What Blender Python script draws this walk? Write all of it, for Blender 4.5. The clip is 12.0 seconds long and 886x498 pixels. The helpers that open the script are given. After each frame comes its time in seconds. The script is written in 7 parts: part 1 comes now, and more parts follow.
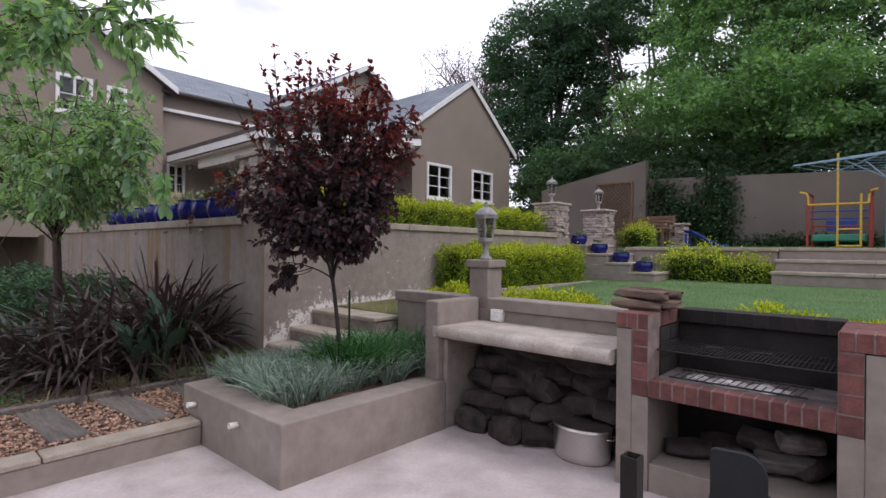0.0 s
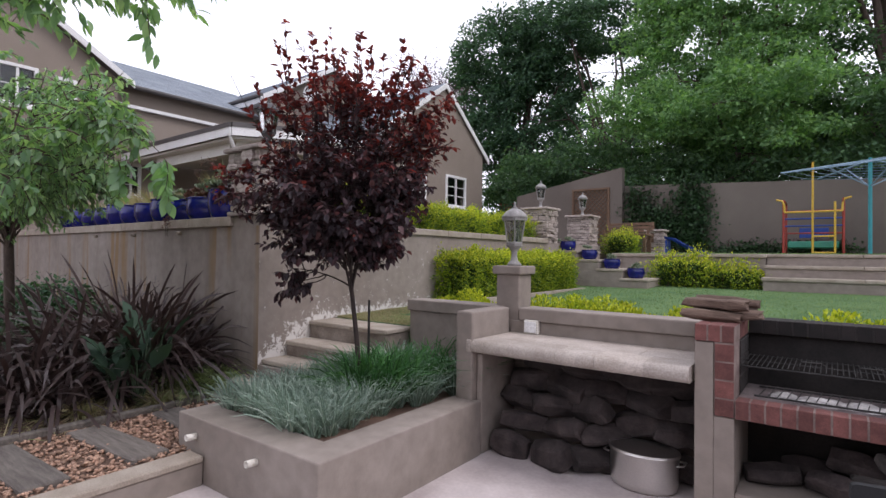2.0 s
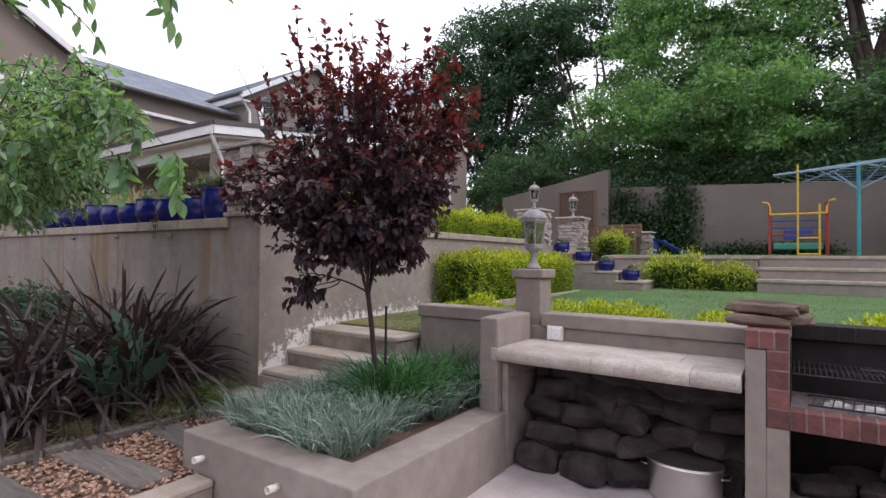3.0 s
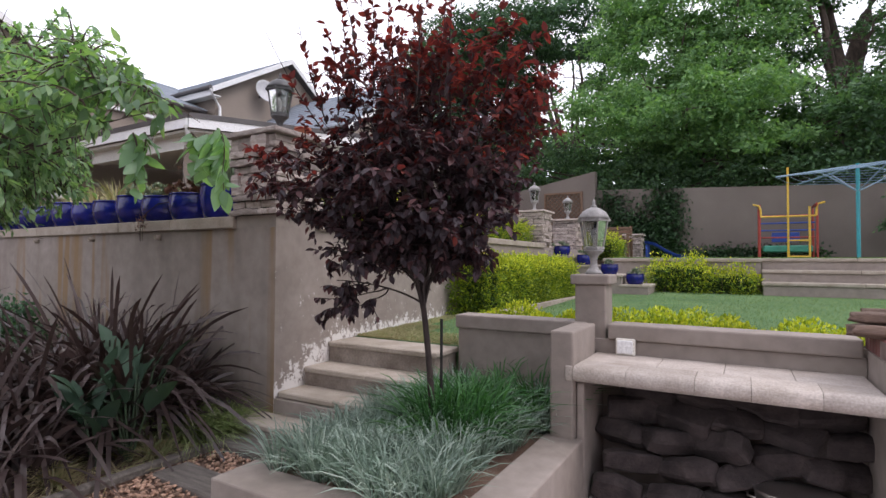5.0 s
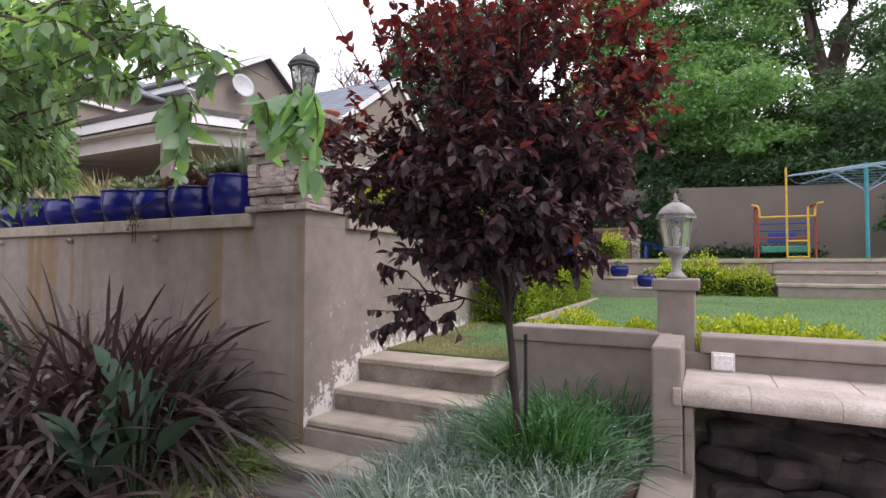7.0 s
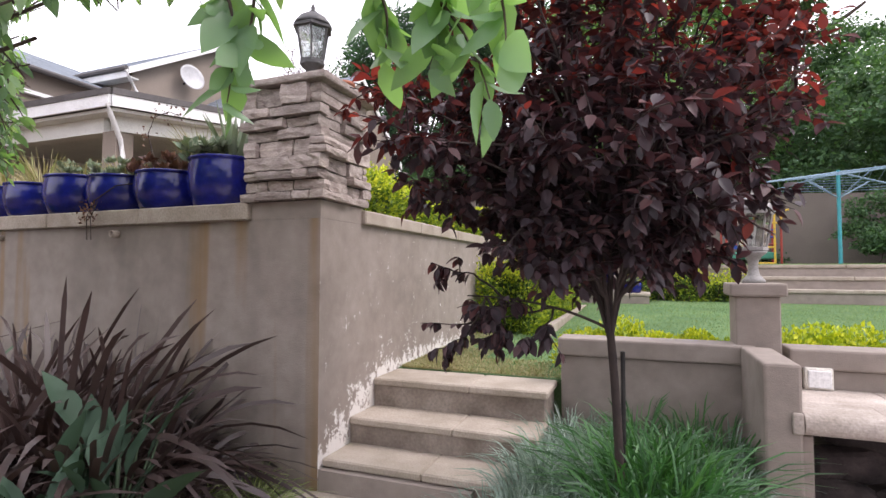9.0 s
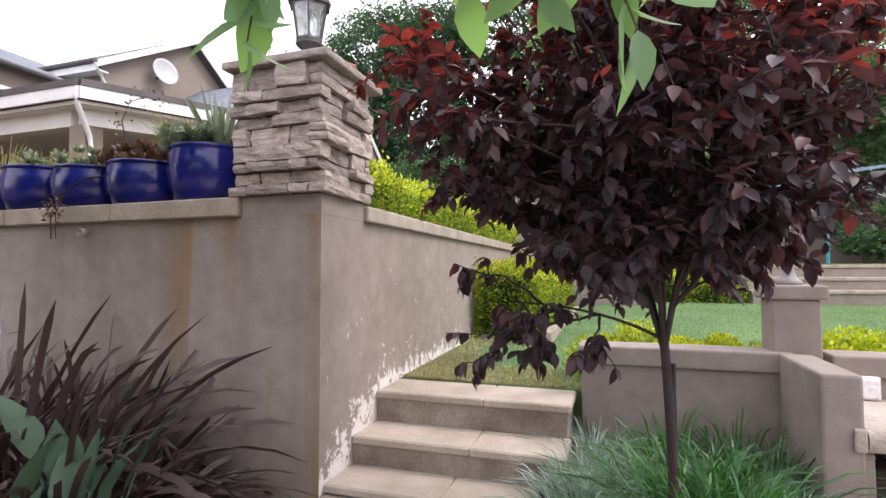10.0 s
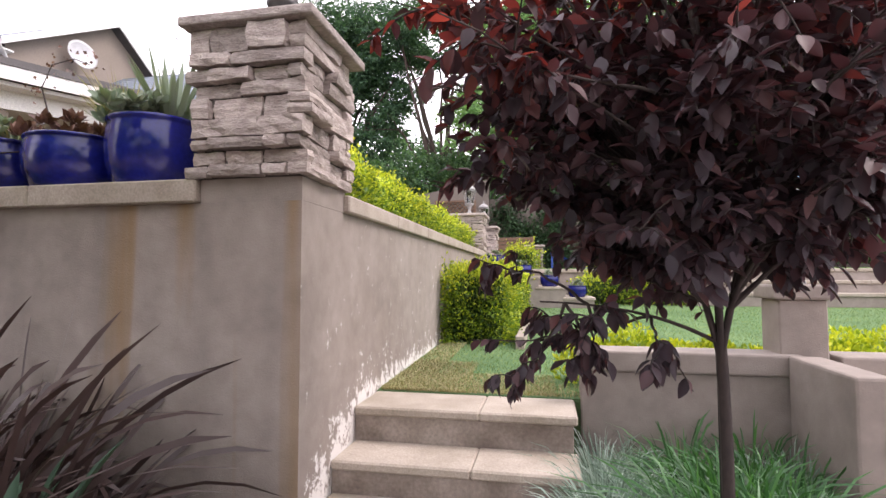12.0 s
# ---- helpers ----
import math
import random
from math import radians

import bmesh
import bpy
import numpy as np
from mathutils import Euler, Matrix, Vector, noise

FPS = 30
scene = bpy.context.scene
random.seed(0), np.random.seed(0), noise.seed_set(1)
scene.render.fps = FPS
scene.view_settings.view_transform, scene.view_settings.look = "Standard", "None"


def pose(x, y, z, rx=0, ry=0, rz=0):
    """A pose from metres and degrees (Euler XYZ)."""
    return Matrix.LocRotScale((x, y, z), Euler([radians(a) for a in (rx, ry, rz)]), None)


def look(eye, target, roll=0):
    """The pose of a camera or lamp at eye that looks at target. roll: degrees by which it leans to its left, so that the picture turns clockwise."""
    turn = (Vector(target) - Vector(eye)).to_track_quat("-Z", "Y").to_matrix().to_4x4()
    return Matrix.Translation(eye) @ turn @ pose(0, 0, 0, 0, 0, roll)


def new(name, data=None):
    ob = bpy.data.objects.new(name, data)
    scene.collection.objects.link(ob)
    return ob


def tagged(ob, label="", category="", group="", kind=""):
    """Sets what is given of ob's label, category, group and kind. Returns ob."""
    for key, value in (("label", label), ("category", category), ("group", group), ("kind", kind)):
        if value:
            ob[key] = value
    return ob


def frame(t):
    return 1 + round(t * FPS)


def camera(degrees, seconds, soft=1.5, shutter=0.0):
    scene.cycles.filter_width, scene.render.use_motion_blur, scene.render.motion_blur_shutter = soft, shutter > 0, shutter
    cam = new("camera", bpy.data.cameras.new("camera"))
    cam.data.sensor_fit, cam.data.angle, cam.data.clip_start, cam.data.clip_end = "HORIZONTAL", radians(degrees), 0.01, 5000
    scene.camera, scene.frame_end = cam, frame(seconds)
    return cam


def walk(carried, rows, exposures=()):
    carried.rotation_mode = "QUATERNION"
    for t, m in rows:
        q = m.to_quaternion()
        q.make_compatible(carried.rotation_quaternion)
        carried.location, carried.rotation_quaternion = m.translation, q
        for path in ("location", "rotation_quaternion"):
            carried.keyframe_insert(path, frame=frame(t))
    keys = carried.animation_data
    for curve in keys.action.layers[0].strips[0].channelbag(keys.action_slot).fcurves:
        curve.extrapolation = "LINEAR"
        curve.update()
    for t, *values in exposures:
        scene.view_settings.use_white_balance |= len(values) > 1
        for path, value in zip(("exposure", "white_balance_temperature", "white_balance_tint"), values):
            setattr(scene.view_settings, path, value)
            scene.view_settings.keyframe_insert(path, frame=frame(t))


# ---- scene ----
cam = camera(81.0, 12.0)
PATH = [
    (0, (0.173, 0.003, 1.573), (-1.16, 1.493, 1.575), 0.6),
    (1.5, (-0.425, -0.029, 1.56), (-1.663, 1.542, 1.581), 0.7),
    (2, (-0.62, -0.034, 1.552), (-1.824, 1.563, 1.581), 0.7),
    (2.5, (-0.83, -0.055, 1.557), (-1.994, 1.571, 1.59), 0.6),
    (4.5, (-1.719, -0.003, 1.559), (-2.751, 1.709, 1.61), 0.5),
    (5.5, (-2.145, 0.092, 1.565), (-3.121, 1.837, 1.619), 0.3),
    (6, (-2.378, 0.133, 1.56), (-3.324, 1.893, 1.62), 0.4),
    (6.5, (-2.568, 0.181, 1.575), (-3.497, 1.951, 1.634), 0.2),
    (9, (-3.563, 0.55, 1.543), (-4.278, 2.416, 1.629), 0.1),
    (9.5, (-3.713, 0.652, 1.541), (-4.388, 2.532, 1.635), 0.1),
    (10.5, (-3.98, 0.845, 1.554), (-4.561, 2.756, 1.641), -0.2),
    (11, (-4.095, 0.898, 1.544), (-4.611, 2.828, 1.639), -0.1),
    (12, (-4.238, 0.997, 1.517), (-4.63, 2.956, 1.625), 0.0),
]
walk(cam, [(t, look(eye, target, roll)) for t, eye, target, roll in PATH],
     [(0, -0.31, 6250, 19), (2.5, -0.07, 6250, 19), (5.5, 0.16, 6350, 19), (7.0, 0.38, 6450, 20), (9.5, 0.74, 6550, 20), (12, 0.95, 6650, 22)])

# ---- light: a bright overcast sky with thin places ----
SUN_EL, SUN_ROT = radians(52), radians(78)
world = bpy.data.worlds.new("world")
scene.world = world
world.use_nodes = True
wn, wl = world.node_tree.nodes, world.node_tree.links
wn.clear()
w_out = wn.new("ShaderNodeOutputWorld")
w_bg = wn.new("ShaderNodeBackground")
w_sky = wn.new("ShaderNodeTexSky")
w_sky.sky_type = "NISHITA"
w_sky.sun_disc = False
w_sky.sun_elevation, w_sky.sun_rotation = SUN_EL, SUN_ROT
w_dim = wn.new("ShaderNodeVectorMath")
w_dim.operation = "SCALE"
w_dim.inputs[3].default_value = 0.14
w_co = wn.new("ShaderNodeTexCoord")
w_map = wn.new("ShaderNodeMapping")
w_map.inputs["Scale"].default_value = (1.3, 1.3, 3.0)
w_noise = wn.new("ShaderNodeTexNoise")
w_noise.inputs["Scale"].default_value = 1.6
w_noise.inputs["Detail"].default_value = 5
w_ramp = wn.new("ShaderNodeValToRGB")
w_ramp.color_ramp.elements[0].position, w_ramp.color_ramp.elements[1].position = 0.26, 0.40
w_ramp.color_ramp.elements[0].color = (0.35, 0.35, 0.35, 1)
w_mix = wn.new("ShaderNodeMixRGB")
w_mix.inputs[2].default_value = (1.42, 1.45, 1.53, 1)
wl.new(w_co.outputs["Generated"], w_map.inputs["Vector"])
wl.new(w_map.outputs["Vector"], w_noise.inputs["Vector"])
wl.new(w_noise.outputs["Fac"], w_ramp.inputs["Fac"])
wl.new(w_ramp.outputs["Color"], w_mix.inputs["Fac"])
wl.new(w_sky.outputs["Color"], w_dim.inputs[0])
wl.new(w_dim.outputs["Vector"], w_mix.inputs[1])
wl.new(w_mix.outputs["Color"], w_bg.inputs["Color"])
w_bg.inputs["Strength"].default_value = 1.0
wl.new(w_bg.outputs["Background"], w_out.inputs["Surface"])

sun = new("sun", bpy.data.lights.new("sun", "SUN"))
sun.data.energy, sun.data.angle, sun.data.color = 1.4, radians(22), (1.0, 0.95, 0.88)
sun.matrix_world = look((math.sin(SUN_ROT) * math.cos(SUN_EL) * 20, math.cos(SUN_ROT) * math.cos(SUN_EL) * 20, math.sin(SUN_EL) * 20), (0, 0, 0))

# ---- materials ----


def shader(name):
    m = bpy.data.materials.new(name)
    m.use_nodes = True
    nt = m.node_tree
    return m, nt.nodes, nt.links, nt.nodes["Principled BSDF"]


def ramp(n, stops):
    r = n.new("ShaderNodeValToRGB")
    e = r.color_ramp.elements
    while len(e) < len(stops):
        e.new(0.5)
    for k, (p, c) in zip(e, stops):
        k.position, k.color = p, (*c, 1)
    return r


def where(n, l, scale=(1, 1, 1)):
    g = n.new("ShaderNodeNewGeometry")
    m = n.new("ShaderNodeMapping")
    m.inputs["Scale"].default_value = scale
    l.new(g.outputs["Position"], m.inputs["Vector"])
    return m.outputs["Vector"]


def noise_node(n, l, vec, scale, detail=6, rough=0.55):
    t = n.new("ShaderNodeTexNoise")
    t.inputs["Scale"].default_value, t.inputs["Detail"].default_value, t.inputs["Roughness"].default_value = scale, detail, rough
    l.new(vec, t.inputs["Vector"])
    return t.outputs["Fac"]


def mixed(n, l, fac, a, b, mode="MIX"):
    m = n.new("ShaderNodeMixRGB")
    m.blend_type = mode
    for sock, v in zip(m.inputs, (fac, a, b)):
        if isinstance(v, (int, float)):
            sock.default_value = v
        elif isinstance(v, tuple):
            sock.default_value = (*v, 1)
        else:
            l.new(v, sock)
    return m.outputs["Color"]


def bumped(n, l, b, height, strength, dist=0.01):
    k = n.new("ShaderNodeBump")
    k.inputs["Strength"].default_value, k.inputs["Distance"].default_value = strength, dist
    l.new(height, k.inputs["Height"])
    l.new(k.outputs["Normal"], b.inputs["Normal"])


def grainy(name, dark, light, scale=6, fine=90, rough=0.85, bump=0.4, dist=0.006, vary=0.0, metal=0.0, stretch=(1, 1, 1), island=False, grain=0.8):
    """A surface with two scales of variation, and a shift from piece to piece."""
    m, n, l, b = shader(name)
    v = where(n, l, stretch)
    big = noise_node(n, l, v, scale)
    small = noise_node(n, l, v, fine, 4)
    r = ramp(n, [(0.3, dark), (0.7, light)])
    l.new(big, r.inputs["Fac"])
    rs = ramp(n, [(0.3, (0.72, 0.72, 0.72)), (0.7, (1.18, 1.18, 1.18))])
    l.new(small, rs.inputs["Fac"])
    c = mixed(n, l, grain, r.outputs["Color"], rs.outputs["Color"], "MULTIPLY")
    if vary:
        o = n.new("ShaderNodeNewGeometry" if island else "ShaderNodeObjectInfo")
        rv = ramp(n, [(0.0, (1 - vary,) * 3), (1.0, (1 + vary,) * 3)])
        l.new(o.outputs["Random Per Island" if island else "Random"], rv.inputs["Fac"])
        c = mixed(n, l, 1.0, c, rv.outputs["Color"], "MULTIPLY")
    l.new(c, b.inputs["Base Color"])
    b.inputs["Roughness"].default_value, b.inputs["Metallic"].default_value = rough, metal
    h = n.new("ShaderNodeMath")
    h.operation = "MULTIPLY_ADD"
    l.new(small, h.inputs[0])
    h.inputs[1].default_value = 0.5
    l.new(big, h.inputs[2])
    bumped(n, l, b, h.outputs[0], bump, dist)
    return m


def plaster(name, streaks=0.0, chipped=0.0):
    """Taupe render, blotched; streaks: rust runs down from the coping; chipped: pale salts along the stair."""
    m, n, l, b = shader(name)
    v = where(n, l)
    big = noise_node(n, l, v, 1.3, 5)
    mid = noise_node(n, l, v, 9, 6)
    small = noise_node(n, l, v, 140, 3)
    r = ramp(n, [(0.3, (0.235, 0.197, 0.170)), (0.7, (0.302, 0.258, 0.228))])
    l.new(big, r.inputs["Fac"])
    r2 = ramp(n, [(0.28, (0.76, 0.76, 0.76)), (0.72, (1.14, 1.14, 1.14))])
    l.new(mid, r2.inputs["Fac"])
    c = mixed(n, l, 0.7, r.outputs["Color"], r2.outputs["Color"], "MULTIPLY")
    if streaks:
        vs = where(n, l, (2.6, 2.6, 0.16))
        st = noise_node(n, l, vs, 2.0, 3, 0.4)
        rs = ramp(n, [(0.575, (0, 0, 0)), (0.67, (1, 1, 1))])
        l.new(st, rs.inputs["Fac"])
        k = n.new("ShaderNodeMath")
        k.operation = "MULTIPLY"
        l.new(rs.outputs["Color"], k.inputs[0])
        k.inputs[1].default_value = streaks
        c = mixed(n, l, k.outputs[0], c, (0.23, 0.135, 0.05))
        dk = noise_node(n, l, where(n, l, (1.7, 1.7, 0.1)), 2.3, 3, 0.5)
        rd = ramp(n, [(0.5, (0, 0, 0)), (0.75, (0.3, 0.3, 0.3))])
        l.new(dk, rd.inputs["Fac"])
        c = mixed(n, l, rd.outputs["Color"], c, (0.13, 0.11, 0.095))
    h = mid
    if chipped:
        g = n.new("ShaderNodeNewGeometry")
        sep = n.new("ShaderNodeSeparateXYZ")
        l.new(g.outputs["Position"], sep.inputs[0])
        # height above the stair's slope, which levels out at the lawn
        run = n.new("ShaderNodeMath")
        run.operation = "MULTIPLY_ADD"
        l.new(sep.outputs["Y"], run.inputs[0])
        run.inputs[1].default_value, run.inputs[2].default_value = 0.55, -1.20
        cap = n.new("ShaderNodeMath")
        cap.operation = "MINIMUM"
        l.new(run.outputs[0], cap.inputs[0])
        cap.inputs[1].default_value = 0.86
        up = n.new("ShaderNodeMath")
        up.operation = "SUBTRACT"
        l.new(sep.outputs["Z"], up.inputs[0])
        l.new(cap.outputs[0], up.inputs[1])
        band = ramp(n, [(0.0, (0.25, 0.25, 0.25)), (0.08, (0.14, 0.14, 0.14)), (0.25, (0.066, 0.066, 0.066)), (0.9, (0.05, 0.05, 0.05))])
        l.new(up.outputs[0], band.inputs["Fac"])
        ch = noise_node(n, l, where(n, l, (1, 1, 0.85)), 17, 9, 0.74)
        add = n.new("ShaderNodeMath")
        add.operation = "ADD"
        l.new(ch, add.inputs[0])
        l.new(band.outputs["Color"], add.inputs[1])
        rc = ramp(n, [(0.68, (0, 0, 0)), (0.72, (1, 1, 1))])
        l.new(add.outputs[0], rc.inputs["Fac"])
        c = mixed(n, l, rc.outputs["Color"], c, (0.66, 0.63, 0.60))
    l.new(c, b.inputs["Base Color"])
    b.inputs["Roughness"].default_value = 0.9
    hh = n.new("ShaderNodeMath")
    hh.operation = "MULTIPLY_ADD"
    l.new(small, hh.inputs[0])
    hh.inputs[1].default_value = 0.6
    l.new(h, hh.inputs[2])
    bumped(n, l, b, hh.outputs[0], 0.5, 0.008)
    return m


def leafy(name, stops, rough=0.5, glow=0.3, trans=None, spec=0.4):
    """Leaves whose colour goes from leaf to leaf; some light comes through them."""
    m, n, l, b = shader(name)
    g = n.new("ShaderNodeNewGeometry")
    r = ramp(n, stops)
    l.new(g.outputs["Random Per Island"], r.inputs["Fac"])
    v = where(n, l)
    patch = noise_node(n, l, v, 1.1, 3)
    rp = ramp(n, [(0.3, (0.72, 0.72, 0.72)), (0.7, (1.2, 1.2, 1.2))])
    l.new(patch, rp.inputs["Fac"])
    c = mixed(n, l, 0.9, r.outputs["Color"], rp.outputs["Color"], "MULTIPLY")
    l.new(c, b.inputs["Base Color"])
    b.inputs["Roughness"].default_value = rough
    b.inputs["Specular IOR Level"].default_value = spec
    t = n.new("ShaderNodeBsdfTranslucent")
    tc = mixed(n, l, 1.0, c, trans or (1.3, 1.5, 0.5), "MULTIPLY")
    l.new(tc, t.inputs["Color"])
    mx = n.new("ShaderNodeMixShader")
    mx.inputs[0].default_value = glow
    l.new(b.outputs[0], mx.inputs[1])
    l.new(t.outputs[0], mx.inputs[2])
    l.new(mx.outputs[0], n["Material Output"].inputs["Surface"])
    return m


def glass(name, rough=0.02):
    m, n, l, b = shader(name)
    b.inputs["Base Color"].default_value = (0.80, 0.83, 0.82, 1)
    b.inputs["Roughness"].default_value = rough
    b.inputs["Transmission Weight"].default_value = 1.0
    b.inputs["IOR"].default_value = 1.45
    return m


M_PLASTER = plaster("plaster")
M_PLASTER_WALL = plaster("plaster_streaked", streaks=0.75)
M_PLASTER_CHIP = plaster("plaster_chipped", chipped=1.0)
M_HOUSE = grainy("house_plaster", (0.235, 0.195, 0.160), (0.275, 0.230, 0.195), 0.8, 60, 0.9, 0.2)
M_COPING = grainy("coping_concrete", (0.27, 0.225, 0.18), (0.40, 0.345, 0.29), 5, 110, 0.85, 0.3)
M_TREAD = grainy("tread_concrete", (0.30, 0.255, 0.20), (0.45, 0.39, 0.33), 4, 120, 0.85, 0.3)
# risers: blotchy, and darker than the treads
M_RISER = grainy("mottled_riser", (0.15, 0.118, 0.095), (0.32, 0.27, 0.23), 5, 60, 0.9, 0.3)
M_PATIO = grainy("patio_concrete", (0.36, 0.305, 0.295), (0.60, 0.535, 0.525), 2.2, 38, 0.75, 0.2, grain=0.28)
M_TILE = grainy("bench_stone", (0.30, 0.255, 0.215), (0.47, 0.415, 0.375), 5, 80, 0.8, 0.35, vary=0.13)
M_BRICK = grainy("red_brick", (0.10, 0.036, 0.032), (0.19, 0.072, 0.062), 14, 160, 0.8, 0.5, vary=0.22)
M_SOOT_BRICK = grainy("sooty_brick", (0.009, 0.008, 0.008), (0.024, 0.018, 0.017), 7, 120, 0.9, 0.4, vary=0.3)
M_MORTAR = grainy("mortar", (0.13, 0.092, 0.082), (0.25, 0.19, 0.17), 10, 150, 0.95, 0.5)
M_SOOT = grainy("soot", (0.012, 0.011, 0.011), (0.035, 0.030, 0.028), 5, 80, 0.95, 0.3)
M_FIRE = grainy("fire_floor", (0.06, 0.047, 0.049), (0.20, 0.165, 0.165), 7, 70, 0.95, 0.4)
M_ASH = grainy("ash", (0.26, 0.245, 0.24), (0.62, 0.60, 0.59), 13, 90, 0.95, 0.8)
M_STONE = grainy("ledge_stone", (0.25, 0.20, 0.18), (0.50, 0.43, 0.39), 11, 60, 0.88, 1.0, 0.014, vary=0.26, stretch=(1, 1, 2.6))
M_STONE_CORE = grainy("dark_mortar", (0.05, 0.042, 0.036), (0.09, 0.075, 0.065), 8, 90, 0.95, 0.5)
M_ROOF = grainy("roof_tile", (0.22, 0.255, 0.30), (0.31, 0.35, 0.40), 1.2, 30, 0.6, 0.3, vary=0.08, island=True)
M_WHITE = grainy("white_paint", (0.72, 0.72, 0.72), (0.82, 0.82, 0.82), 2, 60, 0.5, 0.1)
M_DARK_TRIM = grainy("dark_trim", (0.06, 0.055, 0.055), (0.10, 0.09, 0.09), 3, 60, 0.6, 0.1)
M_CEIL = grainy("soffit", (0.68, 0.68, 0.65), (0.76, 0.76, 0.73), 2, 60, 0.7, 0.1)
M_GLASS = glass("window_glass")
M_ROOM = grainy("dim_room", (0.05, 0.05, 0.055), (0.09, 0.09, 0.095), 1.2, 20, 0.9, 0.1)
M_BLUE = grainy("blue_glaze", (0.004, 0.006, 0.075), (0.011, 0.016, 0.20), 5, 60, 0.16, 0.08)
M_SOIL = grainy("soil", (0.075, 0.042, 0.028), (0.17, 0.105, 0.075), 6, 60, 0.95, 0.9, 0.02)
M_EARTH = grainy("ground_soil", (0.07, 0.055, 0.03), (0.14, 0.10, 0.06), 1.5, 40, 0.95, 0.8, 0.02)
M_LAWN = grainy("lawn_turf", (0.060, 0.135, 0.048), (0.120, 0.205, 0.080), 1.4, 70, 0.95, 0.7, 0.02)
M_PEBBLE = grainy("pebble", (0.26, 0.145, 0.095), (0.44, 0.29, 0.21), 30, 120, 0.75, 0.3, vary=0.5, island=True)
M_SLEEPER = grainy("weathered_sleeper", (0.10, 0.085, 0.075), (0.20, 0.175, 0.155), 8, 70, 0.9, 0.8, 0.008, vary=0.15, stretch=(0.6, 5, 5))
M_LOG_GREY = grainy("grey_log", (0.07, 0.062, 0.058), (0.17, 0.155, 0.145), 11, 70, 0.9, 1.0, 0.012, stretch=(0.4, 2, 2))
# brown timber, its colour lowered to hold the shade of the log cavities
M_LOG_SHADED = grainy("split_log", (0.015, 0.011, 0.011), (0.062, 0.047, 0.045), 9, 60, 0.9, 1.0, 0.012, vary=0.3)
M_LOG_DRY = grainy("dry_log", (0.075, 0.048, 0.036), (0.19, 0.13, 0.10), 16, 90, 0.9, 1.0, 0.012, vary=0.3, stretch=(0.3, 3, 3))
# same taupe plaster as the house, darkened to carry the trees' shade
M_BOUNDARY_SHADED = grainy("shaded_render", (0.135, 0.112, 0.097), (0.18, 0.152, 0.132), 0.8, 60, 0.9, 0.2)
M_BARK = grainy("bark", (0.045, 0.033, 0.026), (0.11, 0.08, 0.065), 12, 80, 0.95, 0.9, 0.01, stretch=(1, 1, 0.35))
M_PLUM_BARK = grainy("plum_bark", (0.020, 0.014, 0.013), (0.045, 0.030, 0.026), 18, 90, 0.85, 0.7, 0.004, stretch=(1, 1, 0.5))
M_STEEL = grainy("brushed_aluminium", (0.70, 0.68, 0.65), (0.80, 0.78, 0.75), 4, 120, 0.30, 0.03, metal=1.0, grain=0.25)
M_IRON = grainy("black_iron", (0.02, 0.02, 0.02), (0.05, 0.047, 0.045), 12, 90, 0.65, 0.3, metal=0.6)
M_LAMP_GREY = grainy("lamp_grey", (0.20, 0.19, 0.185), (0.32, 0.31, 0.30), 20, 90, 0.6, 0.2)
M_LAMP_DARK = grainy("lamp_dark", (0.03, 0.03, 0.032), (0.07, 0.068, 0.068), 20, 90, 0.5, 0.2)
M_BULB = grainy("bulb_white", (0.75, 0.74, 0.70), (0.82, 0.81, 0.78), 5, 60, 0.4, 0.05)
M_PVC = grainy("pvc_white", (0.62, 0.58, 0.50), (0.76, 0.73, 0.68), 12, 90, 0.5, 0.1)
M_DISH = grainy("dish_grey", (0.40, 0.40, 0.41), (0.50, 0.50, 0.51), 6, 60, 0.5, 0.05)
M_POST = grainy("brown_steel", (0.012, 0.009, 0.008), (0.022, 0.017, 0.015), 10, 80, 0.9, 0.1)
M_CHAIR = grainy("dark_plastic", (0.010, 0.011, 0.012), (0.016, 0.017, 0.019), 6, 90, 0.9, 0.1)
M_RED = grainy("red_paint", (0.26, 0.03, 0.02), (0.36, 0.05, 0.035), 6, 60, 0.45, 0.1)
M_YELLOW = grainy("yellow_paint", (0.52, 0.32, 0.02), (0.64, 0.42, 0.05), 6, 60, 0.45, 0.1)
M_TURQ = grainy("turquoise_paint", (0.02, 0.22, 0.26), (0.035, 0.29, 0.33), 6, 60, 0.45, 0.1)
M_PLAYBLUE = grainy("blue_plastic", (0.015, 0.045, 0.24), (0.02, 0.07, 0.34), 5, 60, 0.4, 0.1)
M_PLAYGREEN = grainy("green_plastic", (0.025, 0.19, 0.13), (0.04, 0.26, 0.18), 5, 60, 0.4, 0.1)
M_LINE = grainy("blue_cord", (0.12, 0.20, 0.27), (0.22, 0.31, 0.39), 6, 60, 0.7, 0.1)
M_WOOD = grainy("bench_wood", (0.11, 0.06, 0.035), (0.20, 0.12, 0.075), 7, 90, 0.7, 0.4, stretch=(0.5, 4, 4))
M_TERRACOTTA = grainy("terracotta", (0.30, 0.10, 0.06), (0.40, 0.16, 0.10), 9, 90, 0.85, 0.3)

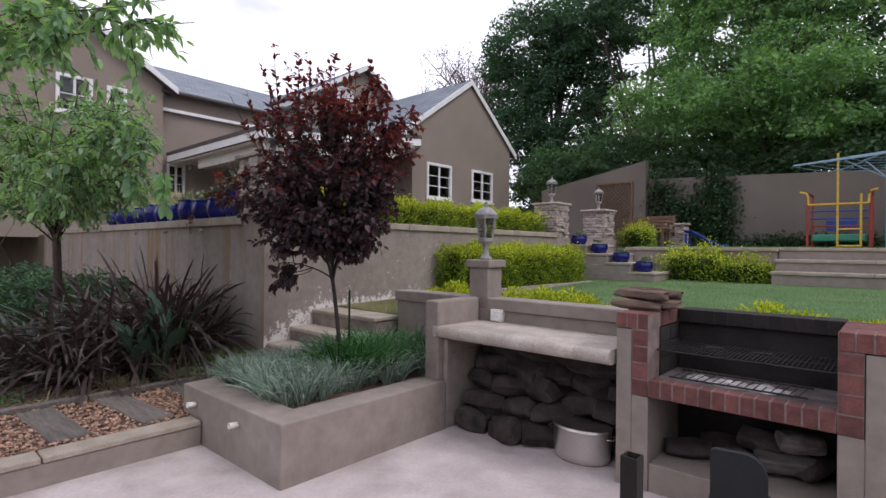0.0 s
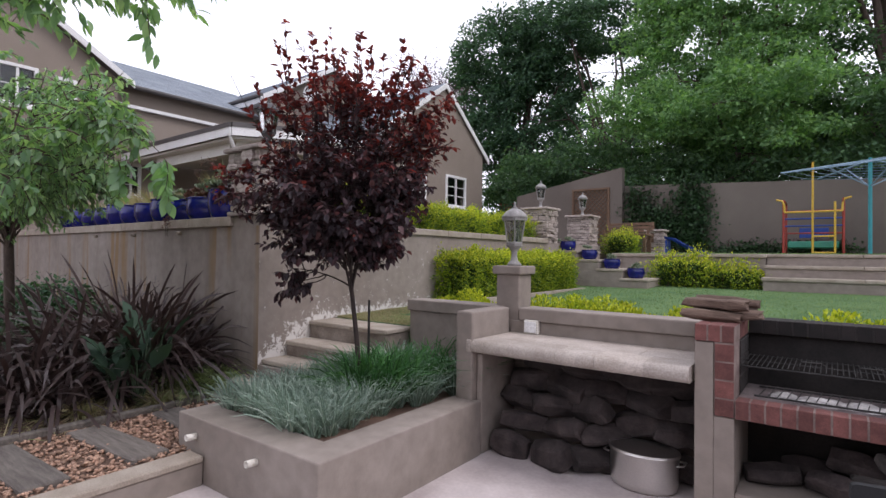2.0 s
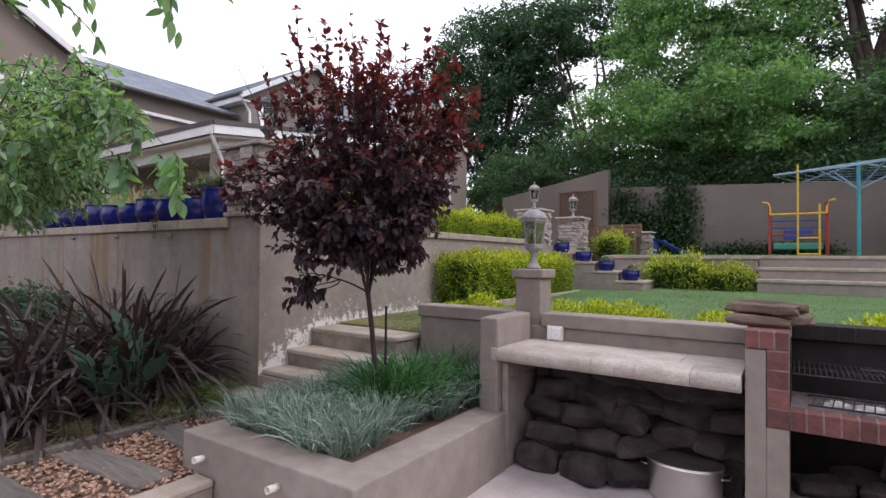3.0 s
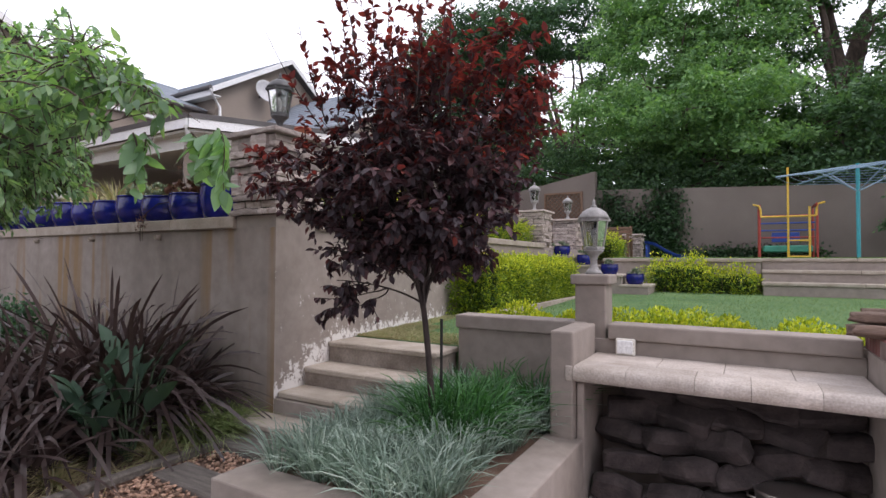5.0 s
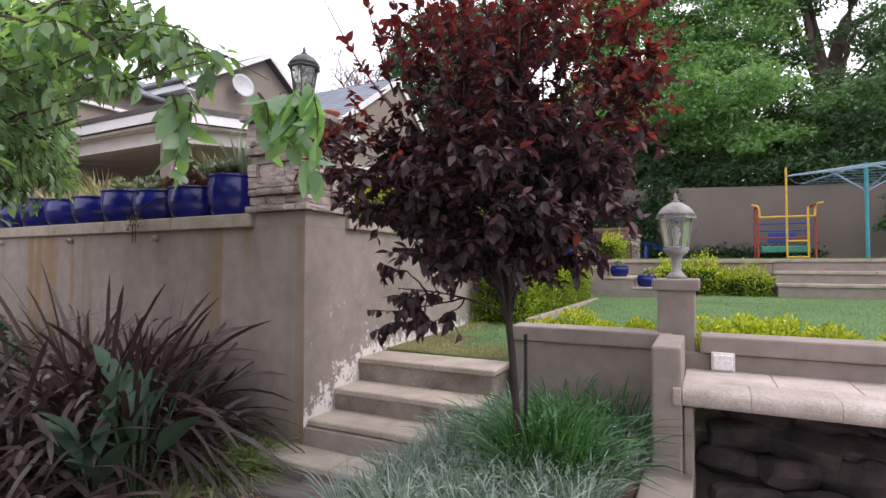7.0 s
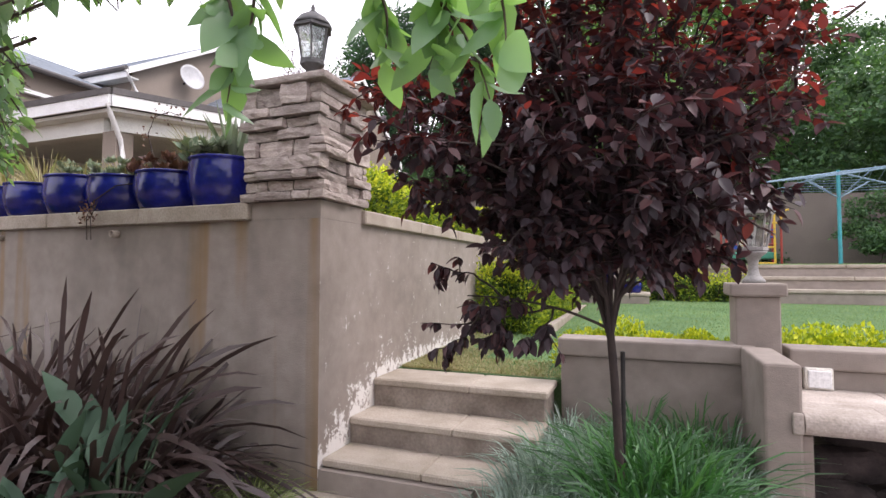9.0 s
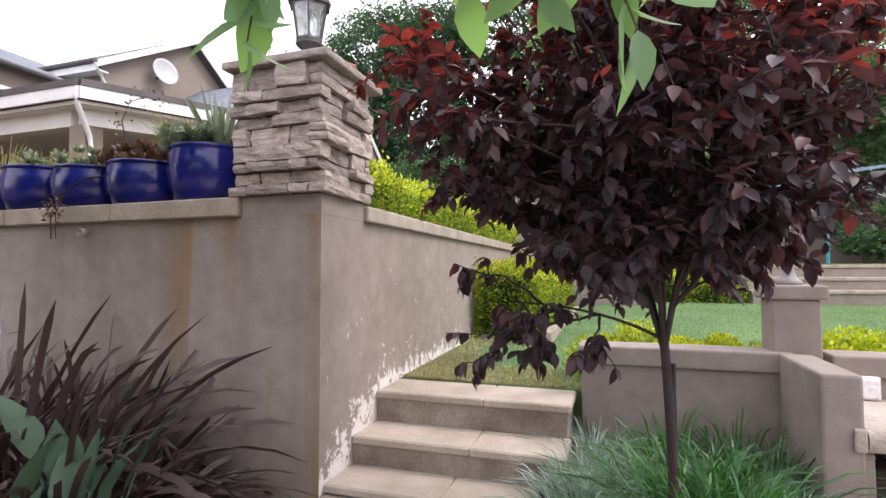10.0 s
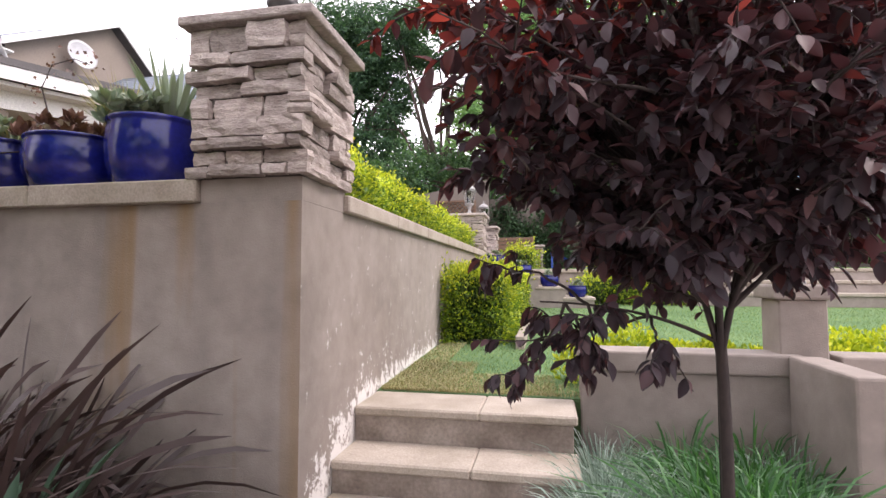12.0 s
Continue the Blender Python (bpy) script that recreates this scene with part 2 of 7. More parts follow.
L_PLUM = leafy("plum_leaf", [(0.0, (0.032, 0.025, 0.031)), (0.55, (0.057, 0.041, 0.049)), (0.88, (0.088, 0.050, 0.056)), (1.0, (0.118, 0.055, 0.054))], 0.50, 0.18, (2.2, 0.75, 0.7), 0.3)
L_PLUM_YOUNG = leafy("young_plum_leaf", [(0.0, (0.046, 0.025, 0.027)), (0.6, (0.088, 0.034, 0.034)), (1.0, (0.15, 0.052, 0.042))], 0.55, 0.48, (2.2, 0.8, 0.6), 0.25)
L_NEAR = leafy("tree_leaf", [(0.0, (0.11, 0.20, 0.12)), (0.6, (0.19, 0.32, 0.19)), (1.0, (0.32, 0.45, 0.28))], 0.38, 0.48, (1.5, 1.7, 0.5))
L_TREE_DARK = leafy("dark_foliage", [(0.0, (0.03, 0.075, 0.045)), (0.6, (0.055, 0.12, 0.068)), (1.0, (0.09, 0.18, 0.09))], 0.55, 0.3)
L_TREE_LIGHT = leafy("light_foliage", [(0.0, (0.09, 0.185, 0.08)), (0.6, (0.15, 0.285, 0.12)), (1.0, (0.24, 0.40, 0.165))], 0.55, 0.4)
L_TREE_MID = leafy("mid_foliage", [(0.0, (0.042, 0.095, 0.048)), (0.6, (0.075, 0.15, 0.072)), (1.0, (0.125, 0.225, 0.10))], 0.55, 0.35)
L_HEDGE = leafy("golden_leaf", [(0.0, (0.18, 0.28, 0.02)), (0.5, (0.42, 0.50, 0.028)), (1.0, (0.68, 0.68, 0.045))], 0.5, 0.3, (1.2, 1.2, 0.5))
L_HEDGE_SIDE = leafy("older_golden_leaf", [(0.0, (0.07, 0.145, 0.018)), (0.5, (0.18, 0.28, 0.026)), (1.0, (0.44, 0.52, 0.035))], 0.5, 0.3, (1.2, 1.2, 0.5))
L_HEDGE_SHADE = leafy("shaded_inner_leaf", [(0.0, (0.02, 0.045, 0.015)), (1.0, (0.06, 0.12, 0.025))], 0.6, 0.2)
L_BLUEGRASS = leafy("blue_grass", [(0.0, (0.11, 0.165, 0.125)), (0.6, (0.23, 0.31, 0.26)), (1.0, (0.42, 0.49, 0.43))], 0.6, 0.2, (1.1, 1.3, 0.9))
L_GREENGRASS = leafy("strap_leaf", [(0.0, (0.020, 0.065, 0.022)), (0.6, (0.040, 0.125, 0.042)), (1.0, (0.085, 0.21, 0.075))], 0.45, 0.3)
L_LAWNBLADE = leafy("turf_blade", [(0.0, (0.082, 0.155, 0.058)), (0.6, (0.142, 0.23, 0.095)), (1.0, (0.29, 0.335, 0.155))], 0.6, 0.3)
L_DRYBLADE = leafy("dry_blade", [(0.0, (0.30, 0.25, 0.14)), (0.6, (0.44, 0.37, 0.24)), (1.0, (0.27, 0.32, 0.13))], 0.7, 0.2)
L_FLAX = leafy("flax_leaf", [(0.0, (0.024, 0.017, 0.018)), (0.55, (0.055, 0.036, 0.035)), (0.85, (0.105, 0.075, 0.064)), (1.0, (0.28, 0.22, 0.17))], 0.4, 0.12, (1.3, 1.0, 0.7), 0.6)
L_FLAX_GREEN = leafy("green_flax_leaf", [(0.0, (0.03, 0.055, 0.03)), (0.6, (0.06, 0.10, 0.055)), (1.0, (0.16, 0.20, 0.11))], 0.4, 0.15, None, 0.6)
L_PADDLE = leafy("paddle_leaf", [(0.0, (0.026, 0.052, 0.034)), (0.6, (0.044, 0.082, 0.054)), (1.0, (0.065, 0.11, 0.075))], 0.6, 0.12, None, 0.25)
L_FOUNTAIN = leafy("fountain_grass", [(0.0, (0.14, 0.20, 0.07)), (0.6, (0.26, 0.33, 0.14)), (1.0, (0.46, 0.50, 0.27))], 0.55, 0.3)
L_SUCCULENT = leafy("succulent_leaf", [(0.0, (0.12, 0.17, 0.11)), (0.7, (0.24, 0.29, 0.21)), (1.0, (0.36, 0.38, 0.28))], 0.5, 0.1)
L_RED_SUCC = leafy("red_succulent_leaf", [(0.0, (0.07, 0.03, 0.025)), (1.0, (0.18, 0.09, 0.06))], 0.5, 0.1)
L_LILAC = leafy("lilac_twig", [(0.0, (0.22, 0.17, 0.24)), (1.0, (0.34, 0.28, 0.37))], 0.7, 0.2)
L_IVY = leafy("ivy_leaf", [(0.0, (0.012, 0.035, 0.015)), (1.0, (0.045, 0.10, 0.035))], 0.45, 0.15)

# ---- mesh helpers ----


def np_mesh(name, verts, faces):
    """A mesh from arrays; all faces have the same number of corners."""
    verts, faces = np.asarray(verts, dtype=np.float32), np.asarray(faces, dtype=np.int32)
    me = bpy.data.meshes.new(name)
    me.vertices.add(len(verts))
    me.vertices.foreach_set("co", verts.ravel())
    me.loops.add(faces.size)
    me.loops.foreach_set("vertex_index", faces.ravel())
    me.polygons.add(len(faces))
    me.polygons.foreach_set("loop_start", np.arange(0, faces.size, faces.shape[1], dtype=np.int32))
    me.update(calc_edges=True)
    return me


def link(name, me, material, parent=None, label="", smooth=False):
    me.materials.append(material)
    ob = new(name, me)
    if parent:
        ob.parent = parent
    if label:
        ob["label"] = label
    if smooth:
        me.shade_smooth()
    return ob


def part(name, bm, material, parent=None, label="", smooth=False):
    """Links a bmesh as one mesh object, under a thing or a part where one is given."""
    me = bpy.data.meshes.new(name)
    bm.to_mesh(me)
    bm.free()
    return link(name, me, material, parent, label, smooth)


def thing(name, label, category, at=(0, 0, 0), group="", kind=""):
    ob = new(name)
    ob.empty_display_size = 0.1
    ob.location = at
    return tagged(ob, label, category, group, kind)


def add_box(bm, x0, x1, y0, y1, z0, z1, bevel=0.0, seg=1):
    made = bmesh.ops.create_cube(bm, size=1.0)["verts"]
    for v in made:
        v.co = Vector(((x0, x1)[v.co.x > 0], (y0, y1)[v.co.y > 0], (z0, z1)[v.co.z > 0]))
    if bevel:
        edges = list({e for v in made for e in v.link_edges})
        bmesh.ops.bevel(bm, geom=edges, offset=bevel, segments=seg, affect="EDGES", profile=0.5)
    return bm


def box(x0, x1, y0, y1, z0, z1, bevel=0.0, seg=1):
    return add_box(bmesh.new(), x0, x1, y0, y1, z0, z1, bevel, seg)


def lathe(bm, profile, centre=(0, 0), steps=24, phase=0.0):
    """A surface turned about the upright through centre, from (radius, height) pairs."""
    rings = []
    for r, z in profile:
        rings.append([bm.verts.new((centre[0] + r * math.cos(phase + 2 * math.pi * k / steps), centre[1] + r * math.sin(phase + 2 * math.pi * k / steps), z)) for k in range(steps)])
    for a, b in zip(rings, rings[1:]):
        for k in range(steps):
            bm.faces.new((a[k], a[(k + 1) % steps], b[(k + 1) % steps], b[k]))
    bm.faces.new(rings[0][::-1])
    bm.faces.new(rings[-1])
    return bm


def tube_arrays(points, radii, sides=6):
    """Vertices and quads of a tapered tube along points."""
    p = np.asarray(points, float)
    d = np.gradient(p, axis=0)
    d /= np.linalg.norm(d, axis=1)[:, None] + 1e-9
    ref = np.where(np.abs(d[:, 2:3]) > 0.9, np.array([[1.0, 0, 0]]), np.array([[0, 0, 1.0]]))
    u = np.cross(d, ref)
    u /= np.linalg.norm(u, axis=1)[:, None] + 1e-9
    w = np.cross(d, u)
    a = np.arange(sides) * 2 * np.pi / sides
    r = np.asarray(radii, float)[:, None, None]
    v = p[:, None, :] + r * (np.cos(a)[None, :, None] * u[:, None, :] + np.sin(a)[None, :, None] * w[:, None, :])
    k = np.arange(len(p) - 1)[:, None] * sides
    i = np.arange(sides)[None, :]
    j = (i + 1) % sides
    f = np.stack([k + i, k + j, k + sides + j, k + sides + i], -1).reshape(-1, 4)
    return v.reshape(-1, 3), f


def joined(chunks):
    vs, fs, n = [], [], 0
    for v, f in chunks:
        vs.append(v)
        fs.append(f + n)
        n += len(v)
    return np.concatenate(vs), np.concatenate(fs)


def tubes(name, lines, material, parent=None, sides=6, label=""):
    v, f = joined([tube_arrays(p, r, sides) for p, r in lines])
    return link(name, np_mesh(name, v, f), material, parent, label, True)


def rod(name, a, b, r, material, parent=None, sides=10, label=""):
    p = np.linspace(a, b, 2)
    v, f = tube_arrays(p, [r, r], sides)
    bm = bmesh.new()
    vs = [bm.verts.new(c) for c in v]
    for q in f:
        bm.faces.new([vs[k] for k in q])
    bm.faces.new(vs[:sides])
    bm.faces.new(vs[sides:][::-1])
    bmesh.ops.recalc_face_normals(bm, faces=bm.faces)
    return part(name, bm, material, parent, label)


def unit(v):
    return v / (np.linalg.norm(v, axis=-1, keepdims=True) + 1e-9)


def leaf_arrays(rng, centres, axis, size, width=0.5, fold=0.25, rich=False, flat=None, curl=0.16):
    """Leaves at centres along axis: a folded diamond each, or an ovate folded blade with a curved, pointed tip."""
    n = len(centres)
    ax = unit(axis)
    nor = unit(np.cross(ax, rng.normal(size=(n, 3))))
    if flat is not None:
        nor = unit(nor * 0.45 + (flat - ax * np.sum(flat * ax, 1, keepdims=True)))
        nor = unit(nor - ax * np.sum(nor * ax, 1, keepdims=True))
    side = np.cross(ax, nor)
    s = (size * rng.uniform(0.65, 1.25, n))[:, None]
    w = s * width * 0.5
    if not rich:
        up = nor * s * fold * 0.5
        v = np.stack([centres, centres + ax * s * 0.5 + side * w + up, centres + ax * s, centres + ax * s * 0.5 - side * w + up], 1)
        f = np.array([[0, 1, 2], [0, 2, 3]])
        k = 4
    else:
        bend = curl * rng.uniform(0.2, 1.8, (n, 1))
        spine = lambda t: centres + ax * s * t - nor * s * bend * t * t
        rows = [centres]
        for t, q in ((0.16, 0.66), (0.38, 1.0), (0.62, 0.86), (0.83, 0.46)):
            lift = nor * w * q * fold
            rows += [spine(t) + side * w * q + lift, spine(t), spine(t) - side * w * q + lift]
        rows.append(spine(1.0))
        v = np.stack(rows, 1)
        f = [[0, 1, 2], [0, 2, 3]]
        for a in (1, 4, 7):
            f += [[a, a + 3, a + 4], [a, a + 4, a + 1], [a + 1, a + 4, a + 5], [a + 1, a + 5, a + 2]]
        f = np.array(f + [[10, 13, 11], [11, 13, 12]])
        k = 14
    idx = (np.arange(n) * k)[:, None, None] + f[None]
    return v.reshape(-1, 3), idx.reshape(-1, 3)


def blade_arrays(rng, base, lean, length, width, droop=0.5, segs=4, keel=0.0):
    """Curved ribbons that rise from base, lean outwards and droop."""
    n = len(base)
    lean = unit(lean)
    side = unit(np.cross(lean, np.array([0, 0, 1.0])) + rng.normal(scale=0.25, size=(n, 3)))
    t = np.linspace(0, 1, segs + 1)
    ln = np.asarray(length)[:, None, None]
    out = lean * np.array([1, 1, 0])
    p = base[:, None, :] + ln * (lean[:, None, :] * t[None, :, None] + (out[:, None, :] * 0.45 - np.array([0, 0, 1.0])) * (np.asarray(droop)[:, None, None] if np.ndim(droop) else droop) * (t ** 2.3)[None, :, None])
    wt = (np.asarray(width)[:, None, None] if np.ndim(width) else width) * np.array([0.75] + [1.0] * (segs - 1) + [0.06])[None, :, None] * (1 - 0.35 * t[None, :, None] ** 2)
    a, b = p + side[:, None, :] * wt * 0.5, p - side[:, None, :] * wt * 0.5
    v = np.stack([a, b], 2).reshape(n, -1, 3)
    f = np.array([[2 * k, 2 * k + 1, 2 * k + 3, 2 * k + 2] for k in range(segs)])
    idx = (np.arange(n) * 2 * (segs + 1))[:, None, None] + f[None]
    return v.reshape(-1, 3), idx.reshape(-1, 4)


def curve3(a, b, c, n=7):
    t = np.linspace(0, 1, n)[:, None]
    return (1 - t) ** 2 * np.asarray(a) + 2 * t * (1 - t) * np.asarray(b) + t ** 2 * np.asarray(c)


def inside(rng, n, balls, shell=0.55):
    """Points inside ellipsoids (x, y, z, rx, ry, rz), more of them towards the skin."""
    sizes = np.array([b[3] * b[4] * b[5] for b in balls]) ** 0.8
    pick = rng.choice(len(balls), n, p=sizes / sizes.sum())
    q = unit(rng.normal(size=(n, 3))) * (shell + (1 - shell) * rng.uniform(size=(n, 1)) ** 0.7)
    b = np.array(balls)[pick]
    return b[:, :3] + q * b[:, 3:]


def broadleaf(name, label, base, trunk, girth, balls, clumps, per, leaf, leaf_mat, bark, seed, limbs=26, spread=0.5, group="", hang=0.3):
    """A tree: tapered trunk, limbs out to the clumps, and many small leaves with gaps between the clumps."""
    rng = np.random.default_rng(seed)
    tree = thing(name, label, "tree", base, group)
    base = np.array(base, float)
    top = base + np.array(trunk)
    lines = [(curve3(base, (base + top) / 2 + rng.normal(scale=0.15, size=3) * [1, 1, 0], top, 8), np.linspace(girth, girth * 0.6, 8))]
    tips = inside(rng, clumps, balls)
    for k in range(min(limbs, clumps)):
        start = base + (top - base) * rng.uniform(0.72, 1.0)
        mid = start * 0.45 + tips[k] * 0.55 + np.array([0, 0, 0.25]) * np.linalg.norm(tips[k] - start) * rng.uniform(0.2, 0.8) + rng.normal(scale=0.25, size=3)
        line = curve3(start, mid, tips[k], 9) + np.cumsum(rng.normal(scale=0.13, size=(9, 3)), 0) * np.linspace(0, 1, 9)[:, None]
        lines.append((line, np.linspace(girth * rng.uniform(0.25, 0.5), girth * 0.05, 9)))
        for q in range(2):
            j = rng.integers(3, 8)
            end = line[j] + (rng.normal(size=3) * [1, 1, 0.6]) * spread * 1.6
            lines.append((curve3(line[j], (line[j] + end) / 2 + [0, 0, 0.15], end, 5), np.linspace(girth * 0.11, girth * 0.03, 5)))
    v, f = joined([tube_arrays(p - base, r, 7) for p, r in lines])
    link("trunk", np_mesh("trunk", v, f), bark, tree, smooth=True)
    # each clump is a shallow dome of leaves, so that its top catches the light and gaps stay between clumps
    own = rng.uniform(0.5, 1.35, clumps)[:, None, None]
    q = unit(rng.normal(size=(clumps, per, 3))) * rng.uniform(0.45, 1.15, (clumps, per, 1))
    q[:, :, 2] = np.abs(q[:, :, 2]) * 0.75 - 0.25 * rng.uniform(size=(clumps, per))
    pts = (tips[:, None, :] + q * own * spread * 1.35).reshape(-1, 3)
    away = q.reshape(-1, 3) * [1, 1, 0.4] + rng.normal(scale=0.5, size=pts.shape) - np.array([0, 0, hang])
    v, f = leaf_arrays(rng, pts - base, away, leaf, 0.55, 0.3)
    link("crown", np_mesh("crown", v, f), leaf_mat, tree)
    return tree


def prism(outline, z0, z1, bevel=0.0):
    """An upright block over an outline of (x, y) corners, its top edges eased."""
    bm = bmesh.new()
    lo = bm.faces.new([bm.verts.new((x, y, z0)) for x, y in outline])
    up = bmesh.ops.extrude_face_region(bm, geom=[lo])
    vs = [v for v in up["geom"] if isinstance(v, bmesh.types.BMVert)]
    bmesh.ops.translate(bm, verts=vs, vec=(0, 0, z1 - z0))
    bmesh.ops.recalc_face_normals(bm, faces=bm.faces)
    if bevel:
        es = [e for e in bm.edges if min(v.co.z for v in e.verts) > z1 - 1e-4 or abs(e.verts[0].co.z - e.verts[1].co.z) > 0.1]
        bmesh.ops.bevel(bm, geom=es, offset=bevel, segments=2, affect="EDGES", profile=0.5)
    return bm


# ---- the ground and the terraces ----
def structure(ob, label="", category=""):
    return tagged(ob, label, category, "", "structure")


XW, YW = -5.262, 3.04          # the corner of the tall garden wall
ZT = 1.86                      # upper terrace


def slope(name, x0, x1, y0, y1, zs, zn, bottom, material):
    bm = box(x0, x1, y0, y1, bottom, 1.0)
    for v in bm.verts:
        if v.co.z > 0.5:
            v.co.z = zs if v.co.y < (y0 + y1) / 2 else zn
    return part(name, bm, material)


g = 900.0
structure(part("ground", box(-g, g, -g, g, -0.6, -0.10), M_EARTH), "bare brown soil ground running to the horizon", "ground")
structure(part("patio", box(-4.03, 6.0, -6.0, 4.15, -0.09, 0.0, 0.004), M_PATIO), "pale worn concrete patio floor", "patio")
structure(slope("lawn", XW + 0.002, 16.0, 4.06, 11.55, 0.83, 1.02, -0.09, M_LAWN), "mown green lawn behind the low wall", "lawn")
structure(part("lawn_upper", box(XW + 0.7, 30.0, 11.80, 60.0, -0.09, 1.68), M_LAWN), "raised grass terrace with the play frame", "lawn")
structure(part("terrace", box(-80.0, XW - 0.22, YW + 0.22, 70.0, -0.09, ZT), M_EARTH), "raised house terrace behind the garden wall", "terrace")
structure(part("bed", box(-14.0, -5.26, -6.0, YW, -0.09, 0.19), M_SOIL), "brown planted soil bed below the garden wall", "garden bed")
structure(part("path", box(-5.256, -4.15, -6.0, 2.60, -0.09, 0.175), M_SOIL), "gravel path bed beside the kerb", "path")

# kerb between path and patio, in cast lengths
kerb = structure(thing("kerb", "", "", (0, 0, 0)), "low plastered kerb with a flat concrete top along the path", "kerb")
part("kerb_body", box(-4.145, -4.0, -6.0, 1.805, -0.08, 0.155, 0.006), M_PLASTER, kerb)
for k, (a, b) in enumerate(((-2.2, -1.21), (-1.2, -0.21), (-0.2, 0.78), (0.79, 1.80))):
    part("coping_slab", box(-4.165, -3.985, a, b, 0.156, 0.20, 0.008), M_COPING, kerb)

# ---- the tall garden wall ----
bm = prism(((-16.0, YW), (XW, YW), (XW, 9.62), (XW - 0.22, 9.62), (XW - 0.22, YW + 0.22), (-16.0, YW + 0.22)), -0.08, 1.846)
for fc in bm.faces:
    fc.material_index = 1 if fc.normal.x > 0.9 else 0
wall_w = structure(part("wall_garden", bm, M_PLASTER_WALL), "tall taupe plastered retaining wall with rust streaks and flaking patches", "wall")
wall_w.data.materials.append(M_PLASTER_CHIP)
structure(part("wall_corner", box(-5.75, XW + 0.0005, YW + 0.0005, 3.52, 1.847, 1.95), M_PLASTER), "plastered corner block below the stone pillar", "wall")
coping = structure(thing("coping", "", ""), "cast concrete coping along the tall wall", "coping")
x = -5.756
while x > -15.5:
    part("coping_slab", box(x - 0.90, x, YW - 0.035, YW + 0.30, 1.847, 1.952, 0.008), M_COPING, coping)
    x -= 0.905
y = 3.50
while y < 9.4:
    part("coping_slab", box(XW - 0.27, XW + 0.035, y, min(y + 0.90, 9.6), 1.847, 1.938, 0.008), M_COPING, coping)
    y += 0.905

# ---- stair beside the wall ----
stair = structure(thing("stair", "", ""), "four plastered steps with worn concrete treads", "stair")
RISES = ((2.763, 0.328, -4.37), (3.076, 0.491, -4.25), (3.365, 0.646, -4.115), (3.671, 0.826, -4.115))
for k, (y0, z, xr) in enumerate(RISES):
    y1 = RISES[k + 1][0] + 0.02 if k < 3 else 4.06
    x0 = -5.45 if y0 < YW - 0.1 else XW + 0.001
    if k == 0:
        y1 = 3.085
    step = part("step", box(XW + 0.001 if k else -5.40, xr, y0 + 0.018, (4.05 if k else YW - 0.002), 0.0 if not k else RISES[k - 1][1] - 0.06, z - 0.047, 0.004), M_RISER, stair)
    mid = (x0 + xr) / 2 + 0.1
    for a, b in ((XW + 0.002 if k else -5.42, mid), (mid + 0.0015, xr + 0.02)):
        part("tread", box(a, b, y0, (y1 if k else YW - 0.003), z - 0.046, z, 0.009), M_TREAD, stair)
part("step", box(XW + 0.003, -4.37, YW, 3.10, 0.0, 0.44, 0.0), M_PLASTER, stair)

# ---- planter ----
planter = thing("planter", "low taupe plastered planter box on the patio", "planter", (-3.6, 1.81, 0))


def at_planter(bm):
    bmesh.ops.translate(bm, verts=bm.verts, vec=(3.6, -1.81, 0))
    return bm


part("wall", at_planter(prism(((-4.357, 1.81), (-2.834, 1.81), (-2.834, 3.42), (-3.085, 3.42), (-3.085, 2.06), (-4.19, 2.06), (-4.19, 2.79), (-4.357, 2.79)), -0.005, 0.428, 0.011)), M_PLASTER, planter)
part("soil", at_planter(box(-4.188, -3.088, 2.063, 3.95, 0.0, 0.395)), M_SOIL, planter, "brown soil with fallen leaves")
for px in (-4.11, -3.40):
    bm = bmesh.new()
    lathe(bm, [(0.022, 0.0), (0.022, 0.075), (0.017, 0.075), (0.017, 0.01)], steps=14)
    bmesh.ops.rotate(bm, verts=bm.verts, cent=(0, 0, 0), matrix=Matrix.Rotation(radians(86), 3, "X"))
    bmesh.ops.translate(bm, verts=bm.verts, vec=(px + 3.6, 0.004, 0.30))
    part("drain_pipe", bm, M_PVC, planter, "white plastic drain stub", True)

# ---- bench, low wall, post ----
low = structure(thing("low_wall", "", ""), "low plastered wall with a thick cap beside the lawn", "wall")
part("wall_body", box(-4.06, -1.30, 3.985, 4.16, 0.0, 1.004, 0.006), M_PLASTER, low)
part("cap", box(-4.075, -2.96, 3.955, 4.19, 1.006, 1.118, 0.012, 2), M_PLASTER, low)
part("cap", box(-2.80, -1.32, 3.955, 4.19, 1.006, 1.118, 0.012, 2), M_PLASTER, low)
part("wall_body", box(0.30, 6.0, 3.985, 4.16, 0.0, 1.004, 0.006), M_PLASTER, low)
part("cap", box(0.30, 6.0, 3.955, 4.19, 1.006, 1.118, 0.012, 2), M_PLASTER, low)
post = thing("gate_post", "square taupe plastered post with a flat cap", "post", (-2.94, 4.12, 0))
part("shaft", box(-0.115, 0.115, -0.115, 0.115, 0.6, 1.40, 0.008), M_PLASTER, post)
part("cap", box(-0.145, 0.145, -0.145, 0.145, 1.401, 1.477, 0.012, 2), M_PLASTER, post)

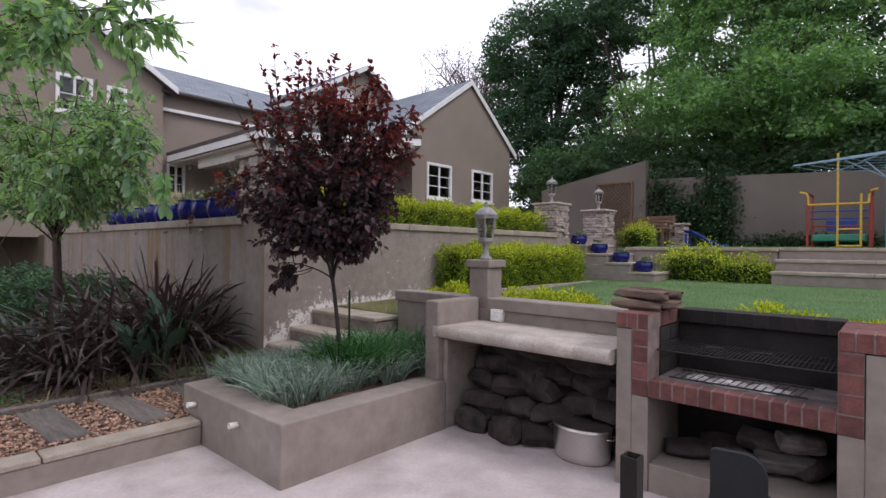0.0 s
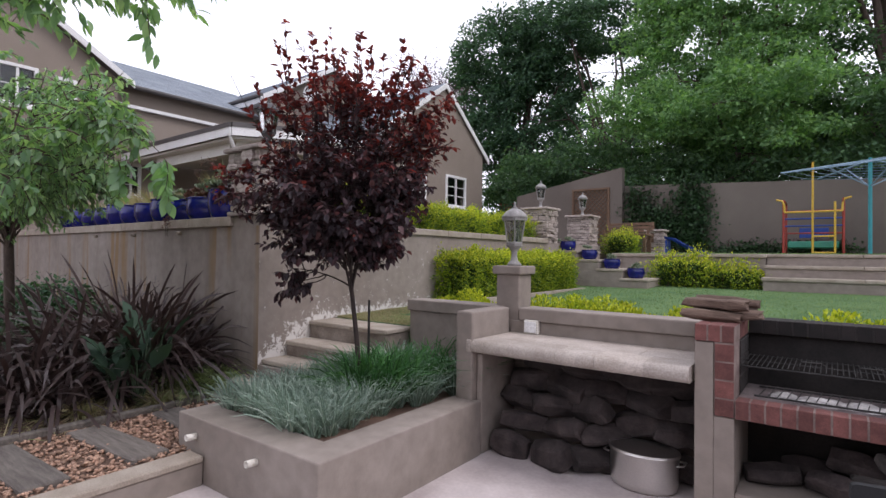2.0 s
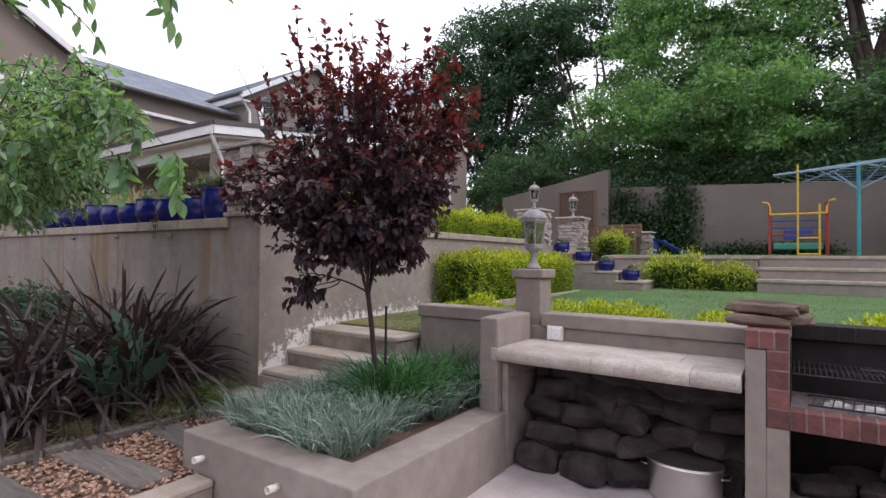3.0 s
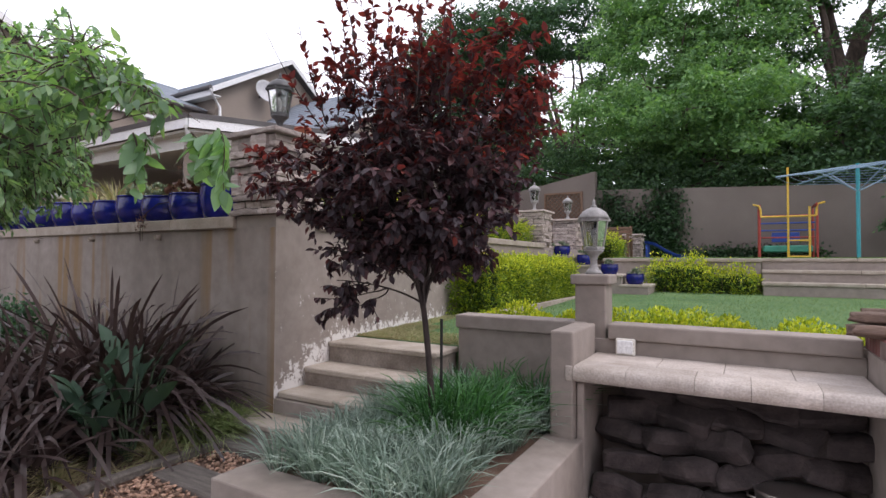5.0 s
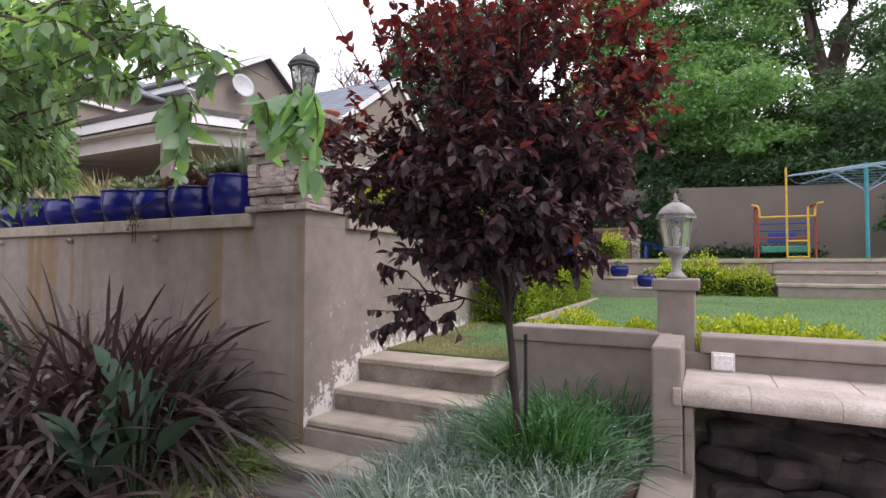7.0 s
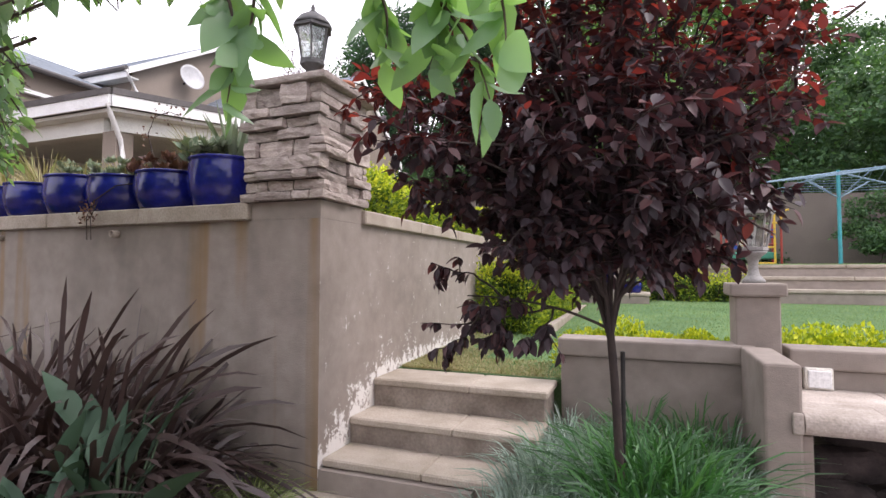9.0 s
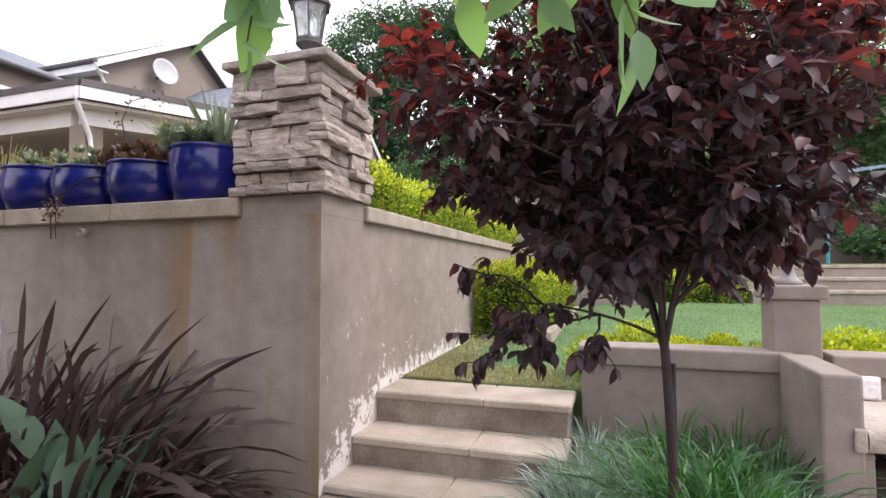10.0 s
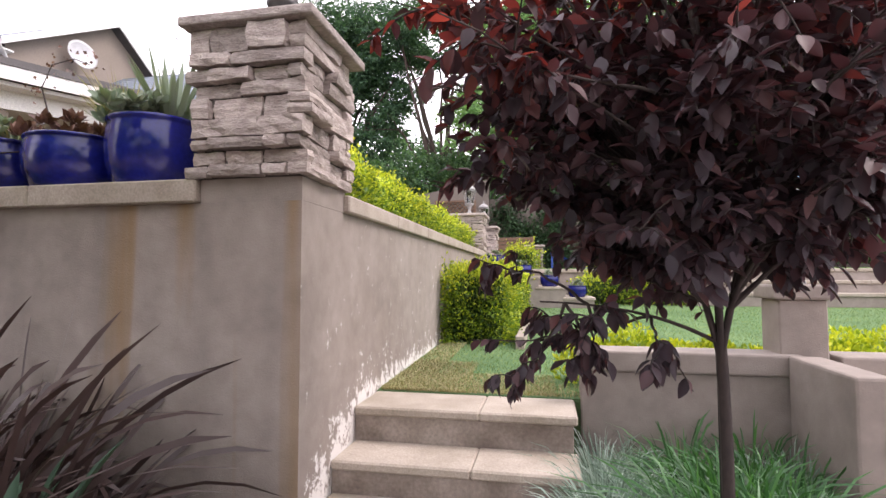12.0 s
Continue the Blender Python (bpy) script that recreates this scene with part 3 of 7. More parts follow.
bench = thing("stone_bench", "outdoor counter of pale stone tiles on plastered walls", "counter", (-2.2, 3.4, 0))
part("end_wall", box(-0.842, -0.686, -0.033, 0.552, 0.0, 1.118, 0.014, 2), M_PLASTER, bench)
part("leg", box(-0.683, -0.632, 0.03, 0.56, 0.0, 0.785, 0.008), M_PLASTER, bench)
part("bed_slab", box(-0.683, 0.895, 0.202, 0.58, 0.79, 0.845, 0.006), M_PLASTER, bench)
xs = (-0.684, -0.36, 0.02, 0.30, 0.62, 0.885)
for k in range(5):
    bm = box(xs[k] + 0.0012, xs[k + 1] - 0.0012, -0.056, 0.20, 0.800, 0.903)
    es = [e for e in bm.edges if all(v.co.y < -0.05 for v in e.verts) and abs(e.verts[0].co.z - e.verts[1].co.z) < 0.01]
    bmesh.ops.bevel(bm, geom=es, offset=0.049, segments=6, affect="EDGES", profile=0.5)
    part("nose_tile", bm, M_TILE, bench)
part("nose_tile", box(-0.733, -0.686, -0.056, -0.035, 0.805, 0.903, 0.009, 2), M_TILE, bench)
for a, b in ((-0.684, -0.22), (-0.22, 0.16), (0.16, 0.52), (0.52, 0.885)):
    part("back_tile", box(a + 0.0012, b - 0.0012, 0.2025, 0.583, 0.846, 0.902, 0.004), M_TILE, bench)
plate = thing("switch_box", "small white weatherproof switch box against the wall", "switch box", (-2.672, 3.93, 0.903))
part("body", box(-0.066, 0.066, 0.0, 0.05, 0.0, 0.118, 0.008, 2), M_PVC, plate)
part("cover", box(-0.054, 0.054, -0.012, 0.0, 0.012, 0.106, 0.004), M_WHITE, plate)

# ---- brick barbecue ----
bbq = thing("brick_barbecue", "built-in red brick barbecue with sooty fire box", "barbecue", (-0.6, 3.43, 0))
ox, oy = -0.6, 3.43


def bb(name, x0, x1, y0, y1, z0, z1, mat, bevel=0.004, label=""):
    return part(name, box(x0 - ox, x1 - ox, y0 - oy, y1 - oy, z0, z1, bevel), mat, bbq, label)


bb("pillar", -1.30, -1.195, 3.435, 4.15, 0.0, 1.055, M_PLASTER)
bb("pillar", -1.195, -1.085, 3.438, 4.15, 0.0, 0.62, M_PLASTER)
bb("pillar", 0.02, 0.36, 3.435, 4.15, 0.0, 1.055, M_PLASTER)
bb("pillar", -0.095, 0.02, 3.438, 4.15, 0.0, 0.62, M_PLASTER)
bb("sill", -1.084, -0.096, 3.45, 4.15, 0.0, 0.185, M_PLASTER)
bb("fire_floor", -1.084, -0.096, 3.54, 4.02, 0.63, 0.725, M_FIRE, label="sooty concrete fire floor")
bb("back_wall", -1.296, 0.356, 4.045, 4.145, 0.19, 1.06, M_SOOT, label="soot-blackened back wall")
bb("core", -1.19, -1.0855, 3.4305, 3.64, 0.63, 1.06, M_MORTAR, 0.0)
bb("core", -1.19, -1.09, 3.642, 4.05, 0.63, 1.05, M_SOOT)
bb("core", -0.0945, 0.0155, 3.4305, 3.64, 0.63, 1.06, M_MORTAR, 0.0)
bb("core", -0.09, 0.015, 3.642, 4.05, 0.63, 1.05, M_SOOT)
bb("core", -1.082, -0.098, 3.4305, 3.539, 0.6245, 0.7295, M_MORTAR, 0.0)
bb("core", -1.2995, -1.0855, 3.4295, 4.04, 1.0625, 1.1575, M_MORTAR, 0.0)
bb("core", -0.0945, 0.355, 3.4295, 4.04, 1.0625, 1.1575, M_MORTAR, 0.0)
bb("core", -1.078, -0.102, 4.003, 4.197, 1.068, 1.1555, M_SOOT, 0.0)
bricks = []


def brick_row(x0, x1, y0, y1, z0, z1, mat=None, n=1, axis="x"):
    """n bricks laid side by side, 8 mm joints between them."""
    for k in range(n):
        if axis == "x":
            w = (x1 - x0) / n
            bricks.append((x0 + k * w + 0.004, x0 + (k + 1) * w - 0.004, y0, y1, z0, z1, mat or M_BRICK))
        else:
            w = (y1 - y0) / n
            bricks.append((x0, x1, y0 + k * w + 0.004, y0 + (k + 1) * w - 0.004, z0, z1, mat or M_BRICK))


brick_row(-1.302, -1.083, 3.427, 3.645, 1.062, 1.162, n=3)
brick_row(-1.302, -1.083, 3.655, 4.04, 1.062, 1.160, n=5, axis="y")
brick_row(-0.097, 0.36, 3.427, 3.645, 1.062, 1.162, n=6)
brick_row(-0.097, 0.36, 3.655, 4.04, 1.062, 1.160, n=5, axis="y")
for k in range(4):
    z = 0.625 + k * 0.1085
    brick_row(-1.193, -1.083, 3.428, 3.635, z, z + 0.101)
    brick_row(-0.097, 0.018, 3.428, 3.635, z, z + 0.101)
    brick_row(-1.19, -1.079, 3.645, 4.04, z, z + 0.101, M_SOOT_BRICK, 2, "y")
    brick_row(-0.101, 0.015, 3.645, 4.04, z, z + 0.101, M_SOOT_BRICK, 2, "y")
brick_row(-1.083, -0.097, 3.428, 3.54, 0.622, 0.732, n=13)
brick_row(-1.075, -0.105, 4.0, 4.20, 1.065, 1.158, M_SOOT_BRICK, 12)
for x0, x1, y0, y1, z0, z1, mat in bricks:
    part("brick", box(x0 - ox, x1 - ox, y0 - oy, y1 - oy, z0, z1, 0.0035), mat, bbq)

grid = thing("cooking_grid", "black iron cooking grid inside the barbecue", "grill", (-0.59, 3.78, 0.925))
for k in range(38):
    rod("bar", (-0.475 + k * 0.0257, -0.22, 0), (-0.475 + k * 0.0257, 0.22, 0.0), 0.0028, M_IRON, grid, 6)
for yy in (-0.22, 0.0, 0.22):
    rod("rail", (-0.485, yy, -0.008), (0.485, yy, -0.008), 0.006, M_IRON, grid, 6)
for xx in (-0.13, 0.13):
    pts = [(xx - 0.06, -0.22, 0), (xx - 0.06, -0.23, 0.045), (xx - 0.045, -0.232, 0.055), (xx + 0.045, -0.232, 0.055), (xx + 0.06, -0.23, 0.045), (xx + 0.06, -0.22, 0)]
    tubes("handle", [(np.array(pts), [0.005] * 6)], M_IRON, grid)
for ax_, ay_, aw, ad in ((-0.68, 3.70, 0.15, 0.09), (-0.46, 3.71, 0.13, 0.08), (-0.86, 3.74, 0.07, 0.06)):
    bm = bmesh.new()
    bmesh.ops.create_icosphere(bm, subdivisions=3, radius=1.0)
    bmesh.ops.delete(bm, geom=[v for v in bm.verts if v.co.z < -0.05], context="VERTS")
    for v in bm.verts:
        k = 1 + 0.45 * noise.noise(v.co * 2.2 + Vector((ax_ * 9, 0, 0)))
        v.co = Vector((v.co.x * aw * k, v.co.y * ad * k, max(v.co.z, 0) * 0.026 * k))
    ob = part("ash_patch", bm, M_ASH, smooth=True)
    ob.location = (ax_, ay_, 0.7252)
    tagged(ob, "low drift of white ash on the fire floor", "ash", "ash in the barbecue")
low_grid = thing("ash_grate", "bent iron grate lying on the ash", "grate", (-0.62, 3.72, 0.745))
for k in range(16):
    rod("bar", (-0.36 + k * 0.046, -0.14, 0), (-0.33 + k * 0.046, 0.15, 0.012), 0.003, M_IRON, low_grid, 6)
for yy in (-0.14, 0.14):
    rod("rail", (-0.38, yy, 0.0), (0.38, yy, 0.004), 0.006, M_IRON, low_grid, 6)


def split_log(rng, lx, ly, lz):
    """A length of split timber: an uneven angular section drawn out along x, its ends broken off askew."""
    bm = bmesh.new()
    m = int(rng.integers(5, 7))
    ang = np.sort(np.arange(m) * 2 * math.pi / m + rng.uniform(-0.35, 0.35, m))
    rad = rng.uniform(0.75, 1.15, m)
    rings = []
    for k in range(6):
        t = k / 5 - 0.5
        grow = (0.80 if k in (0, 5) else 1.0) + rng.uniform(-0.09, 0.09)
        skew = rng.uniform(-0.04, 0.04, 2)
        rings.append([bm.verts.new((t * lx * (1.0 + 0.10 * math.sin(a * 2 + k)), (math.cos(a) * r * grow * rng.uniform(0.93, 1.07) + skew[0]) * ly / 2, (math.sin(a) * r * grow * rng.uniform(0.93, 1.07) + skew[1]) * lz / 2)) for a, r in zip(ang, rad)])
    for a, b in zip(rings, rings[1:]):
        for k in range(m):
            bm.faces.new((a[k], b[k], b[(k + 1) % m], a[(k + 1) % m]))
    bm.faces.new(rings[0])
    bm.faces.new(rings[-1][::-1])
    bmesh.ops.recalc_face_normals(bm, faces=bm.faces)
    bmesh.ops.bevel(bm, geom=bm.edges[:], offset=min(ly, lz) * 0.07, segments=1, affect="EDGES")
    return bm


def place(ob, x, y, z, rx=0, ry=0, rz=0):
    ob.matrix_world = pose(x, y, z, rx, ry, rz)
    return ob


rng = np.random.default_rng(3)
LOGS = ((-2.66, 3.58, 0.09, 4), (-2.30, 3.58, 0.085, -14), (-2.02, 3.66, 0.09, 30), (-2.58, 3.66, 0.26, 14), (-2.24, 3.68, 0.25, -10), (-1.96, 3.74, 0.25, 24), (-2.66, 3.74, 0.42, -8), (-2.36, 3.74, 0.41, 22), (-2.06, 3.76, 0.41, -18), (-1.74, 3.86, 0.36, 10), (-1.48, 3.88, 0.12, -6), (-1.46, 3.88, 0.32, 18),
        # upper and back rows added to fill the opening and keep it dark
        (-2.60, 3.82, 0.57, 6), (-2.28, 3.84, 0.56, -12), (-1.98, 3.84, 0.56, 9), (-1.68, 3.88, 0.53, -20), (-1.42, 3.88, 0.50, 4), (-2.50, 3.88, 0.70, -5), (-2.16, 3.88, 0.70, 10), (-1.82, 3.89, 0.69, -8), (-1.50, 3.89, 0.67, 7))
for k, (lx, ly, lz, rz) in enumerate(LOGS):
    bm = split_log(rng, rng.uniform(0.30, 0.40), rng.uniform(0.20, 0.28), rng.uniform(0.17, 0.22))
    ob = part("firewood_log", bm, M_LOG_SHADED)
    tagged(place(ob, lx, ly, lz, rng.uniform(-40, 40), rng.uniform(-14, 14), rz * 1.6), "rough brown split log stacked under the counter, darkened for the cavity's shade", "firewood", "logs under the counter")
for k, (lx, ly, lz, rz, s) in enumerate(((-0.92, 3.75, 0.25, 20, 0.30), (-0.62, 3.72, 0.26, -30, 0.26), (-0.38, 3.78, 0.28, 10, 0.32), (-0.22, 3.86, 0.27, 70, 0.30), (-0.50, 3.86, 0.37, -15, 0.28), (-0.30, 3.80, 0.43, 25, 0.24), (-0.75, 3.90, 0.27, 5, 0.26))):
    ob = part("firewood_log", split_log(rng, s, 0.20, 0.16), M_LOG_GREY if k in (2, 5) else M_LOG_SHADED)
    tagged(place(ob, lx, ly, lz, rng.uniform(-20, 20), rng.uniform(-8, 8), rz), "grey-brown log lying under the barbecue", "firewood", "logs under the barbecue")
TOP_LOGS = ((-1.25, 3.64, 1.20, 6, 0.34), (-1.18, 3.73, 1.20, -8, 0.42), (-1.22, 3.84, 1.20, 4, 0.40), (-1.23, 3.68, 1.275, -10, 0.38), (-1.17, 3.79, 1.28, 7, 0.36))
for k, (lx, ly, lz, rz, s) in enumerate(TOP_LOGS):
    ob = part("firewood_log", split_log(rng, s, 0.12, 0.085), M_LOG_DRY)
    tagged(place(ob, lx, ly, lz, rng.uniform(-30, 30), rng.uniform(-4, 4), rz), "dry split log on top of the brick pillar", "firewood", "logs on the barbecue")

pan = thing("roasting_pan", "oval aluminium roasting pot with lid on the patio", "pot", (-1.66, 3.66, 0.0))
bm = lathe(bmesh.new(), [(0.19, 0.0), (0.212, 0.012), (0.222, 0.05), (0.226, 0.235), (0.234, 0.240), (0.234, 0.250), (0.222, 0.250)], steps=40)
bmesh.ops.scale(bm, vec=(1, 0.72, 1), verts=bm.verts)
part("body", bm, M_STEEL, pan, smooth=True)
bm = lathe(bmesh.new(), [(0.221, 0.2505), (0.236, 0.252), (0.236, 0.258), (0.215, 0.258), (0.205, 0.262), (0.12, 0.268), (0.01, 0.270)], steps=40)
bmesh.ops.scale(bm, vec=(1, 0.72, 1), verts=bm.verts)
part("lid", bm, M_STEEL, pan, smooth=True)
for s in (-1, 1):
    tubes("handle", [(np.array([(s * 0.222, -0.05, 0.20), (s * 0.262, -0.04, 0.205), (s * 0.262, 0.04, 0.205), (s * 0.222, 0.05, 0.20)]), [0.006] * 4)], M_STEEL, pan)

# ---- patio pieces in front of the barbecue ----
tube_post = thing("steel_post", "dark brown hollow steel post on a foot plate", "post", (-0.38, 1.40, 0))
bm = box(-0.023, 0.023, -0.023, 0.023, 0.02, 1.02)
bmesh.ops.delete(bm, geom=[f for f in bm.faces if f.normal.z > 0.9], context="FACES")
bmesh.ops.solidify(bm, geom=bm.faces[:], thickness=0.004)
part("tube", bm, M_POST, tube_post)
part("foot_plate", box(-0.12, 0.12, -0.12, 0.12, 0.0, 0.019, 0.004), M_POST, tube_post)
seat = thing("low_chair", "low dark grey plastic garden chair", "chair", (-0.44, 2.90, 0))
bm = bmesh.new()
OUTLINE = ((-0.125, 0.29), (0.125, 0.29), (0.125, 0.47), (0.118, 0.51), (0.10, 0.545), (0.07, 0.572), (0.03, 0.585), (-0.105, 0.585), (-0.12, 0.578), (-0.125, 0.56))
face = bm.faces.new([bm.verts.new((px, 0.015, pz)) for px, pz in OUTLINE])
ext = bmesh.ops.extrude_face_region(bm, geom=[face])
bmesh.ops.translate(bm, verts=[v for v in ext["geom"] if isinstance(v, bmesh.types.BMVert)], vec=(0, -0.035, 0))
bmesh.ops.recalc_face_normals(bm, faces=bm.faces)
part("backrest", bm, M_CHAIR, seat)
part("seat", box(-0.14, 0.14, -0.02, 0.27, 0.27, 0.30, 0.012, 2), M_CHAIR, seat)
for xx in (-0.115, 0.115):
    for yy in (0.005, 0.245):
        part("leg", box(xx - 0.014, xx + 0.014, yy - 0.014, yy + 0.014, 0.0, 0.272, 0.004), M_CHAIR, seat)
seat.rotation_euler = (0, 0, radians(10))


# ---- lanterns ----
def lantern(x, y, z, mat, label, scale=1.0):
    """A six-sided coach lantern: foot, stem, cage with panes, domed roof, finial, bulb."""
    t = thing("garden_lantern", label, "lamp", (x, y, z), "lanterns on the posts")
    s = scale
    part("foot", lathe(bmesh.new(), [(0.062 * s, 0), (0.066 * s, 0.012 * s), (0.05 * s, 0.03 * s), (0.034 * s, 0.05 * s), (0.026 * s, 0.09 * s), (0.03 * s, 0.13 * s), (0.045 * s, 0.155 * s), (0.07 * s, 0.175 * s), (0.078 * s, 0.19 * s)], steps=20), mat, t, "", True)
    part("tray", lathe(bmesh.new(), [(0.05 * s, 0.192 * s), (0.082 * s, 0.194 * s), (0.082 * s, 0.212 * s), (0.06 * s, 0.216 * s)], steps=6), mat, t)
    lo, hi = (0.074 * s, 0.214 * s), (0.106 * s, 0.41 * s)
    for k in range(6):
        a = k * math.pi / 3
        b = a + math.pi / 3
        rod("bar", (lo[0] * math.cos(a), lo[0] * math.sin(a), lo[1]), (hi[0] * math.cos(a), hi[0] * math.sin(a), hi[1]), 0.006 * s, mat, t, 6)
        bm = bmesh.new()
        f = 0.97
        q = [bm.verts.new((r * f * math.cos(c), r * f * math.sin(c), zz)) for (r, zz), c in ((lo, a), (lo, b), (hi, b), (hi, a))]
        bm.faces.new(q)
        bmesh.ops.solidify(bm, geom=bm.faces[:], thickness=0.003)
        pane = part("pane", bm, M_GLASS, t)
        pane.visible_shadow = False
    part("collar", lathe(bmesh.new(), [(0.10 * s, 0.408 * s), (0.128 * s, 0.408 * s), (0.130 * s, 0.425 * s), (0.10 * s, 0.43 * s)], steps=6), mat, t)
    part("roof", lathe(bmesh.new(), [(0.122 * s, 0.428 * s), (0.112 * s, 0.452 * s), (0.085 * s, 0.487 * s), (0.05 * s, 0.51 * s), (0.025 * s, 0.52 * s)], steps=18), mat, t, "", True)
    part("finial", lathe(bmesh.new(), [(0.022 * s, 0.518 * s), (0.026 * s, 0.53 * s), (0.01 * s, 0.54 * s), (0.014 * s, 0.555 * s), (0.003 * s, 0.585 * s)], steps=12), mat, t, "", True)
    part("bulb", lathe(bmesh.new(), [(0.016 * s, 0.216 * s), (0.016 * s, 0.26 * s), (0.028 * s, 0.30 * s), (0.026 * s, 0.335 * s), (0.006 * s, 0.355 * s)], steps=14), M_BULB, t, "white bulb", True)
    return t


lantern(-2.94, 4.12, 1.477, M_LAMP_GREY, "weathered grey coach lantern on a plastered post")


# ---- ledge-stone pillars ----
def rough_stone(rng, x0, x1, y0, y1, z0, z1):
    """A split ledge stone: a block with uneven bedding, broken edges and a hackly face."""
    bm = box(x0, x1, y0, y1, z0, z1)
    long_way = [e for e in bm.edges if abs((e.verts[0].co - e.verts[1].co).length - max(x1 - x0, y1 - y0)) < 1e-4]
    bmesh.ops.subdivide_edges(bm, edges=long_way, cuts=3, use_grid_fill=True)
    up = [e for e in bm.edges if abs(e.verts[0].co.z - e.verts[1].co.z) > (z1 - z0) * 0.9]
    bmesh.ops.subdivide_edges(bm, edges=up, cuts=1, use_grid_fill=True)
    mid = Vector(((x0 + x1) / 2, (y0 + y1) / 2, (z0 + z1) / 2))
    off = Vector((rng.uniform(0, 9), rng.uniform(0, 9), rng.uniform(0, 9)))
    tilt = rng.uniform(-0.03, 0.03)
    for v in bm.verts:
        d = v.co - mid
        edge = 1.0 if abs(d.z) > (z1 - z0) * 0.4 else 0.0
        n3 = noise.noise_vector(v.co * 19 + off)
        v.co += Vector((n3.x, n3.y, n3.z * 0.45)) * 0.013
        v.co -= Vector((d.x, d.y, 0)).normalized() * 0.006 * edge
        v.co.z += (d.x + d.y) * tilt
    return bm


def stone_pillar(cx, cy, sx, sy, z0, z1, seed, label, cap=0.045, rise=(0.048, 0.102)):
    rng = np.random.default_rng(seed)
    t = thing("stone_pillar", label, "pillar", (cx, cy, z0), "stone pillars")
    top = z1 - z0 - cap
    part("core", box(-sx / 2 + 0.035, sx / 2 - 0.035, -sy / 2 + 0.035, sy / 2 - 0.035, 0.0, top), M_STONE_CORE, t)
    z, k = 0.0, 0
    while z < top - 0.02:
        h = min(rng.uniform(*rise), top - z)
        if top - z - h < 0.035:
            h = top - z
        for side in range(4):
            along = sx if side % 2 == 0 else sy
            deep = 0.075
            lo = -along / 2 - 0.01 if (k + side) % 2 else -along / 2 + deep
            hi = along / 2 + 0.01 if (k + side) % 2 else along / 2 - deep
            a = lo
            while a < hi - 0.01:
                w = rng.uniform(0.13, 0.40)
                if hi - a - w < 0.10:
                    w = hi - a
                out = rng.uniform(-0.026, 0.040)
                half = (sy if side % 2 == 0 else sx) / 2
                split = rng.uniform() < 0.18 and h > 0.075 and w > 0.14
                for z_a, z_b in (((z, z + h * 0.5), (z + h * 0.5, z + h)) if split else ((z, z + h),)):
                    o2 = out + (rng.uniform(-0.01, 0.01) if split else 0)
                    b0, b1 = a + 0.003, a + w - 0.003
                    y_in, y_out = half - deep, half + o2
                    if side == 0:
                        q = (b0, b1, -y_out, -y_in)
                    elif side == 1:
                        q = (y_in, y_out, b0, b1)
                    elif side == 2:
                        q = (b0, b1, y_in, y_out)
                    else:
                        q = (-y_out, -y_in, b0, b1)
                    part("stone", rough_stone(rng, *q, z_a + 0.005, z_b - 0.004), M_STONE, t)
                a += w
        z += h
        k += 1
    bm = box(-sx / 2 - 0.055, sx / 2 + 0.055, -sy / 2 - 0.055, sy / 2 + 0.055, top + 0.001, top + cap, 0.010, 2)
    part("cap_slab", bm, M_STONE, t)
    return t


stone_pillar(-5.505, 3.275, 0.53, 0.54, 1.952, 2.665, 11, "corner pillar of stacked beige ledge stone with a slab cap")
lantern(-5.50, 3.28, 2.665, M_LAMP_DARK, "dark coach lantern on the stone corner pillar")
stone_pillar(-5.55, 9.90, 0.52, 0.52, 1.70, 2.592, 12, "pale ledge stone pillar beside the upper steps")
lantern(-5.55, 9.90, 2.592, M_LAMP_GREY, "grey coach lantern on a stone pillar")
stone_pillar(-5.58, 12.25, 0.56, 0.56, 1.70, 2.596, 13, "pale ledge stone pillar at the top of the steps")
lantern(-5.58, 12.25, 2.596, M_LAMP_GREY, "grey coach lantern on a stone pillar")
stone_pillar(-4.55, 15.0, 0.42, 0.42, 1.68, 2.36, 14, "low ledge stone pillar near the garden bench")


# ---- blue pots ----
def urn(x, y, z, r, h, label, group, squat=1.0):
    t = thing("glazed_pot", label, "flower pot", (x, y, z), group)
    p = [(r * 0.76, 0), (r * 0.82, 0.012), (r * 0.95, h * 0.28), (r * 1.0, h * 0.55), (r * 0.985, h * 0.80), (r * 0.945, h * 0.90), (r * 0.95, h * 0.93), (r * 0.985, h * 0.95), (r * 0.985, h * 0.99), (r * 0.97, h), (r * 0.87, h), (r * 0.85, h * 0.9), (r * 0.3, h * 0.9)]
    part("bowl", lathe(bmesh.new(), p, steps=36), M_BLUE, t, "", True)
    part("soil", lathe(bmesh.new(), [(r * 0.80, h * 0.91), (r * 0.78, h * 0.935), (0.01, h * 0.95)], steps=18), M_SOIL, t)
    return t


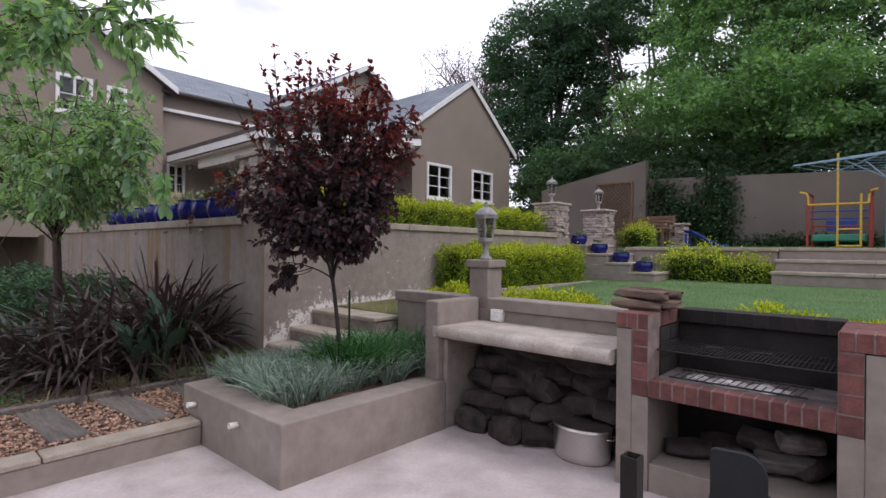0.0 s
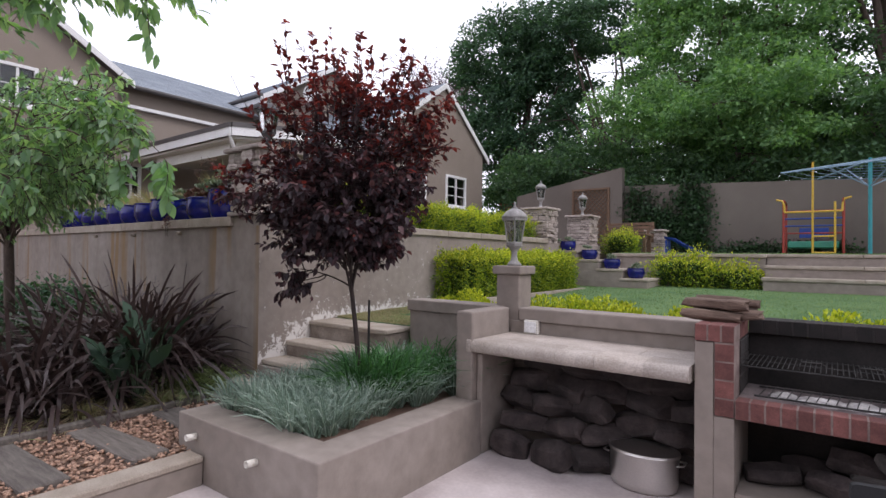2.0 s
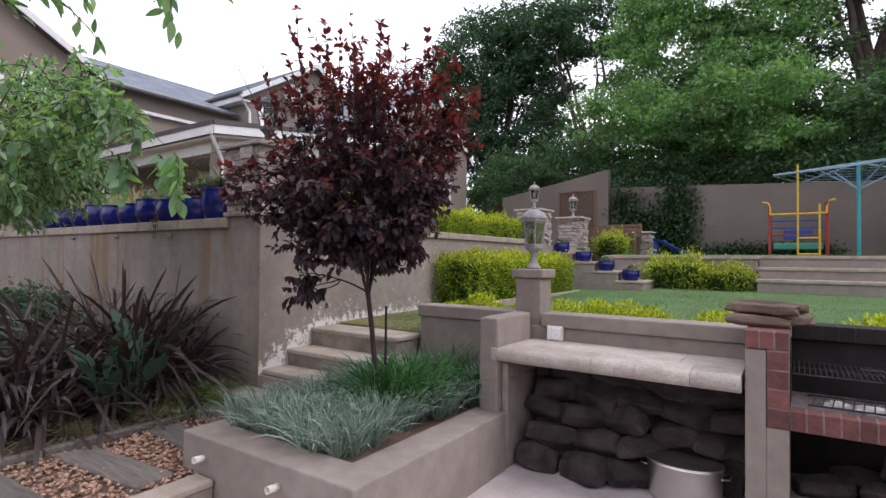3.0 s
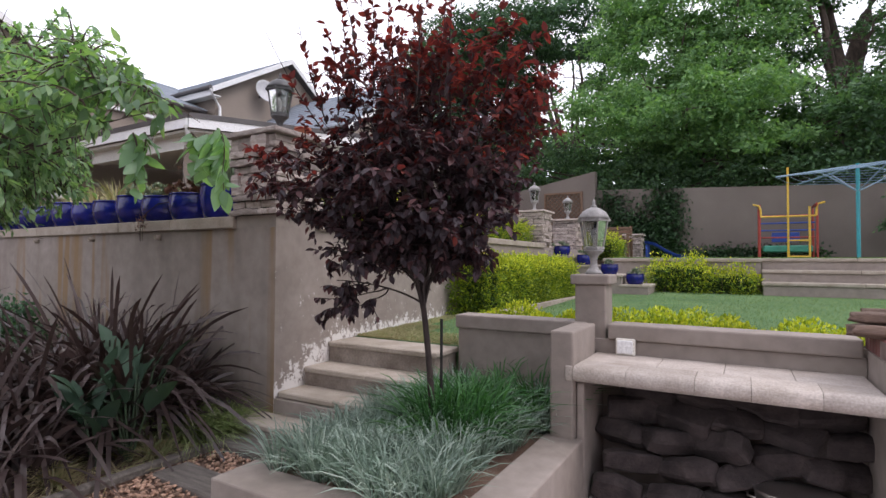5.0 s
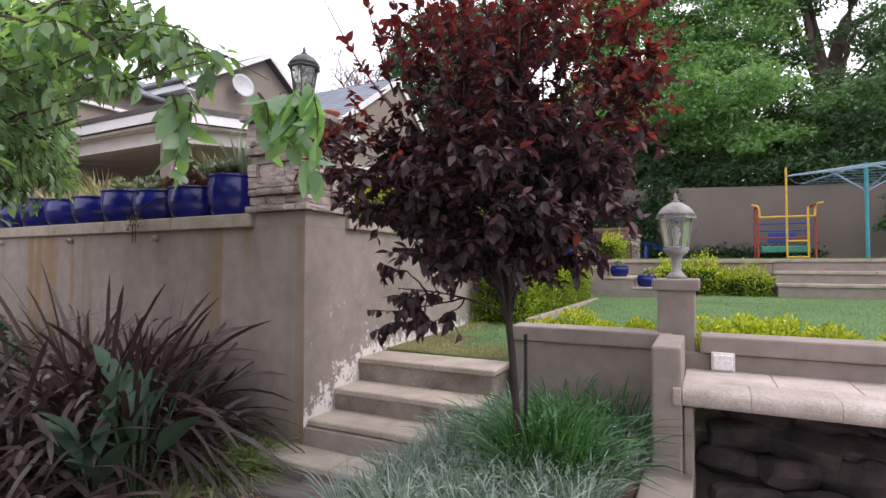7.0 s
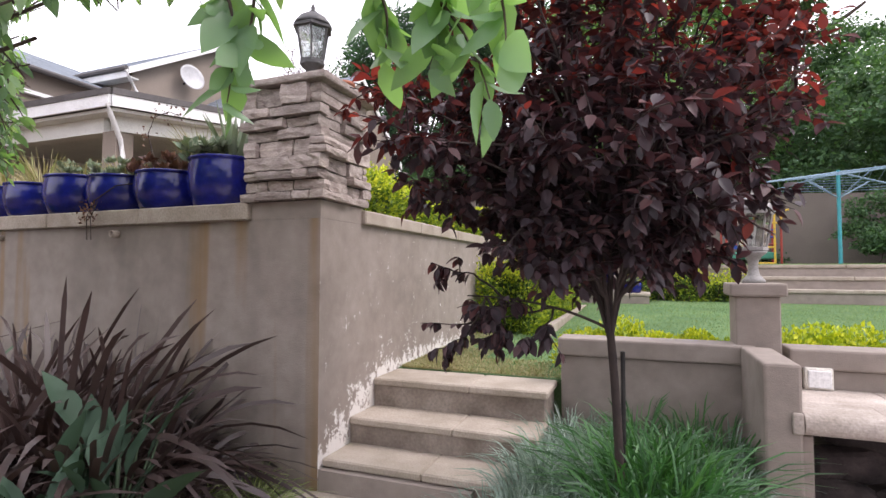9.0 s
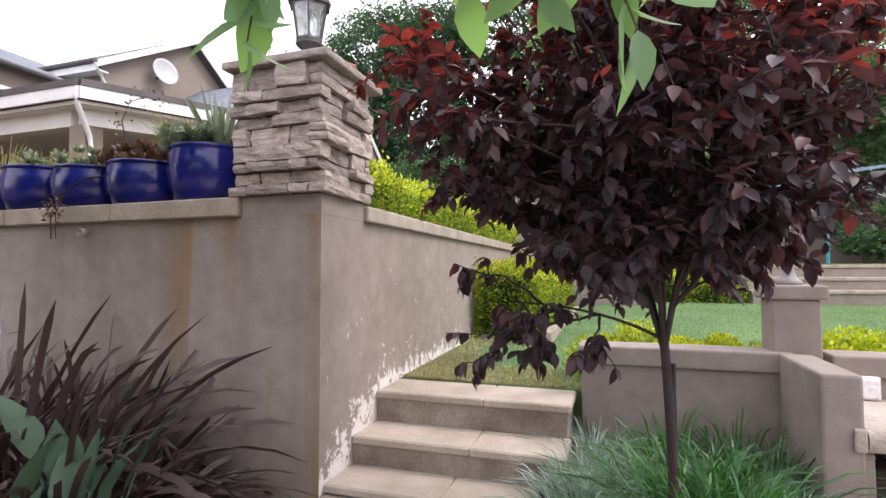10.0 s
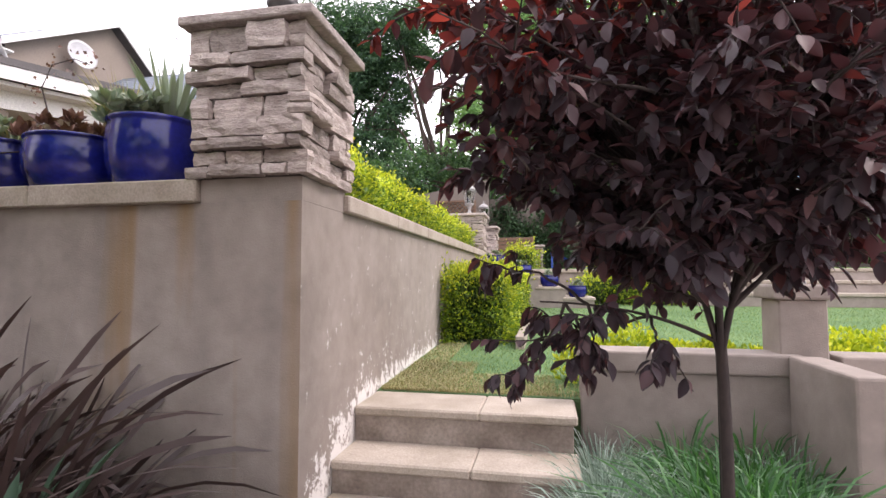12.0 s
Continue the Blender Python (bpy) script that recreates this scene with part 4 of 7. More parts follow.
def rosettes(parent_at, n, spread, size, mat, seed, name="succulent", label="grey-green succulent rosettes in the pot"):
    """A clump of succulent rosettes, each of them a part."""
    rng = np.random.default_rng(seed)
    t = thing(name, label, "plant", parent_at)
    for k in range(n):
        c = np.array([rng.normal(scale=spread * 0.55), rng.normal(scale=spread * 0.55), rng.uniform(0, spread * 0.6)])
        cs, axs = [], []
        for q in range(26):
            a, e = q * 2.4, 0.25 + q / 26 * 1.1
            cs.append(c + np.array([math.cos(a), math.sin(a), 0]) * size * 0.1)
            axs.append(np.array([math.cos(a) * math.cos(e), math.sin(a) * math.cos(e), math.sin(e)]))
        v, f = leaf_arrays(rng, np.array(cs), np.array(axs), size, 0.5, 0.35, True)
        tagged(link("rosette", np_mesh("rosette", v, f), mat, t), kind="stuff")
    return t


def spiky(at, n, length, width, mat, seed, label, droop=0.12, spread=0.45, name="aloe", base_r=0.04, segs=4, single=False):
    rng = np.random.default_rng(seed)
    a = rng.uniform(0, 2 * np.pi, n)
    tilt = rng.uniform(0.05, spread, n)
    lean = np.stack([np.cos(a) * np.sin(tilt * 1.5), np.sin(a) * np.sin(tilt * 1.5), np.cos(tilt * 1.5)], 1)
    base = np.stack([np.cos(a) * base_r * rng.uniform(0.2, 1, n), np.sin(a) * base_r * rng.uniform(0.2, 1, n), np.zeros(n)], 1)
    v, f = blade_arrays(rng, base, lean, length * rng.uniform(0.6, 1.1, n), width, droop if np.ndim(droop) == 0 else rng.uniform(*droop, n), segs)
    if single:
        t = thing(name, label, "plant", at)
        per = 2 * (segs + 1)
        for k in range(n):
            link("leaf", np_mesh("leaf", v[k * per:(k + 1) * per], f[:segs]), mat, t)
        return t
    ob = link(name, np_mesh(name, v, f), mat)
    ob.location = at
    return tagged(ob, label, "plant")


GP = "blue pots along the wall"
urn(-6.12, 3.20, 1.952, 0.222, 0.318, "tall cobalt blue glazed pot beside the stone pillar", GP)
rosettes((-6.15, 3.15, 2.245), 24, 0.20, 0.062, L_SUCCULENT, 1)
spiky((-6.06, 3.22, 2.24), 40, 0.40, 0.030, L_SUCCULENT, 2, "spiky grey-green aloe in the blue pot", 0.05, 0.42, single=True)
spiky((-6.28, 3.20, 2.24), 130, 0.34, 0.005, L_DRYBLADE, 3, "dry pinkish flower stalks in the blue pot", 0.15, 0.6, "dry_stalk_tuft", 0.1)
PX = [-6.58 - 0.462 * k for k in range(10)]
for k, px in enumerate(PX):
    h = 0.255 if k % 3 != 2 else 0.285
    urn(px, 3.20, 1.952, 0.233, h, "wide cobalt blue glazed bowl on the wall coping", GP)
    zt = 1.952 + h * 0.93
    if k == 0:
        rosettes((px, 3.2, zt), 14, 0.2, 0.065, L_RED_SUCC, 10 + k, "succulent", "dark red rosette succulents in the blue bowl")
    elif k in (1, 2):
        rosettes((px, 3.2, zt), 14, 0.2, 0.05, L_SUCCULENT, 10 + k)
        spiky((px, 3.22, zt), 110, 0.22, 0.005, L_DRYBLADE, 20 + k, "brown dry seed stalks in the blue bowl", 0.2, 0.6, "dry_stalk_tuft", 0.12)
    elif k in (3, 4):
        spiky((px, 3.22, zt), 120, 0.40 if k == 3 else 0.30, 0.008, L_DRYBLADE, 20 + k, "tuft of dry straw-coloured grass in the blue bowl", 0.25, 0.6, "dry_grass", 0.12)
    else:
        spiky((px, 3.22, zt), 90, 0.25, 0.008, L_DRYBLADE if k % 2 else L_SUCCULENT, 20 + k, "low tuft of grey-green leaves in the blue bowl", 0.3, 0.7, "tuft", 0.13)
# trailing red stem over the wall
trail = thing("trailing_stem", "thin red trailing succulent hanging over the coping", "plant", (-7.05, 3.0, 1.95))
rng = np.random.default_rng(31)
line = np.array([(0.28, 0.12, 0.20), (0.16, 0.02, 0.17), (0.05, -0.05, 0.06), (0.0, -0.06, -0.05), (0.01, -0.06, -0.20)])
tubes("stem", [(line, [0.004] * 5), (line[2:] + [0.04, 0, 0], [0.003] * 3)], M_PLUM_BARK, trail, 5)
c = np.array([0.0, -0.06, -0.02]) + rng.normal(scale=(0.04, 0.02, 0.05), size=(60, 3))
v, f = leaf_arrays(rng, c, rng.normal(size=(60, 3)), 0.03, 0.5, 0.3)
tagged(link("foliage", np_mesh("foliage", v, f), L_RED_SUCC, trail), kind="stuff")
# arching bare stem with seed heads behind the pots
arch = thing("arching_stem", "thin bare arching stem with small seed heads", "plant", (-6.72, 3.25, 2.17))
line = np.array([(0.02, 0, 0), (-0.10, 0, 0.18), (-0.16, 0, 0.36), (-0.10, 0, 0.48), (0.04, 0, 0.50), (0.14, 0, 0.46)])
tubes("stem", [(line, [0.005, 0.005, 0.004, 0.003, 0.003, 0.002])], M_PLUM_BARK, arch, 5)
c = line[rng.integers(2, 6, 50)] + rng.normal(scale=0.035, size=(50, 3))
v, f = leaf_arrays(rng, c, rng.normal(size=(50, 3)), 0.022, 0.8, 0.4)
tagged(link("seed_head", np_mesh("seed_head", v, f), L_RED_SUCC, arch), kind="stuff")
# terracotta pot on the stone pillar's slab and weep pipes in the wall
tp = thing("terracotta_pot", "small terracotta pot on the pillar slab", "flower pot", (-5.36, 3.42, 2.665))
part("bowl", lathe(bmesh.new(), [(0.045, 0), (0.07, 0.075), (0.078, 0.078), (0.078, 0.095), (0.066, 0.095), (0.06, 0.08)], steps=20), M_TERRACOTTA, tp, "", True)
for px in (-9.40, -8.12, -6.88):
    wp = thing("weep_pipe", "short grey weep pipe stub in the wall", "pipe", (px, YW, 1.79), "weep pipes")
    bm = lathe(bmesh.new(), [(0.024, -0.02), (0.024, 0.05), (0.018, 0.05), (0.018, 0.0)], steps=14)
    bmesh.ops.rotate(bm, verts=bm.verts, cent=(0, 0, 0), matrix=Matrix.Rotation(radians(90), 3, "X"))
    part("stub", bm, M_COPING, wp, "", True)


# ---- hedges ----
def hedge(name, label, x0, x1, y0, y1, z0, z1, leaf, mat, seed, density=2600, wob=0.06, core=True):
    """A clipped hedge: a twiggy inside whose leaf colour holds the shade, and leaves over the sides and the uneven top.
    """
    rng = np.random.default_rng(seed)
    t = thing(name, label, "hedge", ((x0 + x1) / 2, (y0 + y1) / 2, z0))
    o = np.array([(x0 + x1) / 2, (y0 + y1) / 2, z0])
    lx, ly, lz = x1 - x0, y1 - y0, z1 - z0
    areas = np.array([lx * ly, lx * lz, lx * lz, ly * lz, ly * lz])
    n = int(density * areas.sum())
    side = rng.choice(5, n, p=areas / areas.sum())
    u, w = rng.uniform(size=n), rng.uniform(size=n)
    p = np.zeros((n, 3))
    out = np.zeros((n, 3))
    for k in range(5):
        q = side == k
        if k == 0:
            p[q] = np.stack([x0 + lx * u[q], y0 + ly * w[q], np.full(q.sum(), z1)], 1)
            out[q] = (0, 0, 1)
        elif k in (1, 2):
            p[q] = np.stack([x0 + lx * u[q], np.full(q.sum(), y0 if k == 1 else y1), z0 + lz * w[q]], 1)
            out[q] = (0, -1 if k == 1 else 1, 0)
        else:
            p[q] = np.stack([np.full(q.sum(), x0 if k == 3 else x1), y0 + ly * u[q], z0 + lz * w[q]], 1)
            out[q] = (-1 if k == 3 else 1, 0, 0)
    bumps = np.sin(p[:, 0] * 7 + seed) * np.sin(p[:, 1] * 6.1) + np.sin(p[:, 0] * 17 + p[:, 2] * 13) * np.sin(p[:, 1] * 15 + p[:, 2] * 9) * 0.7
    # round the edges and push the skin in and out
    p += out * (bumps * wob + rng.normal(scale=wob * 0.7, size=n))[:, None]
    ax = out + rng.normal(scale=0.55, size=(n, 3)) + [0, 0, 0.35]
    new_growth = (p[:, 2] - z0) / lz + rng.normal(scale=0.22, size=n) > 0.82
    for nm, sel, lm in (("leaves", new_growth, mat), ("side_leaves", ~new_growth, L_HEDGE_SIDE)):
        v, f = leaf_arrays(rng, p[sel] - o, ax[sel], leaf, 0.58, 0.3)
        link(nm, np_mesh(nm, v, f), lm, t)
    # inner leaves: the hedge's depth shade is put into their dark colour
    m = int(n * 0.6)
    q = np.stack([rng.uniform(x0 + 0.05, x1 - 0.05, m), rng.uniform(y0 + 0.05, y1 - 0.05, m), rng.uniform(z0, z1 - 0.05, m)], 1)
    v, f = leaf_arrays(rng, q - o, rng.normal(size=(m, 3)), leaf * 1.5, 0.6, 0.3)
    link("inner_leaves", np_mesh("inner_leaves", v, f), L_HEDGE_SHADE, t)
    lines = []
    for k in range(int(6 + ly * lx * 10)):
        a = np.array([rng.uniform(-lx, lx) * 0.35, rng.uniform(-ly, ly) * 0.45, 0])
        b = a + [rng.normal() * 0.1, rng.normal() * 0.15, lz * 0.8]
        lines.append((curve3(a, (a + b) / 2 + rng.normal(scale=0.05, size=3), b, 5), np.linspace(0.012, 0.004, 5)))
    tubes("branches", lines, M_BARK, t, 5)
    return t


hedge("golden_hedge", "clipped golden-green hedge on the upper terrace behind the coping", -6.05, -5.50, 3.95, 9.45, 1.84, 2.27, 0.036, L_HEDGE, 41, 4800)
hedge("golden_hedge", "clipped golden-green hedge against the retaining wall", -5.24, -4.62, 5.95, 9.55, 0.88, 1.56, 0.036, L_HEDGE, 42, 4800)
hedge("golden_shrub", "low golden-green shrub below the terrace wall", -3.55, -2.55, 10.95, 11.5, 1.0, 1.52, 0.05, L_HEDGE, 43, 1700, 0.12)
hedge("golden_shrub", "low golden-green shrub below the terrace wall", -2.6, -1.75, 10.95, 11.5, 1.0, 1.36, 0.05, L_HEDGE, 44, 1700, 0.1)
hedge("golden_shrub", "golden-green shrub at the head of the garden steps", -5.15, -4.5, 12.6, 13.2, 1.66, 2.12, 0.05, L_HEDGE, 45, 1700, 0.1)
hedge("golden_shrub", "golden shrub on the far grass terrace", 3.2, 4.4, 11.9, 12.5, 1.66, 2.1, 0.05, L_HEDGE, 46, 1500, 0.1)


def edging(name, label, pts, r, h, seed, z):
    """Loose golden border plants: tufts of small leaves."""
    rng = np.random.default_rng(seed)
    for k, (cx, cy) in enumerate(pts):
        t = thing(name, label, "border plant", (cx, cy, z), "border plants behind the low wall")
        rr, hh = r * rng.uniform(0.75, 1.2), h * rng.uniform(0.7, 1.2)
        n = 1000
        p = unit(rng.normal(size=(n, 3))) * rng.uniform(0.2, 1.0, (n, 1)) ** 0.5 * np.array([rr, rr * 0.8, hh])
        p[:, 2] = hh * (np.abs(p[:, 2]) / hh) ** 0.6
        v, f = leaf_arrays(rng, p, p / np.array([rr, rr, hh]) + rng.normal(scale=0.5, size=(n, 3)) + [0, 0, 0.5], 0.034, 0.6, 0.3)
        link("leaves", np_mesh("leaves", v, f), L_HEDGE, t)
        lines = [(curve3((0, 0, -0.02), (q[0] * 0.3, q[1] * 0.3, hh * 0.4), q * 0.8, 4), np.linspace(0.006, 0.002, 4)) for q in p[:9]]
        tubes("stems", lines, M_BARK, t, 4)


edging("border_plant", "low golden-leaved border plant on the lawn edge", [(-3.95 + k * 0.24, 4.50 + 0.10 * math.sin(k * 2.1)) for k in range(34) if k not in (12, 19, 22, 23, 28)], 0.22, 0.34, 51, 0.83)
# thin concrete edging strip between hedge bed and lawn
structure(part("lawn_edging", box(-4.52, -4.44, 5.7, 9.6, 0.80, 0.985, 0.004), M_COPING), "thin concrete edging strip beside the hedge", "edging")

# ---- far steps, terrace wall, side steps with pots ----
tw = structure(part("wall_terrace", box(-4.56, -1.66, 11.52, 11.80, 0.2, 1.60, 0.006), M_PLASTER), "low plastered terrace wall behind the lawn", "wall")
structure(part("terrace_cap", box(-4.58, -1.64, 11.48, 11.84, 1.602, 1.672, 0.008), M_COPING), "concrete cap of the terrace wall", "coping")
far = structure(thing("far_steps", "", ""), "three broad plastered steps up to the play terrace", "steps")
for k in range(3):
    y0 = 10.86 + k * 0.36
    z = 1.03 + (k + 1) * 0.215
    part("step", box(-1.64 - 0.002 * k, 7.0, y0 + 0.03, 11.85, 0.2, z - 0.062, 0.006), M_PLASTER, far)
    for a in range(6):
        part("tread", box(-1.66 + a * 1.45, -1.66 + (a + 1) * 1.45 - 0.006, y0, y0 + 0.36 + (0.35 if k == 2 else 0.04), z - 0.06, z, 0.008), M_COPING, far)
side = structure(thing("garden_steps", "", ""), "plastered garden steps down from the stone pillars", "steps")
GP2 = "blue pots on the garden steps"
for k in range(4):
    x1 = -3.45 - k * 0.47
    z = 1.17 + k * 0.18
    part("step", box(-5.26, x1, 10.15 + 0.002 * k, 11.50, 0.2, z - 0.05, 0.006), M_PLASTER, side)
    part("tread", box(x1 - 0.52, x1 + 0.02, 10.13, 11.50, z - 0.049, z, 0.008), M_COPING, side)
    urn(x1 - 0.27, 10.36, z, 0.165, 0.20, "small cobalt blue glazed pot on a garden step", GP2)
    rosettes((x1 - 0.27, 10.36, z + 0.185), 5, 0.12, 0.06, L_SUCCULENT, 60 + k)
structure(part("landing", box(XW - 0.70, XW, 9.63, 12.6, 0.2, 1.86, 0.006), M_PLASTER), "plastered landing between the stone pillars", "landing")

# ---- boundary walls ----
# tree shade on these two walls is painted into their plaster colour
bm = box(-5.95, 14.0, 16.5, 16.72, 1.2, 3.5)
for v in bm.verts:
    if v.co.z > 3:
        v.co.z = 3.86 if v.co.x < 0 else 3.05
structure(part("wall_boundary", bm, M_BOUNDARY_SHADED), "plain taupe boundary wall behind the garden", "wall")
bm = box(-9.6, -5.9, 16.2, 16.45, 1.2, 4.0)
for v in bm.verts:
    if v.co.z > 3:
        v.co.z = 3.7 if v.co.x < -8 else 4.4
structure(part("wall_outbuilding", bm, M_BOUNDARY_SHADED), "plastered outbuilding wall with a sloping top", "wall")
tr = thing("trellis", "dark brown diagonal wooden trellis panel on the wall", "trellis", (-6.9, 16.17, 1.75))
for k in range(-19, 20):
    for s in (-1, 1):
        a, b = np.array([k * 0.14, 0.0]), np.array([k * 0.14 + s * 2.0, 2.0])
        t0, t1 = 0.0, 1.0
        lim = 0.58
        dx = b[0] - a[0]
        ta, tb = sorted(((-lim - a[0]) / dx, (lim - a[0]) / dx))
        t0, t1 = max(0, ta), min(1, tb)
        if t1 - t0 > 0.05:
            p, q = a + (b - a) * t0, a + (b - a) * t1
            rod("slat", (p[0], -0.008 * s, p[1]), (q[0], -0.008 * s, q[1]), 0.016, M_WOOD, tr, 4)
for x0, x1, z0, z1 in ((-0.62, -0.56, 0, 2.05), (0.56, 0.62, 0, 2.05), (-0.56, 0.56, 1.99, 2.05), (-0.56, 0.56, 0, 0.06)):
    part("frame", box(x0, x1, -0.03, 0.03, z0, z1), M_WOOD, tr)


def creeper(name, label, blobs, y, seed, n=2600):
    rng = np.random.default_rng(seed)
    t = thing(name, label, "creeper", (blobs[0][0], y, 1.68))
    o = np.array([blobs[0][0], y, 1.68])
    b = np.array(blobs)
    pick = rng.choice(len(b), n)
    p = np.stack([b[pick, 0] + rng.normal(size=n) * b[pick, 2] * 0.5, y - np.abs(rng.normal(scale=0.11, size=n)) - 0.02, b[pick, 1] + rng.normal(size=n) * b[pick, 3] * 0.5], 1)
    p[:, 2] = np.clip(p[:, 2], 1.7, 4.0)
    v, f = leaf_arrays(rng, p - o, rng.normal(size=(n, 3)) + [0, -0.8, -0.4], 0.10, 0.7, 0.3)
    link("leaves", np_mesh("leaves", v, f), L_IVY, t)
    tubes("stems", [(curve3((q[0] - o[0], -0.02, 0.0), (q[0] - o[0], -0.05, 0.8), (q[0] - o[0] + 0.2, -0.03, q[1] - 1.6), 6), np.linspace(0.02, 0.006, 6)) for q in blobs], M_BARK, t, 5)


creeper("wall_creeper", "dark green creeper on the boundary wall", [(-5.45, 3.3, 0.6, 0.7), (-5.2, 2.6, 0.7, 0.7), (-4.7, 2.7, 0.5, 0.5), (-4.25, 2.4, 0.5, 0.5)], 16.48, 71)
creeper("wall_creeper", "dark green creeper climbing the boundary wall", [(-3.95, 3.4, 0.55, 0.6), (-3.85, 2.6, 0.5, 0.8), (-3.9, 2.0, 0.5, 0.4)], 16.48, 72)
creeper("wall_base_plants", "dark low plants along the foot of the wall", [(-3.0 + k * 0.5, 1.85, 0.5, 0.2) for k in range(6)], 16.4, 73, 1500)

# ---- garden bench, slide, play frame, clothes line ----
gb = thing("garden_bench", "brown slatted wooden garden bench by the wall", "bench", (-5.2, 14.6, 1.68))
for k in range(5):
    part("seat_slat", box(-0.62, 0.62, -0.24 + k * 0.095, -0.16 + k * 0.095, 0.42, 0.45, 0.004), M_WOOD, gb)
for k in range(4):
    part("back_slat", box(-0.62, 0.62, 0.24, 0.265, 0.52 + k * 0.095, 0.60 + k * 0.095, 0.004), M_WOOD, gb)
for xx in (-0.60, 0.60):
    part("leg", box(xx - 0.03, xx + 0.03, -0.25, -0.19, 0, 0.64), M_WOOD, gb)
    part("leg", box(xx - 0.03, xx + 0.03, 0.20, 0.26, 0, 0.90), M_WOOD, gb)
    part("armrest", box(xx - 0.04, xx + 0.04, -0.27, 0.24, 0.641, 0.675, 0.006), M_WOOD, gb)
tbl = thing("garden_table", "small brown wooden garden table beside the bench", "table", (-4.75, 13.6, 1.68))
part("tabletop", box(-0.40, 0.40, -0.3, 0.3, 0.46, 0.50, 0.006), M_WOOD, tbl)
for xx in (-0.34, 0.34):
    for yy in (-0.24, 0.24):
        part("leg", box(xx - 0.03, xx + 0.03, yy - 0.03, yy + 0.03, 0, 0.459), M_WOOD, tbl)
sl = thing("toy_slide", "small blue plastic slide on the grass", "slide", (-4.15, 14.4, 1.68))
bm = bmesh.new()
prof = [(0.0, 0.40), (0.2, 0.36), (0.5, 0.17), (0.75, 0.05), (0.95, 0.03)]
rows = [[bm.verts.new((x, y, z + h)) for y, h in ((-0.2, 0.07), (-0.17, 0), (0.17, 0), (0.2, 0.07))] for x, z in prof]
for a, b in zip(rows, rows[1:]):
    for k in range(3):
        bm.faces.new((a[k], a[k + 1], b[k + 1], b[k]))
bmesh.ops.solidify(bm, geom=bm.faces[:], thickness=0.02)
part("chute", bm, M_PLAYBLUE, sl)
for yy in (-0.16, 0.16):
    part("leg", box(0.02, 0.07, yy - 0.02, yy + 0.02, 0, 0.37), M_PLAYBLUE, sl)

pf = thing("play_frame", "red and yellow steel climbing frame with slide panels", "climbing frame", (-1.02, 15.0, 1.68))
for xx, mat in ((-0.58, M_RED), (0.58, M_RED)):
    for yy in (0.0, 0.9):
        rod("upright", (xx, yy, 0), (xx, yy, 1.32), 0.026, mat, pf)
    rod("rail", (xx, 0, 1.32), (xx, 0.9, 1.32), 0.03, mat, pf)
for xx in (0.0, 0.42):
    rod("pole", (xx, -0.12, 0), (xx, -0.12, 2.2 if xx == 0 else 1.25), 0.024, M_YELLOW, pf, label="yellow pole")
for zz in (0.07, 0.45, 1.03):
    rod("rung", (-0.55 if zz > 1 else 0.0, -0.12, zz), (0.55 if zz > 1 else 0.42, -0.12, zz), 0.022, M_YELLOW, pf)
for s in (-1, 1):
    tubes("handle", [(np.array([(s * 0.55, -0.12, 1.03), (s * 0.56, -0.12, 1.22), (s * 0.60, -0.12, 1.31), (s * 0.72, -0.12, 1.34)]), [0.025] * 4)], M_YELLOW, pf)
for k, mat in enumerate((M_RED, M_PLAYBLUE, M_PLAYBLUE, M_RED)):
    rod("bar", (-0.58, 0.45, 0.55 + k * 0.18), (0.58, 0.45, 0.55 + k * 0.18), 0.02, mat, pf)
part("panel", box(-0.30, 0.30, 0.86, 0.90, 0.45, 0.70, 0.01), M_PLAYBLUE, pf, "blue plastic panel")
part("platform", box(-0.5, 0.5, 0.05, 0.8, 0.18, 0.34, 0.02), M_PLAYGREEN, pf, "green plastic platform")

cl = thing("clothes_line", "turquoise rotary clothes line with pale blue cords", "clothes line", (-0.09, 12.26, 1.68))
rod("pole", (0, 0, 0), (0, 0, 1.78), 0.032, M_TURQ, cl)
arms = []
for k in range(4):
    a = k * math.pi / 2 + 0.55
    tip = np.array([math.cos(a) * 1.55, math.sin(a) * 1.55, 1.50 + 0.12 * (k % 2)])
    arms.append(tip)
    rod("arm", (0, 0, 1.74), tuple(tip), 0.018, M_LINE, cl, 8)
    rod("strut", (0, 0, 1.25), tuple(tip * [0.45, 0.45, 1] + [0, 0, 0.09]), 0.012, M_LINE, cl, 6)
for k in range(4):
    for q in range(1, 8):
        f0 = q / 7
        p0, p1 = np.array([0, 0, 1.74]) * (1 - f0) + arms[k] * f0, np.array([0, 0, 1.74]) * (1 - f0) + arms[(k + 1) % 4] * f0
        tubes("cord", [(curve3(p0, (p0 + p1) / 2 - [0, 0, 0.07 * f0], p1, 5), [0.005] * 5)], M_LINE, cl, 4)


